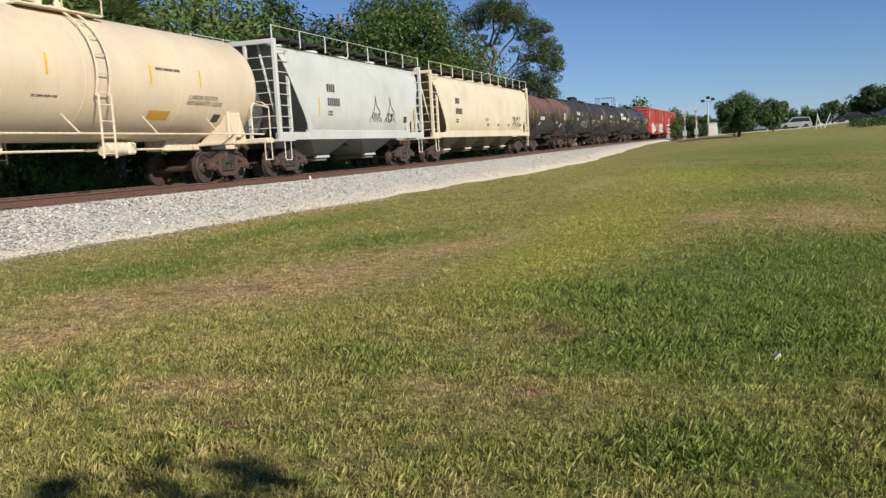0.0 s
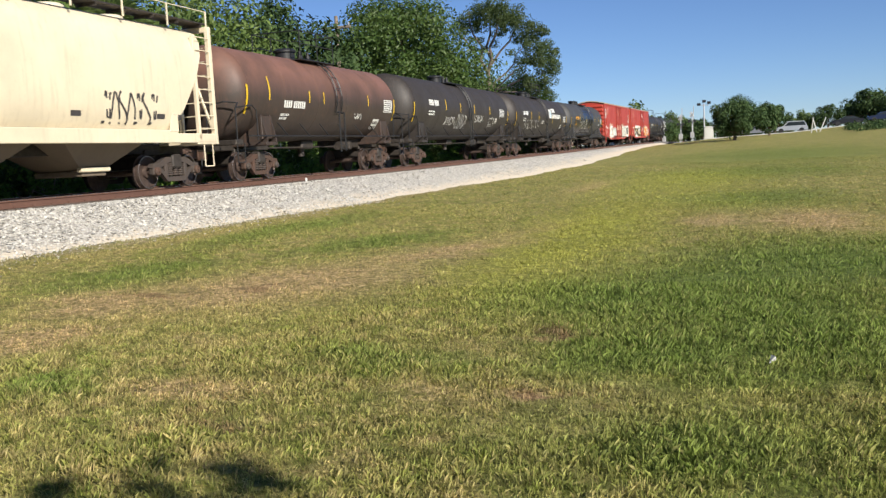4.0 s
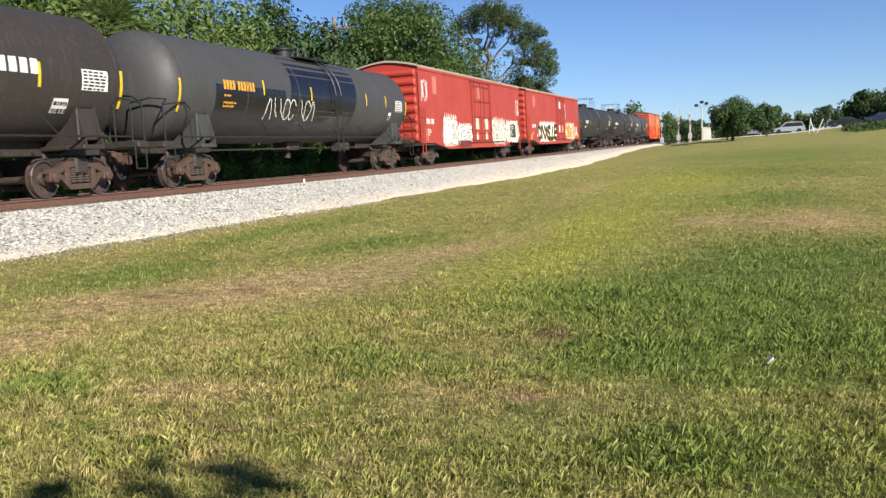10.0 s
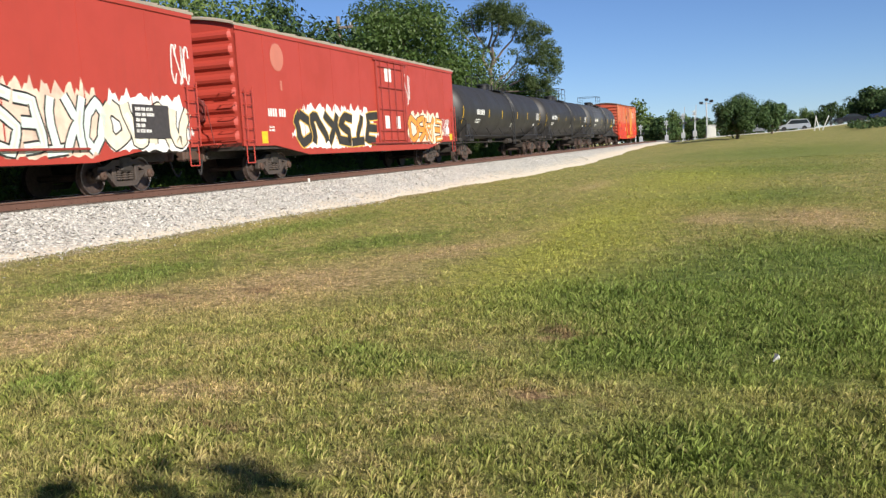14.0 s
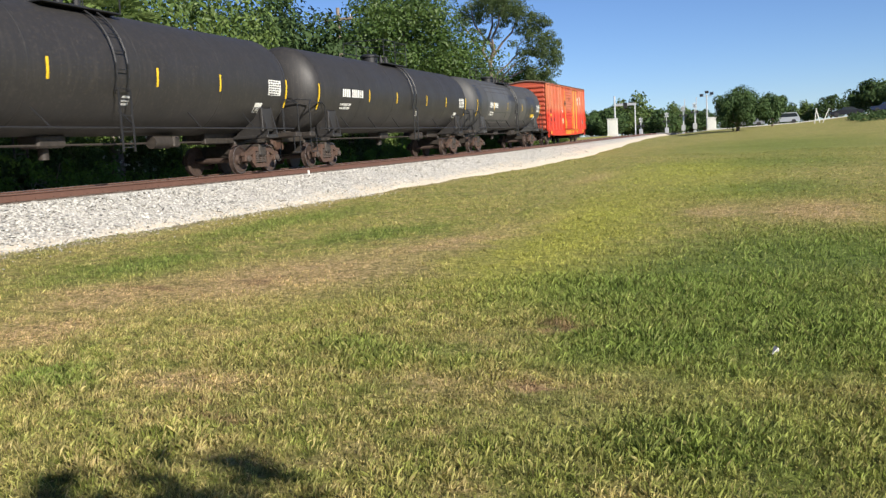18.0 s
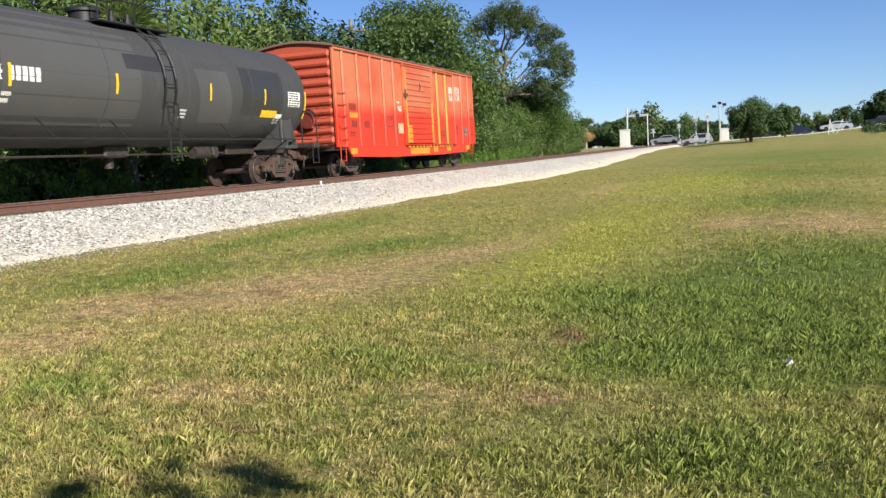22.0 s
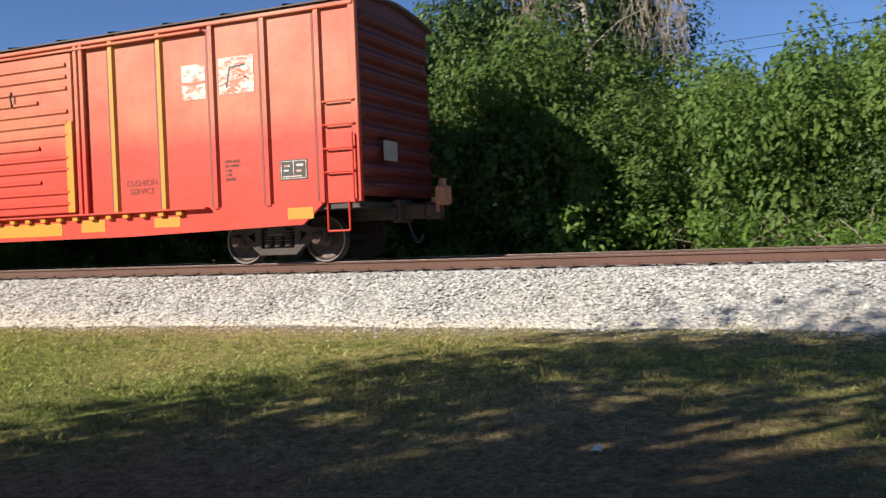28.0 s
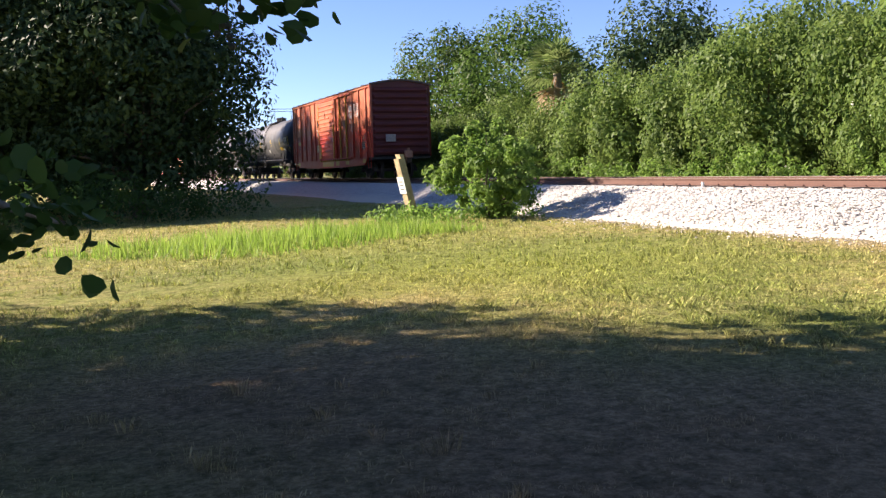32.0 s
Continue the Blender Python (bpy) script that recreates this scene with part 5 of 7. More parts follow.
def box_car(a, b, coat, label, roof, ze=4.48, z0=1.03, hw=1.53, ribs=8, bogie_in=2.6, tone="dust", end_coat=None, rise=0.26, front_coat=None):
    car = new_car("boxcar", label, "boxcar", a, b)
    h = (b - a) / 2
    part("far_wall", Geo().box(-hw, -hw + 0.06, -h + 0.1, h - 0.1, z0, ze - 0.05), coat, car)
    part("floor_frame", Geo().box(-hw + 0.06, hw - 0.06, -h + 0.1, h - 0.1, z0 - 0.1, z0 + 0.1).box(-0.35, 0.35, -h, h, 0.72, z0 - 0.08, 0.02), M_STEEL, car)
    for s in (-1, 1):
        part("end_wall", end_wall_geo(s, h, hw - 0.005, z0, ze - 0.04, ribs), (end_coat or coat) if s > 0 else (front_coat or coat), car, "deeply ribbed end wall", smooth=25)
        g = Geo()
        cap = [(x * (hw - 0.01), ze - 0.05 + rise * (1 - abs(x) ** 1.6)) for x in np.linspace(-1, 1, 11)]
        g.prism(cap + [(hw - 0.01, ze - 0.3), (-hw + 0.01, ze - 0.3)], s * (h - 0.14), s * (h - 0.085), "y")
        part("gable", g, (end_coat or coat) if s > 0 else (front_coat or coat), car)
        bogie(car, s * (h - bogie_in), tone)
    part("roof", roof_geo(h, hw, ze, rise), roof, car, "dusty sheet roof")
    g = Geo()
    n = int(2 * h / 1.25)
    for i in range(n + 1):
        y = -h + 0.1 + (2 * h - 0.2) * i / n
        sec = [(x * hw, ze + rise * (1 - abs(x) ** 1.6)) for x in np.linspace(-1, 1, 9)]
        g.loft([[(x, y + e, z + 0.045 * k) for x, z in sec] for e, k in ((-0.05, 0), (-0.03, 1), (0.03, 1), (0.05, 0))], closed=False, caps=False)
    parts("roof_seam", g, roof, car)
    couplers(car, -h + 0.02, h - 0.02)
    g = Geo()
    g.cyl((0.3, h * 0.3, 0.85), (0.3, h * 0.3 + 0.7, 0.85), 0.17, 12)
    g.box(0.1, 0.5, h * 0.1, h * 0.1 + 0.35, 0.7, 1.0, 0.03)
    g.path([(0.2, -h + 2.5, 0.85), (0.2, h - 2.5, 0.85)], 0.035, 6)
    part("brake_gear", g, M_STEEL, car)
    return car, h


C_RED = paint("red_boxcar_paint", (0.4, 0.0496, 0.032), (0.24, 0.05, 0.035), 0.1, 0.25, 0.5, 0.1, dark=0.82)
C_DARK_RED = paint("dark_red_repaint", (0.16, 0.028, 0.024), (0.12, 0.03, 0.025), 0.2, 0.3, 0.55, 0.05)
C_ROOF = paint("dusty_roof", (0.336, 0.288, 0.224), (0.2, 0.15, 0.11), 0.3, 0.2, 0.8, 0.1)
C_MID_RED = paint("scuffed_red_paint", (0.27, 0.036, 0.026), (0.16, 0.035, 0.03), 0.2, 0.3, 0.55, 0.05)
C_PALE_PATCH = paint("faded_pink_patch", (0.493, 0.17, 0.119), (0.45, 0.1, 0.07), 0.2, 0.2, 0.6, 0.0)


def red_boxcar(a, b, label, door, seed):
    car, h = box_car(a, b, C_RED, label, C_ROOF)
    hw = 1.53
    side = Flat(hw)
    # smooth side wall with a deep-bellied sill
    poly = [(-h + 0.1, 1.03), (-h + 2.0, 1.03), (-h + 4.2, 0.72), (h - 4.2, 0.72), (h - 2.0, 1.03), (h - 0.1, 1.03), (h - 0.1, 4.44), (-h + 0.1, 4.44)]
    part("side_wall", Geo().prism(poly, hw - 0.06, hw), C_RED, car)
    g = Geo()
    for y in list(np.arange(-h + 1.6, door[0] - 0.4, 2.35)) + list(np.arange(door[1] + 0.7, h - 0.6, 2.35)):
        g.box(hw, hw + 0.006, y - 0.02, y + 0.02, 1.1, 4.4)
    parts("panel_seam", g, C_RED, car)
    part("eave_rail", Geo().box(hw, hw + 0.035, -h + 0.05, h - 0.05, 4.3, 4.46, 0.01), C_RED, car)
    # plug door with locking bars
    d0, d1 = door
    dr = part("door", Geo().box(hw, hw + 0.05, d0, d1, 1.12, 4.2, 0.02), C_RED, car, "red plug door with locking bars")
    g = Geo()
    for y in (d0 + 0.28, d0 + 0.5 * (d1 - d0) - 0.35, d0 + 0.5 * (d1 - d0) + 0.35, d1 - 0.28):
        g.cyl((hw + 0.1, y, 1.05), (hw + 0.1, y, 4.25), 0.017, 6)
    for z in (1.5, 2.35, 3.2, 4.0):
        g.box(hw + 0.05, hw + 0.1, d0 + 0.1, d1 - 0.1, z - 0.016, z + 0.016, 0.005)
    parts("locking_bar", g, C_MID_RED, dr)
    g = Geo()
    for y in (d0 - 0.05, d1 + 0.05):
        g.box(hw, hw + 0.08, y - 0.035, y + 0.035, 1.0, 4.3, 0.01)
    g.box(hw, hw + 0.09, d0 - 0.9, d1 + 3.0, 1.0, 1.05, 0.01)
    g.box(hw, hw + 0.09, d0 - 0.3, d1 + 0.4, 4.22, 4.28, 0.01)
    parts("door_track", g, C_MID_RED, car)
    # ladders, corner rails, steps
    for s in (-1, 1):
        part("ladder", ladder_geo(hw, s * (h - 0.42), 1.2, 2.55, 0.42, 5, 0.1, 0.014, 0.016), C_RED, car, "red side ladder")
        part("step", stirrup_geo(hw + 0.02, s * (h - 0.42), 0.55, 1.05), C_RED, car)
        g = Geo()
        y = s * (h + 0.12)
        for i in range(5):
            z = 1.2 + i * 0.34
            g.path([(0.95, y - s * 0.16, z), (0.95, y, z), (1.4, y, z), (1.4, y - s * 0.16, z)], 0.014, 5)
        g.box(-0.4, 0.9, s * (h + 0.02), s * (h + 0.3), 1.1, 1.15, 0.01)
        parts("end_ladder", g, C_RED, car)
    g = Geo()
    g.lathe_y([(-h - 0.14, 0.27), (-h - 0.17, 0.29), (-h - 0.18, 0.25)], 0.25, 2.1, 18, caps=False)
    g.box(0.05, 0.45, -h - 0.14, -h + 0.0, 1.8, 2.4, 0.03)
    g.path([(0.7, -h - 0.1, 1.1), (0.7, -h - 0.35, 2.2), (0.4, -h - 0.35, 2.5)], 0.016, 5)
    part("brake_wheel", g, C_DARK_RED, car)
    return car, side, h


car, side, h = red_boxcar(-116.3, -96.9, "red boxcar with sprayed graffiti along its lower side", (-1.3, 2.3), 7)
sprayed(side, car, -h + 3.3, -4.0, 0.85, 2.35, 4, SP_PEACH, SP_BLACK, SP_WHITE, SP_CREAM, 71, 0.25, seq="abcd")
sprayed(side, car, -4.0, -1.5, 0.95, 1.95, 4, SP_MINT, SP_BLACK, SP_WHITE, SP_TEAL, 72, 0.14, seq="ecfc", mixed=0.4)
sprayed(side, car, 2.7, 5.9, 0.85, 2.35, 5, SP_PEACH, SP_BLACK, SP_MINT, SP_CREAM, 73, 0.21, seq="dchkg", mixed=0.5)
sprayed(side, car, 5.8, h - 0.5, 0.95, 2.25, 4, SP_WHITE, SP_BLACK, SP_CREAM, SP_WHITE, 74, 0.3, seq="gbab", mixed=0.4)
g, k = Geo(), Geo()
side.patch(g, 6.9, 8.3, 1.25, 2.05, 0.024)
part("dark_panel", g, M_DKMARK, car, "dark data panel", smooth=0)
g = Geo()
stencil_lines(side, g, 7.0, 1.9, 0.08, [(4, 3, 5), (4, 3, 6), (3, 4), (3, 3), (2, 4, 4)], off=0.03)
bars(side, g, -h + 0.9, 1.9, 0.24, (4, 3))
stencil_lines(side, g, -h + 1.1, 1.6, 0.07, [(4, 5), (4, 6), (5,)])
scrawl(side, g, -h + 0.35, -h + 1.25, 2.9, 3.9, 3, 75, 0.05)
scrawl(side, g, h - 1.1, h - 0.35, 2.6, 3.6, 4, 77, 0.05)
parts("stencil", g, M_WHITE, car, "white stencils and scrawls", smooth=0)
g = Geo()
side.patch(g, -h + 2.0, -h + 2.6, 3.3, 4.1)
side.patch(g, -h + 0.75, -h + 1.1, 1.1, 1.7)
parts("faded_patch", g, C_PALE_PATCH, car, "faded pink patch", smooth=0)
g = Geo()
d = Flat(1.58)
d.patch(g, -0.3, 0.35, 3.35, 4.0)
parts("faded_patch", g, C_PALE_PATCH, car, "faded pink patch on the door", smooth=0)
g = Geo()
for y in (-0.95, 0.9):
    d.patch(g, y, y + 0.75, 1.7, 2.3)
    d.patch(g, y + 0.05, y + 0.6, 1.15, 1.55)
parts("spray_paint", g, SP_PEACH, car, "cream sprayed patches on the door", smooth=0)
g = Geo()
side.patch(g, -3.7, -1.75, 0.78, 1.12, 0.03)
parts("repaint_patch", g, C_DARK_RED, car, "dark red repainted strip", smooth=0)

car, side, h = red_boxcar(-94.9, -74.8, "red boxcar with black and orange graffiti", (0.2, 3.1), 9)
sprayed(side, car, -h + 3.2, 0.0, 0.9, 2.3, 6, SP_WHITE, SP_GOLD, SP_BLACK, None, 81, 0.3, seq="gbkdhc", mixed=0.7)
sprayed(side, car, 3.4, h - 2.0, 0.95, 2.3, 4, SP_CREAM, SP_BLACK, SP_ORANGE, SP_CREAM, 83, 0.24, seq="gfac", mixed=0.6)
g = Geo()
bars(side, g, -h + 1.6, 1.9, 0.24, (4, 3))
stencil_lines(side, g, -h + 1.6, 1.55, 0.06, [(4, 5), (4, 5)])
scrawl(side, g, h - 2.0, h - 1.0, 1.3, 2.1, 5, 85, 0.05)
scrawl(side, g, 3.3, 3.9, 2.6, 3.9, 2, 87, 0.05)
side.patch(g, h - 1.5, h - 1.0, 1.4, 1.7, 0.012)
parts("stencil", g, M_WHITE, car, "white stencils and scrawls", smooth=0)
g = Geo()
pts = [(side.x + 0.006, -h + 2.4 + 0.42 * math.cos(t), 3.7 + 0.42 * math.sin(t)) for t in np.linspace(0, 2 * math.pi, 20)[:-1]]
g.face(*pts)
side.patch(g, -h + 2.5, -h + 2.62, 2.7, 3.0)
parts("faded_patch", g, C_PALE_PATCH, car, "round faded pink patch", smooth=0)
g = Geo()
d = Flat(1.58)
d.patch(g, 1.0, 1.7, 3.45, 4.0)
for y in (0.8, 2.0):
    d.patch(g, y, y + 0.45, 1.6, 2.1)
parts("spray_paint", g, SP_WHITE, car, "white sprayed patches on the door", smooth=0)
g = Geo()
side.patch(g, -h + 1.15, -h + 1.5, 1.1, 1.45)
side.patch(g, h - 0.95, h - 0.5, 1.1, 1.4)
parts("reflector_panel", g, M_YELLOW, car, "yellow reflective panel", smooth=0)

# orange boxcar at the tail, with outside posts
C_ORANGE = paint("orange_red_boxcar_paint", (0.53, 0.036, 0.012), (0.3, 0.05, 0.025), 0.1, 0.3, 0.5, 0.3, dark=0.88, fade=((0.49, 0.148, 0.064), 2.2, 2.75))
# Tail end wall turned from the sun: its shade is mixed into this red.
C_ORANGE_SHADED = paint("shade_darkened_red_paint", (0.15, 0.026, 0.02), (0.09, 0.025, 0.02), 0.15, 0.3, 0.55, 0.1)
C_AMBER = paint("amber_post_paint", (0.608, 0.264, 0.02), (0.5, 0.16, 0.04), 0.1, 0.2, 0.45, 0.05)
C_ROOF2 = paint("dark_dusty_roof", (0.14, 0.09, 0.07), (0.12, 0.08, 0.06), 0.3, 0.2, 0.8, 0.1)
# A duller coat for the front end wall than for the sides.
C_ORANGE_FRONT = paint("dull_rust_orange_paint", (0.40, 0.075, 0.038), (0.22, 0.06, 0.04), 0.2, 0.4, 0.6, 0.1)
# Darker orange line along one edge of every post.
C_SEAM = paint("dark_orange_seam_paint", (0.24, 0.05, 0.03), (0.12, 0.04, 0.03), 0.3, 0.4, 0.6, 0.05)
L_OR = 15.88
car, h = box_car(-L_OR, 0.0, C_ORANGE, "faded orange boxcar with outside posts and amber stripes", C_ROOF2, ribs=10, end_coat=C_ORANGE_SHADED, bogie_in=2.05, rise=0.2, front_coat=C_ORANGE_FRONT)
hw = 1.5
side = Flat(hw)


def at_u(u):
    return h - u


part("side_wall", Geo().box(hw - 0.06, hw, -h + 0.1, h - 0.1, 1.03, 4.44), C_ORANGE, car)
g = Geo()
g.prism([(-h + 0.75, 1.06), (-h + 1.2, 0.68), (-h + 5, 0.6), (h - 5, 0.6), (h - 1.2, 0.68), (h - 0.75, 1.06)], hw - 0.05, hw + 0.03)
parts("side_sill", g, C_ORANGE, car)
part("eave_rail", Geo().box(hw, hw + 0.07, -h + 0.05, h - 0.05, 4.34, 4.47, 0.015), C_ORANGE, car)
for u in (0.78, 1.88, 3.0, 4.18, 5.33, 10.47, 11.52, 12.7, 13.86, 15.08):
    amber = u in (4.18, 5.33)
    g = Geo()
    y = at_u(u)
    g.prism([(hw, y - 0.085), (hw + 0.055, y - 0.045), (hw + 0.055, y + 0.045), (hw, y + 0.085)], 1.04, 4.36, "z")
    part("post_seam", Geo().box(hw, hw + 0.008, y - 0.125, y - 0.085, 1.06, 4.34), C_SEAM, car, "dark seam beside a post")
    part("post", g, C_AMBER if amber else C_ORANGE, car, "amber painted post" if amber else "")
for s in (-1, 1):
    part("corner_post", Geo().box(hw - 0.05, hw + 0.05, s * (h - 0.16), s * (h - 0.02), 1.03, 4.46, 0.012), C_ORANGE, car)
# sliding door
d0, d1 = at_u(9.44), at_u(6.27)
dr = part("door", Geo().box(hw + 0.05, hw + 0.09, d0, d1, 1.12, 4.22, 0.015), C_ORANGE, car, "faded orange sliding door with level ribs")
g = Geo()
for i in range(13):
    z = 1.3 + i * 0.225
    half = i in (2, 5, 9)
    g.prism([(hw + 0.09, z - 0.05), (hw + 0.125, z - 0.02), (hw + 0.125, z + 0.02), (hw + 0.09, z + 0.05)], d0 + 0.12, d1 - (0.9 if half else 0.14), "y")
parts("door_rib", g, C_ORANGE, dr)
g = Geo()
g.box(hw + 0.09, hw + 0.12, d0, d0 + 0.14, 1.12, 2.35, 0.008)
g.box(hw + 0.09, hw + 0.12, d0 + 0.02, d0 + 0.1, 2.35, 4.1, 0.008)
g.box(hw + 0.09, hw + 0.12, d1 - 0.2, d1 - 0.02, 1.12, 2.9, 0.008)
g.box(hw + 0.09, hw + 0.122, d0, d0 + 0.55, 1.14, 1.85, 0.008)
parts("door_edge", g, C_AMBER, dr, "amber painted door edge")
g = Geo()
g.box(hw + 0.06, hw + 0.16, d0 - 0.15, d0 + 0.12, 3.0, 3.14, 0.02)
g.cyl((hw + 0.13, d0 - 0.06, 2.9), (hw + 0.13, d0 - 0.06, 3.3), 0.03, 8)
g.path([(hw + 0.13, d0 + 1.6, 3.6), (hw + 0.16, d0 + 1.6, 3.5), (hw + 0.13, d0 + 1.6, 3.3)], 0.02, 6)
part("latch", g, M_TRUCK, dr, "rusty door latch")
g = Geo()
g.box(hw + 0.02, hw + 0.15, d0 - 0.2, d1 + 3.1, 1.04, 1.08, 0.012)
g.box(hw + 0.02, hw + 0.1, d0 - 0.2, d1 + 3.1, 4.25, 4.3, 0.012)
parts("door_track", g, C_ORANGE, car)
for y in (d0 - 0.08, d1 + 0.08, d1 + 0.22):
    part("door_post", Geo().box(hw, hw + 0.08, y - 0.05, y + 0.05, 1.04, 4.34, 0.01), C_ORANGE, car)
g = Geo()
for i in range(14):
    y = d0 + 0.1 + i * 0.42
    g.box(hw + 0.03, hw + 0.11, y, y + 0.14, 0.95, 1.03, 0.01)
parts("track_bracket", g, C_AMBER, car, "amber track brackets")
g = Geo()
s2 = Flat(hw + 0.03)
s2.patch(g, d0 + 0.4, d0 + 2.7, 0.68, 0.93)
s2.patch(g, d0 + 3.2, d0 + 3.8, 0.72, 0.95)
s2.patch(g, d0 + 5.0, d0 + 5.6, 0.75, 0.93)
s2.patch(g, at_u(1.5), at_u(0.98), 0.78, 0.98)
s2.patch(g, at_u(14.85), at_u(14.3), 0.78, 0.98)
side.patch(g, at_u(14.72), at_u(13.95), 2.06, 2.24)
parts("amber_patch", g, C_AMBER, car, "amber painted patches", smooth=0)
g = Geo()
bars(side, g, at_u(14.72), 2.32, 0.24, (4,))
bars(side, g, at_u(14.55), 1.72, 0.24, (3,))
bars(side, g, at_u(13.45), 1.72, 0.24, (3,))
stencil_lines(side, g, at_u(14.75), 1.5, 0.06, [(2, 3, 6), (2, 2, 5)])
stencil_lines(side, g, at_u(3.0) + 0.2, 1.85, 0.05, [(5, 5), (3, 6), (1, 3), (1, 3), (7,)])
parts("stencil", g, M_BROWN_MARK, car, "dark red stencilled lines", smooth=0)


def lettering(text, size, m, mat, parent, label):
    """Words in the built-in font as a flat mesh."""
    cu = bpy.data.curves.new("letters", "FONT")
    cu.body, cu.size, cu.align_x, cu.align_y = text, size, "CENTER", "CENTER"
    tmp = new("letters", cu)
    me = bpy.data.meshes.new_from_object(tmp.evaluated_get(bpy.context.evaluated_depsgraph_get()))
    bpy.data.objects.remove(tmp)
    me.name = "lettering"
    me.materials.clear()
    me.materials.append(mat)
    return part("lettering", me, None, parent, label, at=m)


for word, y, z in (("CARBON DIOXIDE", 6.3, 2.24), ("REFRIGERATED LIQUID", 6.42, 2.1)):
    x, _, _ = cream_side.pt(y, z, 0.012)
    tilt = math.degrees(math.asin((cream_side.cz - z) / cream_side.r))
    lettering(word, 0.16, Matrix.Translation((x, y, z)) @ pose(0, 0, 0, 0, tilt, 0) @ pose(0, 0, 0, 90, 0, 90), M_DKMARK, cream_car, "dark stencilled words on cream paint")
for word, z in (("CUSHION", 1.6), ("SERVICE", 1.44)):
    lettering(word, 0.165, Matrix.Translation((hw + 0.006, at_u(4.72), z)) @ pose(0, 0, 0, 90, 0, 90), M_BROWN_MARK, car, "dark lettering on orange paint")
for word, z in (("PLATE", 2.07), ("C", 1.88)):
    lettering(word, 0.14, Matrix.Translation((hw + 0.006, at_u(10.95), z)) @ pose(0, 0, 0, 90, 0, 90), M_BROWN_MARK, car, "dark lettering on orange paint")
g = Geo()
for y0, y1, z0, z1 in ((11.22, 10.68, 2.17, 2.19), (11.22, 10.68, 1.77, 1.79), (11.22, 11.2, 1.77, 2.19), (10.7, 10.68, 1.77, 2.19)):
    side.patch(g, at_u(y0), at_u(y1), z0, z1, 0.005)
parts("box_line", g, M_BROWN_MARK, car, smooth=0)
g, k = Geo(), Geo()
side.patch(g, at_u(3.69), at_u(3.16), 3.05, 3.69, 0.006)
side.patch(g, at_u(2.86), at_u(2.11), 3.08, 3.74, 0.006)
side.patch(g, at_u(10.24), at_u(9.94), 2.72, 2.79, 0.006)
side.patch(g, at_u(10.16), at_u(9.76), 2.5, 2.62, 0.006)
side.patch(g, at_u(10.05), at_u(9.72), 2.4, 2.5, 0.006)
side.patch(g, at_u(9.98), at_u(9.82), 1.66, 1.8, 0.022)
plc = Geo()
side.patch(plc, at_u(1.64), at_u(1.08), 1.47, 1.82, 0.0055)
for y0, y1, z0, z1 in ((1.62, 1.1, 1.79, 1.8), (1.62, 1.1, 1.49, 1.5), (1.62, 1.605, 1.49, 1.8), (1.115, 1.1, 1.49, 1.8), (1.37, 1.355, 1.57, 1.8), (1.56, 1.44, 1.7, 1.73), (1.56, 1.46, 1.62, 1.65), (1.3, 1.16, 1.7, 1.74), (1.3, 1.2, 1.6, 1.64), (1.58, 1.2, 1.52, 1.54)):
    side.patch(g, at_u(y0), at_u(y1), z0, z1, 0.01)
M_WORN, _t, _b = nodes_of("worn_white_paint")
_t.links.new(mix(_t, ramp(_t, noise_of(_t, coords(_t, (1, 3.0, 6.0)), 1.6, 5, 0.7), 0.46, 0.6), (0.6, 0.56, 0.5), (0.5, 0.17, 0.09)), _b.inputs["Base Color"])
_b.inputs["Roughness"].default_value = 0.6
parts("white_patch", g, M_WORN, car, "white painted patches", smooth=0)
ribbon(side, k, [(at_u(2.7), 3.2), (at_u(2.62), 3.55), (at_u(2.3), 3.58)], 0.03, 0.012)
parts("chart_line", k, M_DKMARK, car, smooth=0)
g = Geo()
rnd = random.Random(3)
for i in range(14):
    y0 = at_u(2.86) + rnd.uniform(0, 0.45)
    ribbon(side, g, [(y0, 3.1 + i * 0.045), (y0 + 0.12, 3.14 + i * 0.043), (y0 + rnd.uniform(0.15, 0.3), 3.08 + i * 0.045)], 0.03, 0.009)
ribbon(side, g, [(at_u(3.68), 3.36), (at_u(3.4), 3.33), (at_u(3.17), 3.36)], 0.05, 0.009)
parts("red_scrape", g, C_ORANGE, car, "red scrape over a white patch", smooth=0)
part("placard", plc, M_DKMARK, car, "black data placard", smooth=0)
part("plaque", Geo().box(hw + 0.005, hw + 0.02, at_u(10.2), at_u(9.66), 1.52, 1.92, 0.004), plain("tan_plaque", (0.45, 0.36, 0.2), 0.6), car, "tan metal plaque")
for u, zs in ((0.4, (1.55, 1.95, 2.35, 2.75)), (15.35, (1.3, 1.7, 2.1, 2.5, 2.9))):
    for z in zs:
        part("grab_iron", ladder_geo(hw, at_u(u), z, z, 0.6, 1, 0.07, 0.016), C_ORANGE, car, "orange grab iron")
for u in (0.5, 15.4):
    part("step", stirrup_geo(hw, at_u(u), 0.55, 1.05, 0.42), C_ORANGE, car)
    part("handhold", Geo().path([(hw + 0.02, at_u(u) + (0.35 if u < 5 else -0.3), 1.0), (hw + 0.1, at_u(u) + (0.37 if u < 5 else -0.32), 1.1), (hw + 0.1, at_u(u) + (0.37 if u < 5 else -0.32), 2.2)], 0.015, 6), C_ORANGE, car)
g = Geo()
g.box(0.35, 0.85, h + 0.06, h + 0.1, 1.75, 2.1, 0.01)
part("end_plate", g, plain("pale_plate", (0.4, 0.33, 0.28), 0.6), car, "pale metal plate on the end wall")
g = Geo()
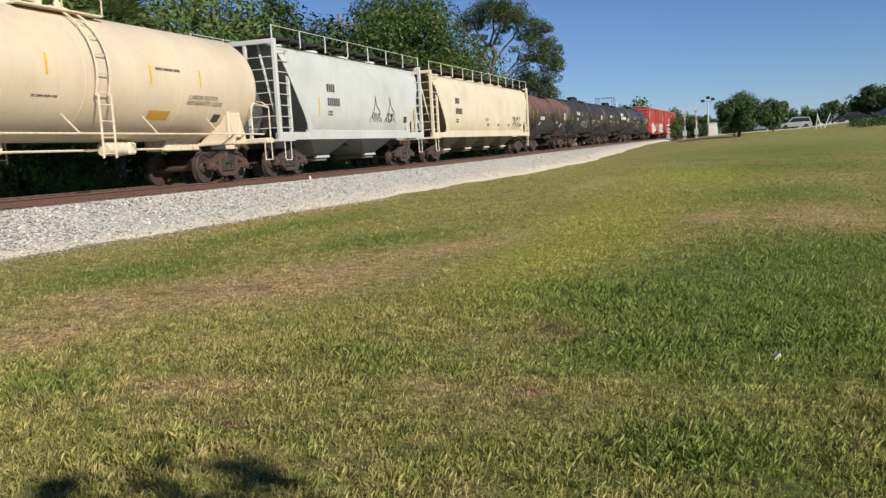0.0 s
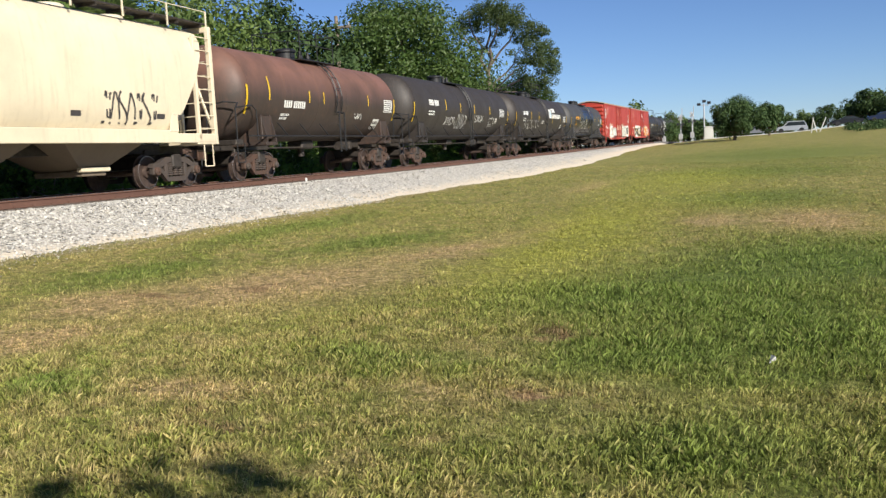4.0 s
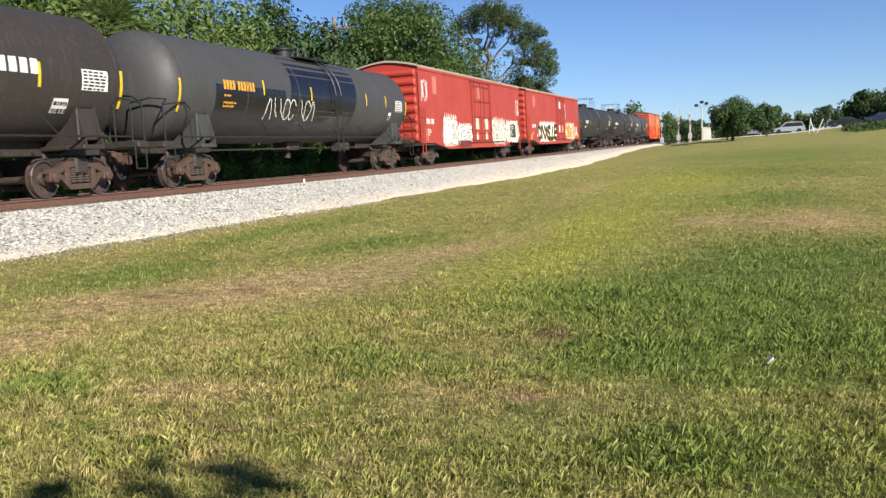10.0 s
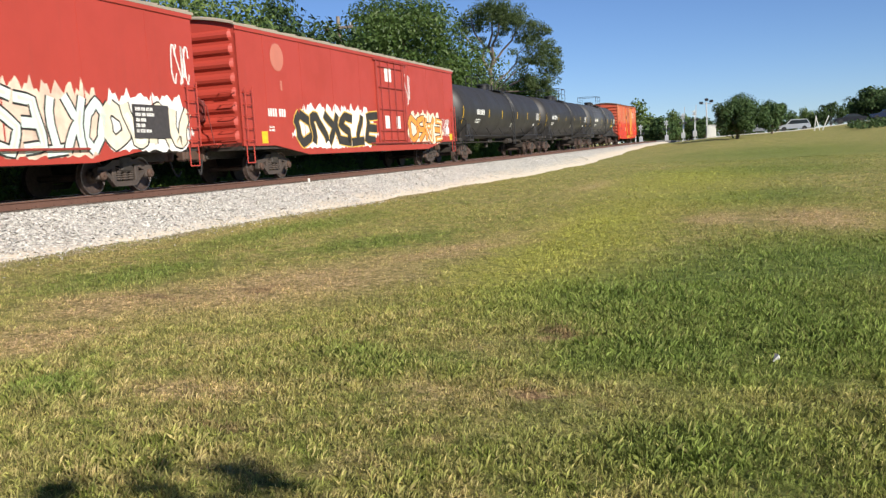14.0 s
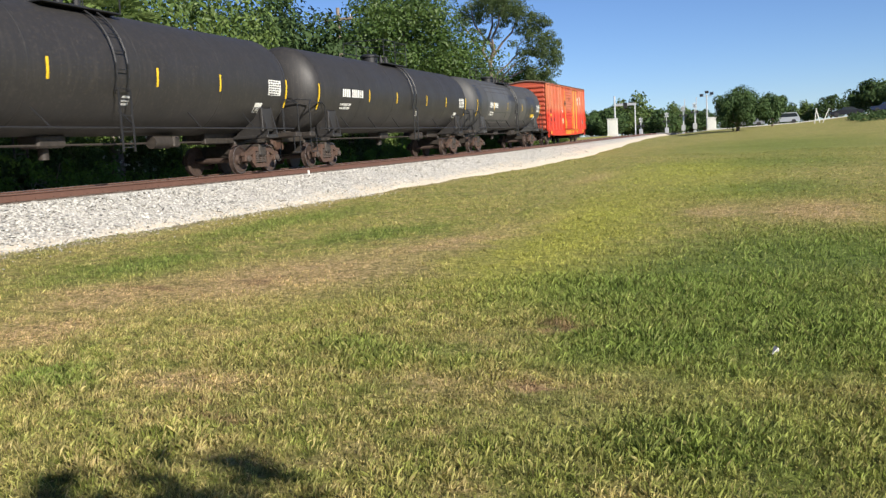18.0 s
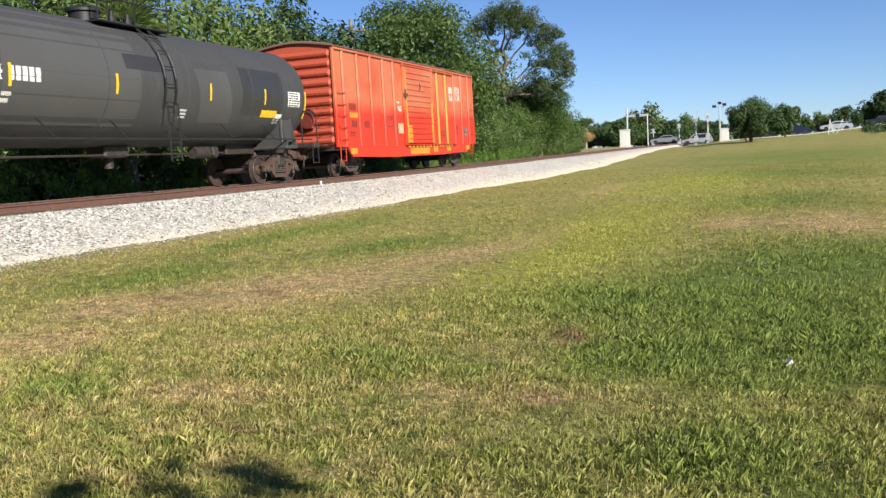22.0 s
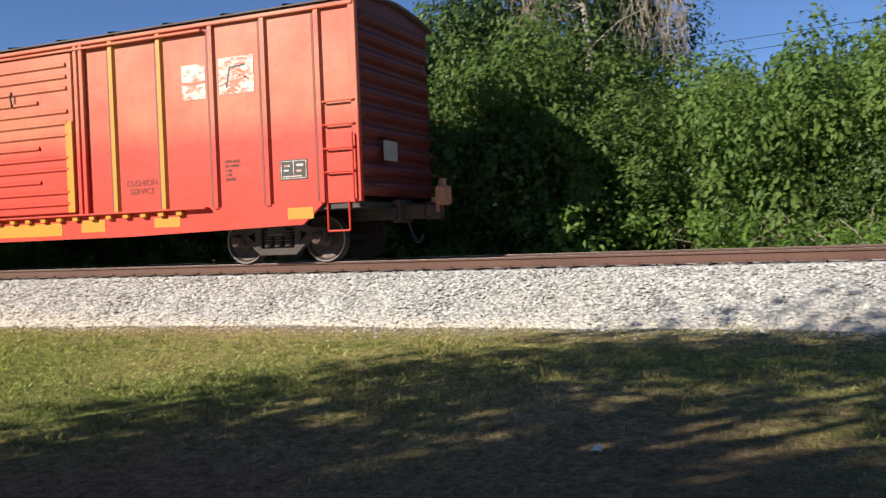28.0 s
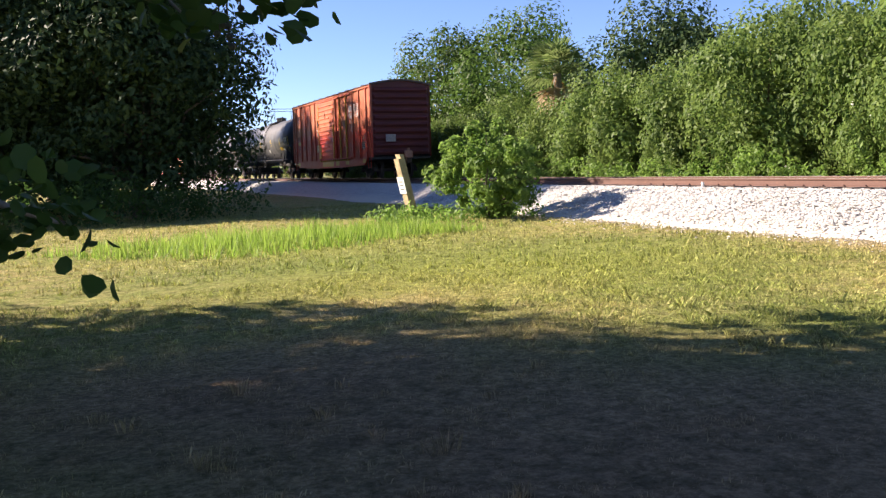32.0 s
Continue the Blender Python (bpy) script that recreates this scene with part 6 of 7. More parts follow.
g.path([(-1.2, h + 0.06, 1.32), (-1.2, h + 0.18, 1.32), (1.2, h + 0.18, 1.32), (1.2, h + 0.06, 1.32)], 0.016, 6)
for i in range(5):
    z = 1.2 + i * 0.36
    g.path([(-1.4, h + 0.05, z), (-1.4, h + 0.15, z), (-0.95, h + 0.15, z), (-0.95, h + 0.05, z)], 0.014, 5)
parts("end_grab_iron", g, C_ORANGE_SHADED, car)
g = Geo()
g.box(-0.2, 0.2, h + 0.72, h + 0.9, 0.95, 1.3, 0.04)
g.cyl((0.0, h + 0.8, 1.3), (0.0, h + 0.8, 1.42), 0.07, 10)
g.box(-0.1, 0.1, h + 0.6, h + 0.75, 0.8, 1.1, 0.03)
part("end_of_train_marker", g, plain("dusty_orange_box", (0.45, 0.2, 0.11), 0.7), car, "dusty orange marker box on the coupler")
# front brake platform of the orange car
g = Geo()
g.lathe_y([(-h - 0.14, 0.27), (-h - 0.17, 0.29), (-h - 0.18, 0.25)], 0.5, 2.0, 18, caps=False)
g.box(0.2, 0.7, -h - 0.14, -h + 0.0, 1.7, 2.4, 0.03)
g.box(-0.3, 1.2, -h - 0.35, -h, 1.1, 1.15, 0.01)
for i in range(5):
    z = 1.2 + i * 0.34
    g.path([(1.0, -h + 0.05, z), (1.0, -h - 0.12, z), (1.42, -h - 0.12, z), (1.42, -h + 0.05, z)], 0.014, 5)
part("brake_wheel", g, C_ORANGE_SHADED, car)

# ---- plants ----
L_HEDGE = leafy("hedge_leaves", (0.075, 0.14, 0.032), (0.165, 0.245, 0.058), (0.24, 0.31, 0.085), 0.5, 0.5, 0.2)
L_DARK = leafy("dark_leaves", (0.028, 0.056, 0.02), (0.066, 0.11, 0.036), (0.085, 0.125, 0.046), 0.6, 0.15, 0.15)
L_TREE = leafy("tree_leaves", (0.036, 0.082, 0.015), (0.085, 0.15, 0.03), (0.12, 0.19, 0.04))
L_PINE = leafy("pine_needles", (0.05, 0.082, 0.028), (0.105, 0.145, 0.05), (0.15, 0.19, 0.07))
L_MIXED = leafy("mixed_hedge_leaves", (0.048, 0.095, 0.022), (0.118, 0.19, 0.044), (0.165, 0.235, 0.06), 0.45, 0.35, 0.35)
L_OLIVE = leafy("olive_leaves", (0.056, 0.1, 0.026), (0.135, 0.195, 0.05), (0.185, 0.24, 0.07), 0.45, 0.35, 0.35)
L_SHADE = leafy("shade_tree_leaves", (0.0338, 0.081, 0.0162), (0.0675, 0.135, 0.027), (0.0945, 0.162, 0.0405))
L_PALM = leafy("palm_leaves", (0.0945, 0.149, 0.0405), (0.189, 0.257, 0.081), (0.27, 0.297, 0.121))
L_STRAW = leafy("dead_palm_leaves", (0.297, 0.203, 0.0945), (0.459, 0.324, 0.162), (0.486, 0.365, 0.203))
L_BRIGHT = leafy("bright_weed_leaves", (0.10, 0.20, 0.035), (0.20, 0.33, 0.06), (0.25, 0.37, 0.08))
L_BUSH = leafy("bush_leaves", (0.09, 0.175, 0.033), (0.2, 0.31, 0.065), (0.26, 0.36, 0.09), 0.5, 0.6, 0.25)
M_TWIG = plain("dry_twigs", (0.32, 0.26, 0.2), 0.9, 0, 0.4, 9)


def leaf_cloud(centres, radii, per, size, r, flat=0.0, droop=0.2, aspect=0.5, jitter=0.38):
    """Leaves round clump centres: arrays of points and triangles."""
    centres, radii = np.asarray(centres, dtype=float), np.asarray(radii, dtype=float)
    n = len(centres) * per
    c, rad = np.repeat(centres, per, 0), np.repeat(radii, per)
    d = r.normal(0, 1, (n, 3))
    d /= np.linalg.norm(d, axis=1)[:, None]
    d[:, 2] *= 1 - flat
    q = c + d * (rad * r.uniform(0.35, 1.05, n) ** 0.6)[:, None]
    nor = d + r.normal(0, jitter, (n, 3)) + np.array([0, 0, 0.3])
    nor /= np.linalg.norm(nor, axis=1)[:, None]
    t = np.cross(nor, r.normal(0, 1, (n, 3)))
    t /= np.linalg.norm(t, axis=1)[:, None]
    t[:, 2] -= droop
    b = np.cross(nor, t)
    s = size * r.uniform(0.6, 1.3, n)
    l, w = (t * s[:, None]), (b * (s * aspect)[:, None])
    fold = nor * (s * 0.12)[:, None]
    co = np.stack([q - l * 0.5, q + w * 0.5 + fold, q + l * 0.5, q - w * 0.5 + fold], 1).reshape(-1, 3)
    k = np.arange(n)[:, None] * 4
    tris = np.concatenate([k + np.array([[0, 1, 2]]), k + np.array([[0, 2, 3]])])
    return co, tris


def limb(g, p0, p1, r0, r1, rnd, n=4, wob=0.12):
    p0, p1 = Vector(p0), Vector(p1)
    pts = [p0.lerp(p1, i / n) + Vector((rnd.uniform(-1, 1), rnd.uniform(-1, 1), rnd.uniform(-0.5, 0.5))) * (wob * (p1 - p0).length * (0 if i in (0, n) else 0.5)) for i in range(n + 1)]
    for i in range(n):
        ra, rb = r0 + (r1 - r0) * i / n, r0 + (r1 - r0) * (i + 1) / n
        g.cyl(pts[i], pts[i + 1], ra, 7, rb, caps=False)
    return pts


def tree(name, label, category, x, y, height, rad, clumps, per, size, leaf, bark, seed, low=0.35, trunk=0.18, flat=0.0, lean=(0, 0), group="", shape=1.0, z=None, aspect=0.5, clump=(0.22, 0.4)):
    """A trunk with limbs to its leaf clumps. low: where the crown begins, as a share of the height."""
    rnd, r = random.Random(seed), np.random.default_rng(seed)
    z0 = float(ground_z(x, y)) if z is None else z
    ob = thing(name, label, category, group, pose(x, y, z0))
    cz = height * (low + 1) / 2
    rz = height * (1 - low) / 2
    cen = []
    while len(cen) < clumps:
        p = np.array([rnd.uniform(-1, 1), rnd.uniform(-1, 1), rnd.uniform(-1, 1)])
        d = np.linalg.norm(p)
        if not 0.45 < d < 1.0 and not (d <= 0.45 and rnd.random() < 0.3):
            continue
        w = 1.0 if p[2] < 0 else (1 - p[2] * 0.35 * shape)
        cen.append((p[0] * rad * w + lean[0] * p[2], p[1] * rad * w + lean[1] * p[2], cz + p[2] * rz * 0.95))
    cr = [rad * rnd.uniform(*clump) for _ in cen]
    g = Geo()
    fork = height * max(0.12, low * 0.8)
    limb(g, (0, 0, -0.3), (lean[0] * 0.2, lean[1] * 0.2, fork), trunk * 1.25, trunk * 0.8, rnd, 3, 0.06)
    top = Vector((lean[0] * 0.2, lean[1] * 0.2, fork))
    limb(g, top, (lean[0] * 0.5, lean[1] * 0.5, height * 0.85), trunk * 0.75, trunk * 0.15, rnd, 4, 0.12)
    for c in rnd.sample(cen, 14 if rad > 2.5 else 5):
        limb(g, top + Vector((0, 0, rnd.uniform(-0.1, 0.5) * (c[2] - fork))), c, trunk * 0.4, trunk * 0.08, rnd, 4, 0.2)
    part("trunk", g, bark, ob, smooth=60)
    co, tris = leaf_cloud(cen, cr, per, size, r, flat, aspect=aspect)
    co[:, 2] = np.maximum(co[:, 2], 0.02)
    part("crown", array_mesh("crown", co, tris, leaf), None, ob)
    return ob


def shrub_kind(seed, rad, height, clumps, per, size, leaf):
    """A shrub at the origin, leafy to the ground."""
    return tree("shrub", "dense green shrub beside the railway", "shrub", 0, 0, height, rad, clumps, per, size, leaf, M_BARK, seed, low=0.0, trunk=0.07, group="hedge beside the track", shape=0.7, z=0.0, clump=(0.24, 0.4), aspect=0.6)


# hedge behind the track: a few kinds of shrub, each copied along it
KINDS = [shrub_kind(101, 2.1, 4.3, 50, 340, 0.125, L_HEDGE), shrub_kind(102, 2.3, 4.9, 52, 340, 0.13, L_MIXED), shrub_kind(103, 1.9, 3.7, 44, 340, 0.12, L_HEDGE), shrub_kind(104, 2.4, 5.3, 52, 340, 0.135, L_OLIVE)]
rnd = random.Random(12)
first = set()
SKYLINE = ([-64, -48, -36, -28, -22, -16, -12, -8, -4.6, 0, 4, 9, 16, 24, 32, 45, 60, 75, 84, 96, 106], [3.8, 4.2, 4.2, 4.8, 5.4, 6.0, 6.4, 6.2, 4.6, 5.4, 5.6, 5.4, 5.4, 5.2, 4.8, 5.0, 5.2, 5.6, 6.6, 6.6, 5.6])
y = -64.0
while y < 105:
    for row, (x, drop) in enumerate(((-20.3, 0.85), (-23.4, 1.1), (-19.5, 0.5), (-26.5, 0.95))):
        k = rnd.choice((0, 2, 0, 2, 1) if y < 5 else (1, 3))
        want = float(np.interp(y, *SKYLINE)) * drop * rnd.uniform(0.88, 1.1) + 0.7
        s = want / (4.3, 4.9, 3.7, 5.3)[k]
        px, py = x - (0.9 if y > 8 else 0.0) + rnd.uniform(-0.4, 0.4), y + rnd.uniform(-0.5, 0.5) + row * 1.3
        wide = max(0.85, min(1.15, s)) if row != 2 else 0.62
        m = pose(px, py, float(ground_z(px, py)) - 0.1, 0, 0, rnd.uniform(0, 360)) @ Matrix.Diagonal((wide, wide, s, 1))
        if k not in first:
            first.add(k)
            KINDS[k].matrix_basis = m
        else:
            ob = copy_thing(KINDS[k], pose(0, 0, 0))
            ob.matrix_basis = m
    y += 3.0 if y < 30 else 3.6

# a few more where the hedge is thickest
for k, px, py, turn, s in ((0, -19.9, -6.0, 10, 1.05), (2, -19.7, -8.2, 80, 1.35), (0, -19.8, -4.2, 200, 0.95), (0, -21.7, 0.6, 40, 1.0), (2, -21.9, -1.3, 130, 1.1), (0, -21.6, 2.6, 250, 0.95), (2, -21.8, 4.6, 310, 1.05)):
    ob = copy_thing(KINDS[k], pose(0, 0, 0))
    ob.matrix_basis = pose(px, py, float(ground_z(px, py)) - 0.1, 0, 0, turn) @ Matrix.Diagonal((1.0, 1.0, s, 1))

# weeds at the foot of the hedge
r = np.random.default_rng(5)
n = 900
wy = r.uniform(-50, 70, n)
wx = r.uniform(-18.6, -16.7, n)
cen = np.stack([wx + bend(wy), wy, -0.4 + r.uniform(0, 1.0, n) ** 1.5 + rise(wy)], -1)
tagged(new("weeds", array_mesh("weeds", *leaf_cloud(cen, r.uniform(0.18, 0.42, n), 55, 0.13, r), L_BRIGHT)), label="leafy weeds along the far side of the track", category="weeds", kind="stuff")
cen = np.stack([r.uniform(-18.4, -18.0, 60), r.normal(0, 1, 60), r.uniform(0.1, 1.8, 60)], -1)
cen[:26, 1] = 23.5 + cen[:26, 1] * 0.9
cen[26:, 1] = 34.0 + cen[26:, 1] * 1.1
cen[50:, 1] = r.uniform(-22, -4, 10)
tagged(new("blossoms", array_mesh("blossoms", *leaf_cloud(cen, np.full(60, 0.06), 7, 0.07, r), plain("white_petals", (0.75, 0.75, 0.62), 0.7))), label="small white blossoms on the hedge", category="flowers", kind="stuff")
# bare twigs in the hedge
rnd = random.Random(77)
g = Geo()
for k in range(80):
    yy = rnd.choice((-0.6, -1.2, -2.2, 0.4, -8.0, 1.5, 20.0)) + rnd.gauss(0, 0.6)
    p = Vector((-18.4, yy, -0.5 + rnd.uniform(0, 0.5)))
    limb(g, p, p + Vector((rnd.uniform(-0.3, 0.4), rnd.uniform(-0.9, 0.9), rnd.uniform(0.1, 1.1))), 0.012, 0.004, rnd, 4, 0.4)
tagged(new("twigs", g.mesh("twigs", M_TWIG)), label="bare dry twigs at the foot of the hedge", category="twigs", kind="stuff")

# trees behind the hedge
tree("tree", "broad leafy green tree behind the hedge", "tree", -23.0, 62.0, 12.8, 6.8, 260, 230, 0.26, L_MIXED, M_BARK, 201, low=0.1, trunk=0.25, clump=(0.12, 0.24), shape=1.2)
tree("tree", "dark rounded tree behind the hedge", "tree", -25.0, 46.5, 10.4, 4.8, 90, 170, 0.32, L_DARK, M_BARK, 202, low=0.15, trunk=0.2)
tree("tree", "leafy green tree over the hedge", "tree", -24.0, 36.5, 9.4, 5.0, 70, 190, 0.28, L_OLIVE, M_BARK, 203, low=0.1, trunk=0.2)
tree("tree", "leafy green tree over the hedge", "tree", -24.0, 28.0, 9.6, 5.0, 70, 190, 0.28, L_OLIVE, M_BARK, 204, low=0.1, trunk=0.2)
tree("tree", "tall leafy tree close behind the hedge", "tree", -23.0, 18.5, 10.0, 4.6, 70, 190, 0.26, L_TREE, M_BARK, 205, low=0.1, trunk=0.22)
tree("tree", "leafy tree behind the hedge", "tree", -24.5, 10.0, 7.0, 3.0, 36, 170, 0.26, L_TREE, M_BARK, 206, low=0.1, trunk=0.18)
tree("tree", "leafy tree behind the hedge", "tree", -24.0, 71.0, 8.5, 3.8, 40, 300, 0.26, L_TREE, M_BARK, 207, low=0.1, trunk=0.2)
tree("tree", "leafy tree behind the hedge", "tree", -23.5, 84.0, 7.6, 3.4, 36, 280, 0.26, L_DARK, M_BARK, 208, low=0.1, trunk=0.2)
tree("tree", "dark tree behind the hedge", "tree", -26.0, -6.9, 10.2, 3.9, 80, 420, 0.16, L_DARK, M_PALE_BARK, 209, low=0.2, trunk=0.22)
tree("tree", "pointed leafy tree in the hedge", "tree", -20.6, -10.4, 6.4, 1.9, 36, 300, 0.16, L_HEDGE, M_BARK, 210, low=0.05, trunk=0.14, shape=1.8)
tree("tree", "leafy tree rising from the hedge", "tree", -21.6, -13.6, 6.6, 2.4, 38, 300, 0.18, L_HEDGE, M_BARK, 211, low=0.05, trunk=0.14, shape=1.5)
tree("tree", "dark feathery tree behind the hedge", "tree", -35.0, -28.0, 8.3, 2.4, 30, 300, 0.22, L_DARK, M_BARK, 212, low=0.1, trunk=0.18, shape=1.8, aspect=0.2)
tree("tree", "dark rounded tree behind the hedge", "tree", -24.5, -33.0, 7.7, 4.3, 70, 320, 0.22, L_DARK, M_BARK, 213, low=0.2, trunk=0.2)
tree("tree", "leafy tree beyond the track", "tree", -24.0, -45.0, 9.2, 4.6, 60, 300, 0.24, L_TREE, M_BARK, 214, low=0.15, trunk=0.2)
tree("tree", "leafy tree beyond the track", "tree", -24.0, -55.0, 10.2, 5.0, 60, 300, 0.26, L_TREE, M_BARK, 215, low=0.15, trunk=0.2)
# bare pale trunk and dead branches in front of the dark tree
rnd = random.Random(9)
dead = thing("dead_tree", "bare grey trunk with dead hanging branches", "tree", "", pose(-23.6, -5.2, -0.7))
g = Geo()
p = limb(g, (0, 0, 0), (0.3, -0.5, 8.6), 0.16, 0.07, rnd, 6, 0.08)
for k in range(18):
    a = rnd.choice(p[3:])
    limb(g, a, a + Vector((rnd.uniform(-0.9, 0.9), rnd.uniform(-1.6, 1.6), rnd.uniform(-0.6, 0.9))), 0.035, 0.006, rnd, 3, 0.25)
part("trunk", g, M_PALE_BARK, dead, smooth=60)
g = Geo()
for k in range(240):
    a = Vector((rnd.uniform(-0.5, 0.5), rnd.choice((-2.2, -1.5, 0.9, 1.7)) + rnd.gauss(0, 0.3), rnd.uniform(6.0, 8.6)))
    limb(g, a, a + Vector((rnd.uniform(-0.2, 0.2), rnd.uniform(-0.35, 0.35), -rnd.uniform(0.6, 1.9))), 0.009, 0.003, rnd, 3, 0.2)
part("dead_branches", g, M_TWIG, dead, "curtain of dry hanging twigs", smooth=60)

# pine with a flat-topped open crown
rnd, r = random.Random(31), np.random.default_rng(31)
px, py = -21.6, 82.0
pine = thing("pine_tree", "tall open-crowned pine with pale forked trunk", "tree", "", pose(px, py, float(ground_z(px, py))))
FORK = 8.2
g = Geo()
p = limb(g, (0, 0, -0.3), (-0.2, 0.2, FORK), 0.24, 0.18, rnd, 4, 0.03)
cen = []
for k in range(16):
    cen.append((rnd.uniform(-1.6, 2.6), rnd.gauss(0, 1.0), FORK + rnd.uniform(2.2, 4.6), rnd.uniform(0.35, 0.6)))
# main limbs, with foliage in a dome over them and a hanging lobe on one side
for dx, dz, rr in ((-2.6, 4.6, 0.14), (-1.4, 5.6, 0.15), (0.4, 5.9, 0.17), (1.8, 5.4, 0.15), (3.4, 4.2, 0.13)):
    q = limb(g, p[-1], Vector((-0.2 + dx, rnd.uniform(-1.5, 1.5), FORK + dz)), rr, 0.05, rnd, 5, 0.14)
    for t in q[2:4]:
        if rnd.random() < 0.6:
            cen.append((t.x + rnd.gauss(0, 0.5), t.y + rnd.gauss(0, 0.6), t.z + rnd.gauss(0.3, 0.3), rnd.uniform(0.4, 0.65)))
for k in range(74):
    u = rnd.uniform(-1, 1)
    cen.append((0.3 + 3.3 * u, rnd.gauss(0, 1.3), FORK + 5.6 - 1.7 * u * u + rnd.gauss(-0.15, 0.5), rnd.uniform(0.55, 0.95)))
for dx, dz in ((3.6, 2.4), (4.6, 1.2), (5.2, -0.4), (4.4, -1.8), (3.4, -0.6)):
    limb(g, p[3], Vector((dx, rnd.uniform(-1, 1), FORK + dz)), 0.11, 0.03, rnd, 5, 0.15)
for k in range(96):
    a, d = rnd.uniform(0, 6.28), math.sqrt(rnd.random())
    cen.append((4.35 + 1.75 * d * math.cos(a) + 0.2, rnd.gauss(0, 1.1), FORK + 0.7 + 3.3 * d * math.sin(a), rnd.uniform(0.45, 0.85)))
part("trunk", g, plain("pine_bark", (0.19, 0.15, 0.12), 0.9, 0, 0.35, 6, 0.5), pine, smooth=60)
co, tris = leaf_cloud([c[:3] for c in cen], [c[3] for c in cen], 110, 0.24, r, 0.25, 0.0, 0.35)
part("crown", array_mesh("crown", co, tris, L_PINE), None, pine)
tree("tree", "small leafy tree below the pine", "tree", -19.4, 86.5, 8.0, 3.2, 60, 260, 0.2, L_TREE, M_BARK, 216, low=0.1, trunk=0.14)


def palm(label, x, y, height, seed, fronds=30, skirt=14, size=1.5):
    rnd = random.Random(seed)
    ob = thing("palm_tree", label, "palm tree", "", pose(x, y, float(ground_z(x, y))))
    g = Geo()
    limb(g, (0, 0, -0.2), (0.1, 0.15, height - 1.0), 0.24, 0.19, rnd, 5, 0.03)
    part("trunk", g, M_PALE_BARK, ob, smooth=60)
    for kind, count, leaf in (("crown", fronds, L_PALM), ("dead_fronds", skirt, L_STRAW)):
        g = Geo()
        for i in range(count):
            az = 2 * math.pi * i / count * 2.618 + rnd.uniform(-0.2, 0.2)
            el = rnd.uniform(-0.35, 1.3) if kind == "crown" else rnd.uniform(-1.35, -0.75)
            d = Vector((math.cos(az) * math.cos(el), math.sin(az) * math.cos(el), math.sin(el)))
            side = d.cross(Vector((0, 0, 1))).normalized()
            up = side.cross(d)
            base = Vector((0.1, 0.15, height - 0.9))
            hub = base + d * size * rnd.uniform(0.4, 0.6)
            g.path([base, hub], 0.018, 4)
            for j in range(15):
                a = (j - 7) / 7 * 1.35
                tip = hub + (d * math.cos(a) + side * math.sin(a)) * size * 0.62 * rnd.uniform(0.85, 1.1) - Vector((0, 0, 0.18 * size * rnd.uniform(0.3, 1.2)))
                w = (side * math.cos(a) - d * math.sin(a)) * 0.045
                mid = hub.lerp(tip, 0.55) + up * 0.05
                g.f.append(g.ring([hub, mid - w, tip, mid + w]))
        part(kind, g, leaf, ob, "hanging straw-coloured dead fronds" if kind != "crown" else "", smooth=0)
    return ob


palm("shaggy fan palm with dead fronds beside the hedge", -19.6, 25.0, 6.6, 41, 34, 34, 1.7)
palm("fan palm above the hedge", -21.0, -36.5, 6.3, 42, 40, 5, 1.7)
palm("shaggy palm with dead fronds by the crossing", -22.2, 128.0, 3.9, 44, 30, 34, 1.7)
palm("fan palm half hidden in the trees", -24.5, 31.0, 8.4, 43, 30, 10, 1.8)

# shade trees whose crowns hang over the lawn
sx, sy = 3.0, -8.5
shade = tree("shade_tree", "large spreading shade tree with round glossy leaves", "tree", sx, sy, 10.0, 3.7, 84, 120, 0.2, L_SHADE, M_PALE_BARK, 61, low=0.36, trunk=0.32, shape=0.5, aspect=0.75)
# These stand behind the camera, unseen, and are placed for their shadows.
tree("shade_tree", "smaller shade tree with glossy leaves", "tree", 4.38, -4.92, 6.4, 3.0, 70, 210, 0.29, L_SHADE, M_PALE_BARK, 63, low=0.3, trunk=0.2, shape=0.5, aspect=0.75)
tree("shade_tree", "slender shade tree placed out of view for its shadow", "tree", 3.02, -3.05, 6.2, 1.0, 22, 120, 0.2, L_SHADE, M_PALE_BARK, 60, low=0.62, trunk=0.1, shape=0.4, aspect=0.75)
for x, y, hh, rr, sd in ((7.5, -11.0, 8.5, 3.2, 64), (10.5, -14.3, 10.0, 4.2, 65), (12.5, -9.8, 9.0, 4.0, 66)):
    tree("shade_tree", "spreading tree placed out of view to shade the lawn", "tree", x, y, hh, rr, 60, 150, 0.25, L_SHADE, M_PALE_BARK, sd, low=0.12, trunk=0.24, shape=0.5, aspect=0.75)


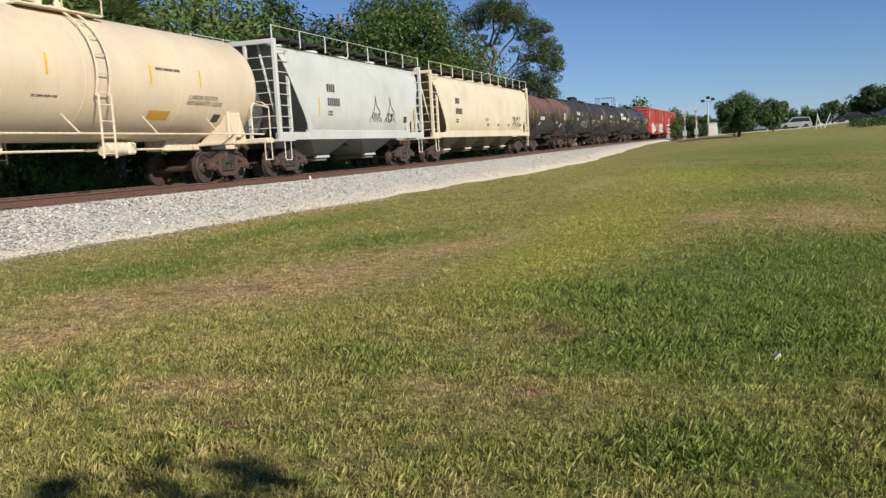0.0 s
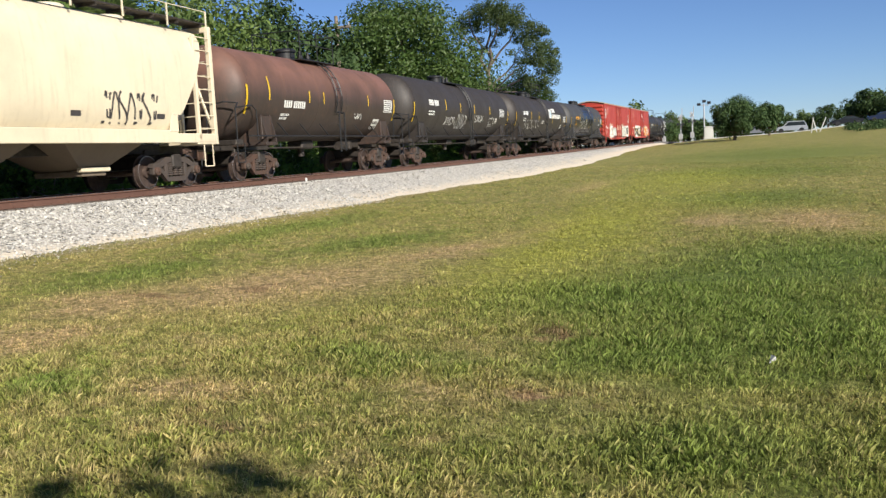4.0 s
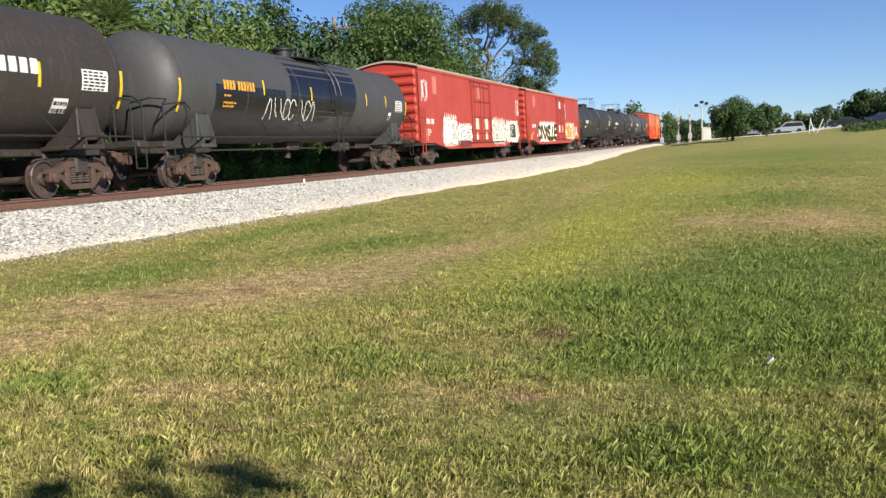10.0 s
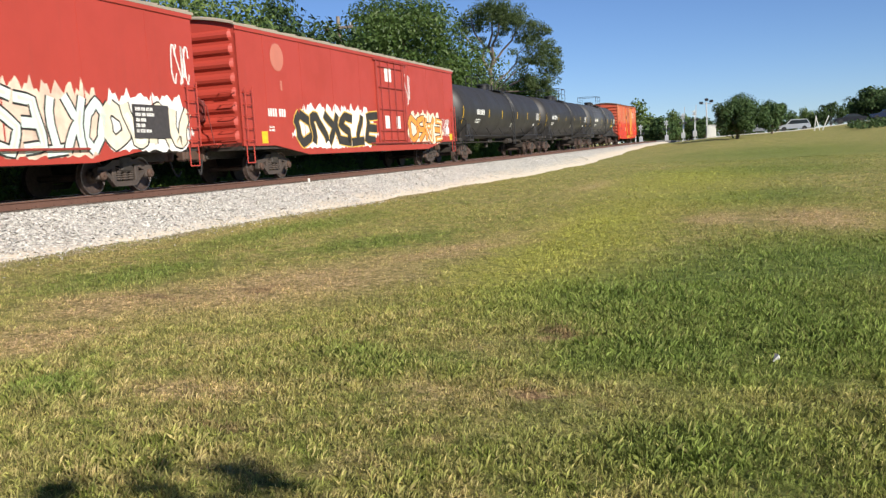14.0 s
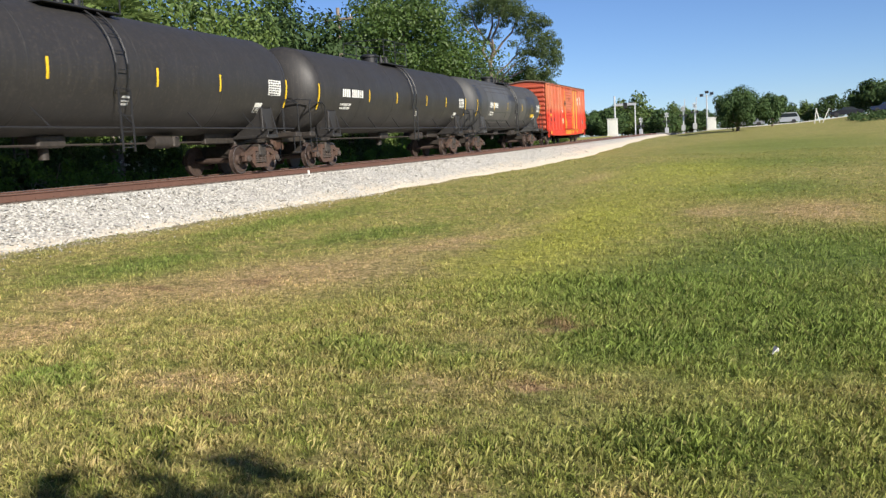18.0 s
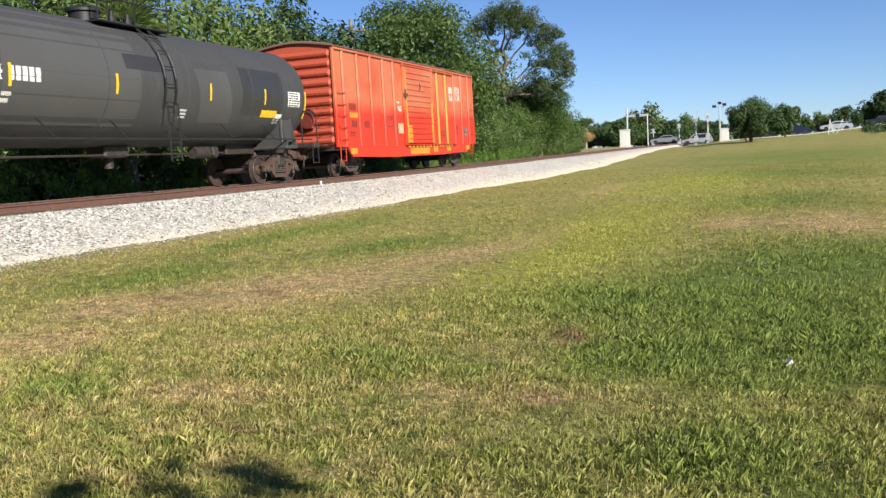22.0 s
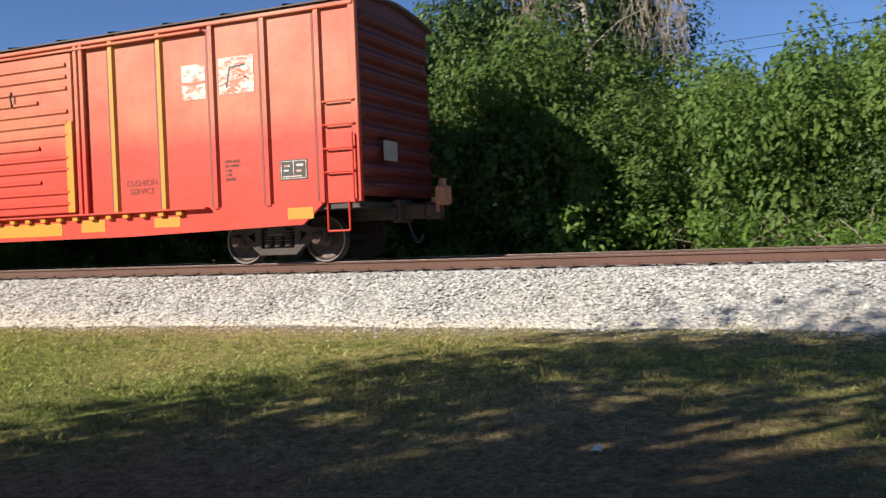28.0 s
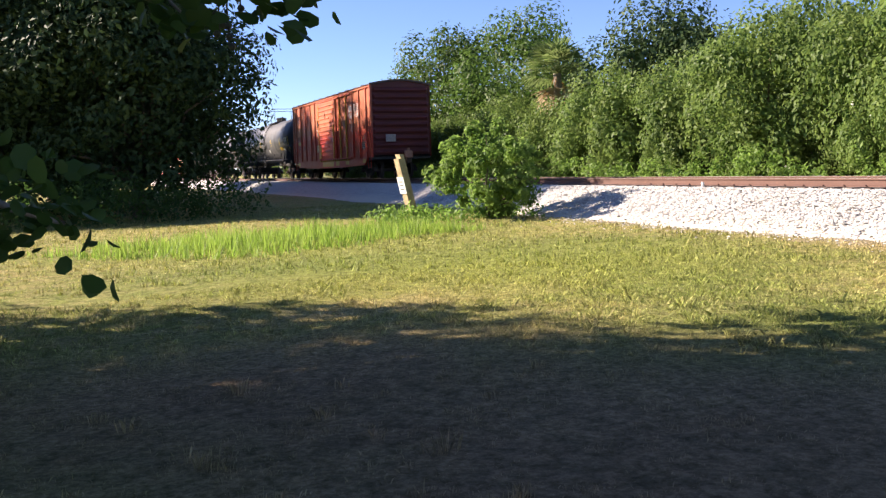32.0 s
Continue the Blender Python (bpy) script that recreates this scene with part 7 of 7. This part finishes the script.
def round_leaves(cen, per, spread, size, r):
    """Large round leaves, seven-sided and slightly cupped, strewn round points."""
    c = np.repeat(np.asarray(cen, dtype=float), per, 0)
    n = len(c)
    c = c + r.normal(0, spread, (n, 3))
    nor = r.normal(0, 0.75, (n, 3)) + np.array([0, 0, 0.7])
    nor /= np.linalg.norm(nor, axis=1)[:, None]
    t = np.cross(nor, r.normal(0, 1, (n, 3)))
    t /= np.linalg.norm(t, axis=1)[:, None]
    b = np.cross(nor, t)
    s = size * r.uniform(0.6, 1.2, n)
    rim = []
    for k in range(7):
        a = 2 * math.pi * k / 7
        rim.append(c + (t * math.cos(a) + b * math.sin(a) * 0.86 + nor * (0.12 * math.cos(2 * a) - 0.1)) * (s / 2)[:, None])
    co = np.stack([c] + rim, 1).reshape(-1, 3)
    fan = np.array([[0, 1 + k, 1 + (k + 1) % 7] for k in range(7)])
    return co, (np.arange(n)[:, None, None] * 8 + fan[None]).reshape(-1, 3)


def sight(yaw, rise_deg, d):
    """A point d metres off in a direction, in the shade tree's own space."""
    a = radians(yaw)
    return Vector((-math.sin(a) * d - sx, math.cos(a) * d - sy, EYE[2] + math.tan(radians(rise_deg)) * d - float(ground_z(sx, sy))))


rnd, r = random.Random(62), np.random.default_rng(62)
for stops, thick, per, spread in ((((196, 30, 6.2), (180, 21, 5.4), (172, 14.6, 5.0), (166.4, 11.6, 4.8)), 0.03, 13, 0.12), (((184, 27, 5.8), (170, 18.5, 5.0), (163, 15.4, 4.9), (159.2, 14.4, 4.8)), 0.02, 4, 0.05),
                                  (((182, 18, 5.3), (175, 12.0, 4.9), (173, 9.6, 4.8)), 0.014, 6, 0.09), (((205, 12, 6.4), (193, 3.4, 5.6), (186, -0.4, 5.2), (180.4, -2.6, 5.0)), 0.025, 9, 0.13)):
    g, cen = Geo(), []
    pts = [sight(*p) for p in stops]
    for a, b in zip(pts, pts[1:]):
        q = limb(g, a, b, thick, thick * 0.5, rnd, 4, 0.1)
        for t in q[1:]:
            for k in range(3):
                cen.append((t.x + rnd.gauss(0, 0.1), t.y + rnd.gauss(0, 0.1), t.z + rnd.gauss(-0.03, 0.08)))
    part("overhanging_branch", g, M_PALE_BARK, shade, smooth=60)
    part("overhanging_leaves", array_mesh("overhanging_leaves", *round_leaves(cen, per, spread, 0.125, r), L_SHADE), None, shade, "large round dark leaves on a hanging branch")
g = Geo()
for yaw, el, drop in ((170.4, 11.2, 0.3), (170.9, 11.0, 0.22), (169.6, 11.8, 0.16), (168.6, 15.0, 0.2), (168.2, 15.2, 0.14)):
    a = sight(yaw, el, 4.8)
    b = a - Vector((0, 0, drop))
    g.path([a, b], 0.004, 4)
    for k in range(3):
        z, x = b.z + 0.05 * k, b.x + rnd.uniform(-0.02, 0.02)
        g.lathe_z([(z - 0.02, 0.004), (z - 0.013, 0.014), (z, 0.02), (z + 0.013, 0.014), (z + 0.02, 0.004)], x, b.y, 8)
parts("fruit", g, plain("dark_fruit", (0.05, 0.05, 0.03), 0.6), shade, "small round hanging fruit", reach=0.03)

# dark trees at the edge of the lawn
EDGE = [tree("tree", "dense dark tree at the edge of the lawn", "tree", x, y, hh, rr, 150, 330, 0.22, L_DARK, M_BARK, sd, clump=(0.24, 0.4), low=0.02, trunk=0.26, shape=0.6, group="trees at the edge of the lawn") for x, y, hh, rr, sd in ((-2.3, -34.0, 10.0, 4.0, 71), (3.0, -37.0, 11.5, 4.4, 72))]
# Trees at x 9 and beyond are out of view, added to block the sun.
for i, (x, y, hh, rr) in enumerate(((-1.4, -45.0, 12.5, 5.0), (0.5, -54.0, 14.0, 5.2), (1.0, -66.0, 15.5, 6.0), (9.0, -41.0, 12.0, 5.0), (2.5, -60.0, 14.0, 5.2), (-1.0, -80.0, 13.0, 6.0), (11.0, -49.0, 12.0, 5.0), (16.0, -43.0, 12.0, 5.0), (8.5, -58.0, 14.0, 5.6))):
    ob = copy_thing(EDGE[i % 2], pose(0, 0, 0))
    k, w = hh / (10.0, 11.5)[i % 2], rr / (4.0, 4.4)[i % 2]
    ob.matrix_basis = pose(x, y, float(ground_z(x, y)), 0, 0, 50 * i) @ Matrix.Diagonal((w, w, k, 1))
# low dark plants under them, some close by
r = np.random.default_rng(8)
cen = np.stack([r.uniform(-5.8, 6, 130), r.uniform(-32.5, -28.5, 130), r.uniform(-0.95, 0.3, 130)], -1)
tagged(new("undergrowth", array_mesh("undergrowth", *leaf_cloud(cen, np.full(130, 0.5), 60, 0.12, r, aspect=0.6), L_SHADE)), label="dark leafy undergrowth below the trees", category="undergrowth", kind="stuff")

# bush and leaning post by the ballast
tree("bush", "green bush growing beside the ballast", "bush", -9.75, -20.6, 2.5, 1.55, 100, 90, 0.13, L_BUSH, M_BARK, 81, low=0.0, trunk=0.05, shape=1.2, clump=(0.08, 0.2))
r = np.random.default_rng(9)
cen = np.stack([r.uniform(-11.0, -7.0, 70), r.normal(-21.2, 0.7, 70), r.uniform(-0.9, -0.65, 70)], -1)
tagged(new("weeds", array_mesh("weeds", *leaf_cloud(cen, np.full(70, 0.28), 36, 0.11, r), L_BRIGHT)), label="low weeds round the bush and post", category="weeds", kind="stuff")
post = thing("wooden_post", "leaning weathered timber post with a white sign", "post", "", pose(-8.4, -22.3, -0.92, 0, 0, 16))
def lean_box(x0, x1, y0, y1, z0, z1):
    return Geo().loft([[(x + 0.17 * z, y - 0.125 * z, z) for x, y in ((x0, y0), (x1, y0), (x1, y1), (x0, y1))] for z in (z0, z1)])
timber = lean_box(-0.105, 0.105, -0.105, 0.105, -0.3, 1.62)
part("timber", timber, plain("weathered_timber", (0.4, 0.31, 0.17), 0.9, 0, 0.35, 6, 0.5), post)
part("broken_top", lean_box(-0.1, 0.02, -0.1, 0.1, 1.62, 1.74), bpy.data.materials["weathered_timber"], post, "splintered top of the timber")
part("sign", lean_box(0.105, 0.125, -0.15, 0.13, 0.7, 1.14), M_WHITE, post, "small white metal sign")
for i in range(3):
    part("sign_line", lean_box(0.127, 0.129, -0.1, 0.08, 0.8 + i * 0.1, 0.825 + i * 0.1), M_DKMARK, post)
# litter and clumps on the lawn
for x, y, s, t in ((0.21, 6.37, 0.03, 20), (-5.43, -1.35, 0.035, 60)):
    tagged(new("paper_scrap", Geo().loft([[(-s, -s * 0.6, 0), (s * 0.3, -s, 0.02), (s, s * 0.2, 0.01), (0, s, 0.03)], [(-s * 0.9, -s * 0.5, 0.008), (s * 0.3, -s * 0.9, 0.05), (s * 0.9, s * 0.2, 0.03), (0, s * 0.9, 0.05)]]).mesh("paper_scrap", M_WHITE)), label="crumpled white paper scrap on the grass", category="litter").matrix_basis = pose(x, y, float(ground_z(x, y)) + 0.02, 0, 0, t)

# ---- pole and wires beyond the hedge ----
M_POLE = plain("weathered_pole", (0.22, 0.18, 0.14), 0.9, 0, 0.3, 5, 0.4)
for x, y, hh in ((-22.6, 50.4, 9.8), (-27.0, -78.0, 8.6)):
    pole = thing("utility_pole", "weathered timber utility pole with crossarm", "utility pole", "poles along the track", pose(x, y, -0.7))
    part("shaft", Geo().cyl((0, 0, 0), (0, 0, hh), 0.16, 10, 0.11), M_POLE, pole)
    part("crossarm", Geo().box(-0.9, 0.9, -0.06, 0.06, hh - 0.75, hh - 0.6, 0.01), M_POLE, pole)
    for e in (-0.8, 0.0, 0.8):
        part("insulator", Geo().lathe_z([(hh - 0.6, 0.03), (hh - 0.5, 0.05), (hh - 0.44, 0.03)], e, 0, 8), M_GALV, pole)
g = Geo()
for x in (-0.8, 0.8):
    pts = []
    for i in range(25):
        t = i / 24
        pts.append((-22.6 - 4.4 * t + x, 50.4 - 128.4 * t, 8.35 - 1.2 * t - 12.0 * t * (1 - t)))
    g.path(pts, 0.007, 4)
tagged(new("cable", g.mesh("cable", M_BLACK)), label="thin sagging overhead cables", category="cable")

# ---- road and level crossing ----
M_ASPHALT = plain("asphalt", (0.16, 0.155, 0.15), 0.9, 0, 0.25, 9, 0.3)
M_CONC = plain("pale_concrete", (0.55, 0.53, 0.48), 0.85, 0, 0.15, 6, 0.2)
M_CAB = plain("white_cabinet_paint", (0.6, 0.6, 0.56), 0.5, 0, 0.08, 5)
M_ALU = plain("aluminium", (0.62, 0.62, 0.62), 0.4, 0.6, 0.1, 8)
ROAD_Y = 152.0
XS = [-300, -60, -30, -22, -18, -12, -8, -4, 0, 4, 8, 14, 21, 30, 45, 60, 120, 300]


def road_z(x):
    return float(ground_z(x, ROAD_Y)) + 0.06 if not -17.5 < x < -9 else float(rise(ROAD_Y)) + 0.03


g = Geo()
g.loft([[(x, ROAD_Y - 3.6, road_z(x)), (x, ROAD_Y + 4.2, road_z(x)), (x, ROAD_Y + 4.4, road_z(x) - 0.5), (x, ROAD_Y - 3.8, road_z(x) - 0.5)] for x in XS])
tagged(new("road", g.mesh("road", M_ASPHALT)), label="grey asphalt road over the level crossing", category="road", kind="structure")
g = Geo()
g.loft([[(x, ROAD_Y - 4.6, road_z(x) + 0.05), (x, ROAD_Y - 3.65, road_z(x) + 0.08), (x, ROAD_Y - 3.65, road_z(x) - 0.4), (x, ROAD_Y - 4.6, road_z(x) - 0.4)] for x in XS if x > -10])
tagged(new("kerb", g.mesh("kerb", M_CONC)), label="pale concrete kerb along the road", category="kerb", kind="structure")


def signal_mast(x, y, hh, gate=True):
    z = float(ground_z(x, y))
    ob = thing("crossing_signal", "level crossing signal mast with lamps and crossed boards", "crossing signal", "signals at the crossing", pose(x, y, z))
    part("mast", Geo().cyl((0, 0, 0), (0, 0, hh), 0.07, 8).box(-0.2, 0.2, -0.2, 0.2, 0, 0.3, 0.02), M_ALU, ob)
    for a in (-45, 45):
        part("crossbuck", Geo().box(-0.45, 0.45, -0.12, -0.08, -0.09, 0.09, 0.01, pose(0, 0, hh - 0.5, 0, a, 0)), M_ALU, ob, "weathered white crossed board")
    for s in (-1, 1):
        part("lamp", Geo().lathe_y([(-0.3, 0.2), (-0.12, 0.22), (-0.1, 0.05)], s * 0.4, hh - 1.5, 12).box(-0.4, 0.4, -0.1, -0.04, hh - 1.53, hh - 1.47), M_BLACK, ob, "black signal lamp")
    part("gate_box", Geo().box(-0.3, 0.3, -0.25, 0.25, 0.5, 1.4, 0.03), M_ALU, ob)
    if gate:
        part("gate_arm", Geo().box(-0.05, 0.05, 0.25, 0.3, 1.0, 5.4, 0.01, pose(0, 0, 0, 0, 3, 0)), M_ALU, ob, "raised white gate arm")
    return ob


signal_mast(-8.2, 147.0, 4.4)
signal_mast(-6.4, 151.0 - 5.0, 4.6)
signal_mast(-15.9, 158.5, 3.4, False)
signal_mast(-11.6, 158.5, 4.0, False)
# mast with a bracket arm
z = float(ground_z(-18.9, 147))
ob = thing("crossing_signal", "tall aluminium signal mast with a bracket arm", "crossing signal", "signals at the crossing", pose(-18.9, 148, z))
part("mast", Geo().cyl((0, 0, 0), (0, 0, 6.4), 0.14, 10), M_ALU, ob)
part("bracket_arm", Geo().box(0, 3.4, -0.08, 0.08, 4.8, 5.2, 0.02).cyl((3.2, 0, 0), (3.2, 0, 5.0), 0.1, 8), M_ALU, ob)
part("lamp", Geo().box(1.4, 2.0, -0.2, -0.05, 4.4, 5.3, 0.03), M_BLACK, ob)


def bungalow(x, y, w, d, hh, label):
    z = float(ground_z(x, y))
    ob = thing("signal_cabinet", label, "cabinet", "cabinets at the crossing", pose(x, y, z))
    part("plinth", Geo().box(-w / 2 - 0.1, w / 2 + 0.1, -d / 2 - 0.1, d / 2 + 0.1, -0.3, 0.25, 0.02), M_CONC, ob)
    part("body", Geo().box(-w / 2, w / 2, -d / 2, d / 2, 0.25, hh, 0.02), M_CAB, ob)
    part("roof", Geo().box(-w / 2 - 0.1, w / 2 + 0.1, -d / 2 - 0.1, d / 2 + 0.1, hh, hh + 0.12, 0.03), M_CAB, ob)
    part("door", Geo().box(-w * 0.3, w * 0.3, -d / 2 - 0.03, -d / 2, 0.4, hh - 0.3, 0.01), M_CAB, ob)
    return ob


bungalow(-19.2, 147.0, 1.5, 1.2, 2.7, "white metal signal cabinet beside the track")
bungalow(-3.9, 149.5 - 4.0, 1.3, 1.4, 1.9, "small white signal house by the crossing")
z = float(ground_z(-4.6, 146))
ob = thing("light_mast", "tall pole with three floodlights by the crossing", "light pole", "", pose(-4.6, 146.5, z))
part("shaft", Geo().cyl((0, 0, 0), (0, 0, 5.6), 0.13, 10, 0.1), M_ALU, ob)
for x, zz in ((-0.75, 5.3), (0.05, 5.75), (0.75, 5.5)):
    part("floodlight", Geo().box(x - 0.28, x + 0.28, -0.3, 0.1, zz, zz + 0.4, 0.06), M_BLACK, ob, "dark floodlight head")
part("arm", Geo().box(-0.8, 0.8, -0.05, 0.05, 5.3, 5.4, 0.01), M_ALU, ob)

# ---- vehicles waiting at the crossing ----
M_GLASS = plain("dark_window_glass", (0.02, 0.025, 0.03), 0.08, 0.0, 0.1, 3)
M_TYRE = plain("tyre_rubber", (0.025, 0.025, 0.025), 0.85, 0, 0.2, 9)
PAINTS = {"silver": plain("silver_car_paint", (0.55, 0.56, 0.58), 0.3, 0.6, 0.05, 3), "grey": plain("grey_car_paint", (0.3, 0.31, 0.33), 0.3, 0.5, 0.05, 3), "black": plain("black_car_paint", (0.02, 0.02, 0.025), 0.25, 0.2, 0.1, 3),
          "white": plain("white_car_paint", (0.75, 0.75, 0.74), 0.3, 0.0, 0.04, 3), "navy": plain("dark_blue_car_paint", (0.02, 0.03, 0.07), 0.25, 0.3, 0.1, 3)}
VEHICLES = []


def vehicle(kind, tone, x, lane):
    """A car facing -x, its middle at x."""
    hh, ln = {"suv": (1.75, 4.7), "sedan": (1.45, 4.6), "truck": (1.85, 5.6)}[kind]
    ob = thing("car", {"suv": "%s sport utility car waiting on the road", "sedan": "%s sedan car waiting on the road", "truck": "%s pickup truck waiting on the road"}[kind] % tone, "car", "cars on the road")
    h = ln / 2
    body = [(-h, 0.35), (-h, 0.72), (-h + 0.12, 0.85), (-h + 1.2, 0.98), (h - 0.25, 1.0), (h, 0.85), (h, 0.35)]
    cab = {"suv": [(-h + 1.05, 0.95), (-h + 1.85, hh - 0.05), (-h + 2.2, hh), (h - 0.5, hh - 0.03), (h - 0.08, 1.0)],
           "sedan": [(-h + 1.15, 0.95), (-h + 2.0, hh - 0.03), (-h + 2.4, hh), (h - 1.5, hh - 0.02), (h - 0.6, 1.0)],
           "truck": [(-h + 1.3, 0.95), (-h + 1.95, hh - 0.04), (-h + 2.3, hh), (h - 2.3, hh), (h - 2.1, 1.0)]}[kind]
    part("body", Geo().prism(body, -0.88, 0.88, "y"), PAINTS[tone], ob)
    part("cabin", Geo().prism(cab, -0.76, 0.76, "y"), PAINTS[tone], ob)
    win = [(cab[0][0] + 0.28, 1.03), (cab[1][0] + 0.1, hh - 0.14), (cab[3][0] - 0.08, hh - 0.14), (cab[4][0] - 0.16, 1.05)]
    for s in (-1, 1):
        part("side_window", Geo().prism(win, s * 0.762, s * 0.768, "y"), M_GLASS, ob)
        for x0 in (-h + 0.85, h - 0.9):
            part("wheel", Geo().lathe_y([(s * 0.7, 0.2), (s * 0.7, 0.33), (s * 0.72, 0.345), (s * 0.88, 0.345), (s * 0.9, 0.33), (s * 0.9, 0.2), (s * 0.88, 0.02)], x0, 0.345, 16), M_TYRE, ob)
    part("windscreen", Geo().prism([(cab[0][0] + 0.1, 1.02), (cab[1][0] - 0.04, hh - 0.12), (cab[1][0] - 0.08, hh - 0.12), (cab[0][0] + 0.04, 1.02)], -0.66, 0.66, "y"), M_GLASS, ob)
    VEHICLES.append((ob, x, lane))
    return ob


for kind, tone, x, lane in (("sedan", "grey", 3.2, -1.9), ("suv", "silver", 8.2, -1.9), ("sedan", "black", 16.2, -1.9), ("sedan", "navy", 21.2, -1.9), ("sedan", "silver", 26.4, -1.9), ("sedan", "black", 32.2, -1.9), ("suv", "white", 38.0, -1.9), ("truck", "silver", 44.5, -1.9)):
    vehicle(kind, tone, x, lane)

# ---- trees, posts and bushes near and beyond the road ----
tree("tree", "low spreading dark tree on the lawn by the crossing", "tree", -0.1, 113.0, 4.7, 3.1, 60, 220, 0.26, L_DARK, M_BARK, 91, low=0.14, trunk=0.2, shape=0.6)
tree("tree", "small dark tree on the lawn by the crossing", "tree", 4.2, 126.0, 4.0, 2.0, 30, 150, 0.3, L_DARK, M_BARK, 92, low=0.14, trunk=0.16, shape=1.2)
for x, y, a, b in ((8.95, 121.0, 10, 6), (9.6, 121.3, -4, -14), (9.9, 121.0, 5, 22)):
    tagged(new("white_post", Geo().box(-0.055, 0.055, -0.055, 0.055, -0.3, 1.9, 0.015).mesh("white_post", M_CAB)), label="leaning white painted post on the grass", category="post", group="white posts").matrix_basis = pose(x, y, float(ground_z(x, y)), a, b, 0)
r = np.random.default_rng(19)
cen = np.stack([r.uniform(12.5, 19, 60), r.uniform(108, 120, 60), np.zeros(60)], -1)
cen[:, 2] = ground_z(cen[:, 0], cen[:, 1]) + r.uniform(0, 0.35, 60)
tagged(new("scrub", array_mesh("scrub", *leaf_cloud(cen, np.full(60, 0.7), 60, 0.3, r), L_DARK)), label="low dark scrub in the grass", category="scrub", kind="stuff")
far = tree("tree", "distant dark green tree", "tree", 8.0, 205.0, 6.0, 3.6, 34, 90, 0.5, L_DARK, M_BARK, 93, low=0.1, trunk=0.2, group="distant trees")
olive = tree("tree", "distant olive green tree", "tree", -12.0, 190.0, 6.0, 3.6, 34, 90, 0.5, L_OLIVE, M_BARK, 94, low=0.1, trunk=0.2, group="distant trees")
rnd = random.Random(15)
spots = [(14 + i * 4.6, 200 + rnd.uniform(-10, 14), rnd.uniform(0.75, 1.3)) for i in range(16)] + [(24.5, 190, 1.1), (29, 186, 0.95), (34, 180, 1.15)]
spots += [(-46 + i * 4.3, 186 + rnd.uniform(-10, 22), rnd.uniform(0.6, 1.05)) for i in range(12)] + [(-21.5 - i * 4.0, 160 + rnd.uniform(0, 8), rnd.uniform(0.5, 0.85)) for i in range(5)]
spots += [(-31 + i * 2.3, 166 + rnd.uniform(-3, 6), rnd.uniform(0.5, 0.85)) for i in range(12)] + [(-19.0, 176, 1.25), (-21.5, 178, 1.0)]
spots += [(-2 + i * 3.4, 215 + rnd.uniform(0, 20), rnd.uniform(0.45, 0.7)) for i in range(6)]
for i, (x, y, s) in enumerate(spots):
    ob = copy_thing(far if i % 3 else olive, pose(0, 0, 0))
    ob.matrix_basis = pose(x, y, float(ground_z(x, y)) - 0.2, 0, 0, rnd.uniform(0, 360)) @ Matrix.Diagonal((s * 1.1, s * 1.1, s, 1))
# wooded distance along the track behind the train
for i in range(16):
    x, y = -34 - rnd.uniform(0, 12), -60 - i * 9
    ob = copy_thing(far if i % 2 else olive, pose(0, 0, 0))
    ob.matrix_basis = pose(x, y, -0.9, 0, 0, rnd.uniform(0, 360)) @ Matrix.Diagonal((1.2, 1.2, 1.1, 1))


# ---- what moves ----
# where the tail of the train is: seconds, y
TAIL = [(0, 247.0), (10, 154.5), (20, 62.0), (21, 53.0), (22, 43.9), (23, 35.0), (24, 26.27), (25, 17.62), (26, 9.25), (27, 1.0), (28, -7.15), (29, -15.62), (30, -24.05), (31, -32.4), (32, -40.8)]
# how far the queue has rolled on: seconds, metres
QUEUE = [(0, 0), (14, 0), (16.5, 1.1), (18, 1.6), (19, 2.7), (20, 4.0), (21, 9.5), (21.5, 13.6), (22, 16.4), (22.5, 19.9), (23, 25.0), (24, 36.0), (26, 60.0), (28, 85.0), (30, 110.0), (32, 135.0)]


def tail_at(t):
    return float(np.interp(t, [a for a, _ in TAIL], [b for _, b in TAIL]))


def on_track(y):
    """The pose of a car whose middle is at y along the line."""
    turn = math.degrees(math.atan(float(bend(y + 1) - bend(y - 1)) / 2))
    climb = math.degrees(math.atan(float(rise(y + 1) - rise(y - 1)) / 2))
    return pose(TRACK_X + float(bend(y)), y, float(rise(y)), climb, 0, -turn)


def motions():
    for car, off in CARS:
        walk(car, [(t, on_track(tail_at(t) + off)) for t in range(33)])
    times = [i / 15 for i in range(0, 481)]
    roll = [math.degrees((TAIL[0][1] - tail_at(t)) / 0.42) for t in times]
    for w, y in WHEELSETS:
        walk(w, [(t, pose(0, y, 0.42, a % 360.0)) for t, a in zip(times, roll)])
    for ob, x, lane in VEHICLES:
        rows = []
        for t, d in QUEUE:
            late = max(0.0, d - 0.12 * max(0.0, x - 8.0)) if d else 0.0
            px = x - late
            rows.append((t, pose(px, ROAD_Y + lane, road_z(px), 0, 0, 0)))
        walk(ob, rows)


motions()
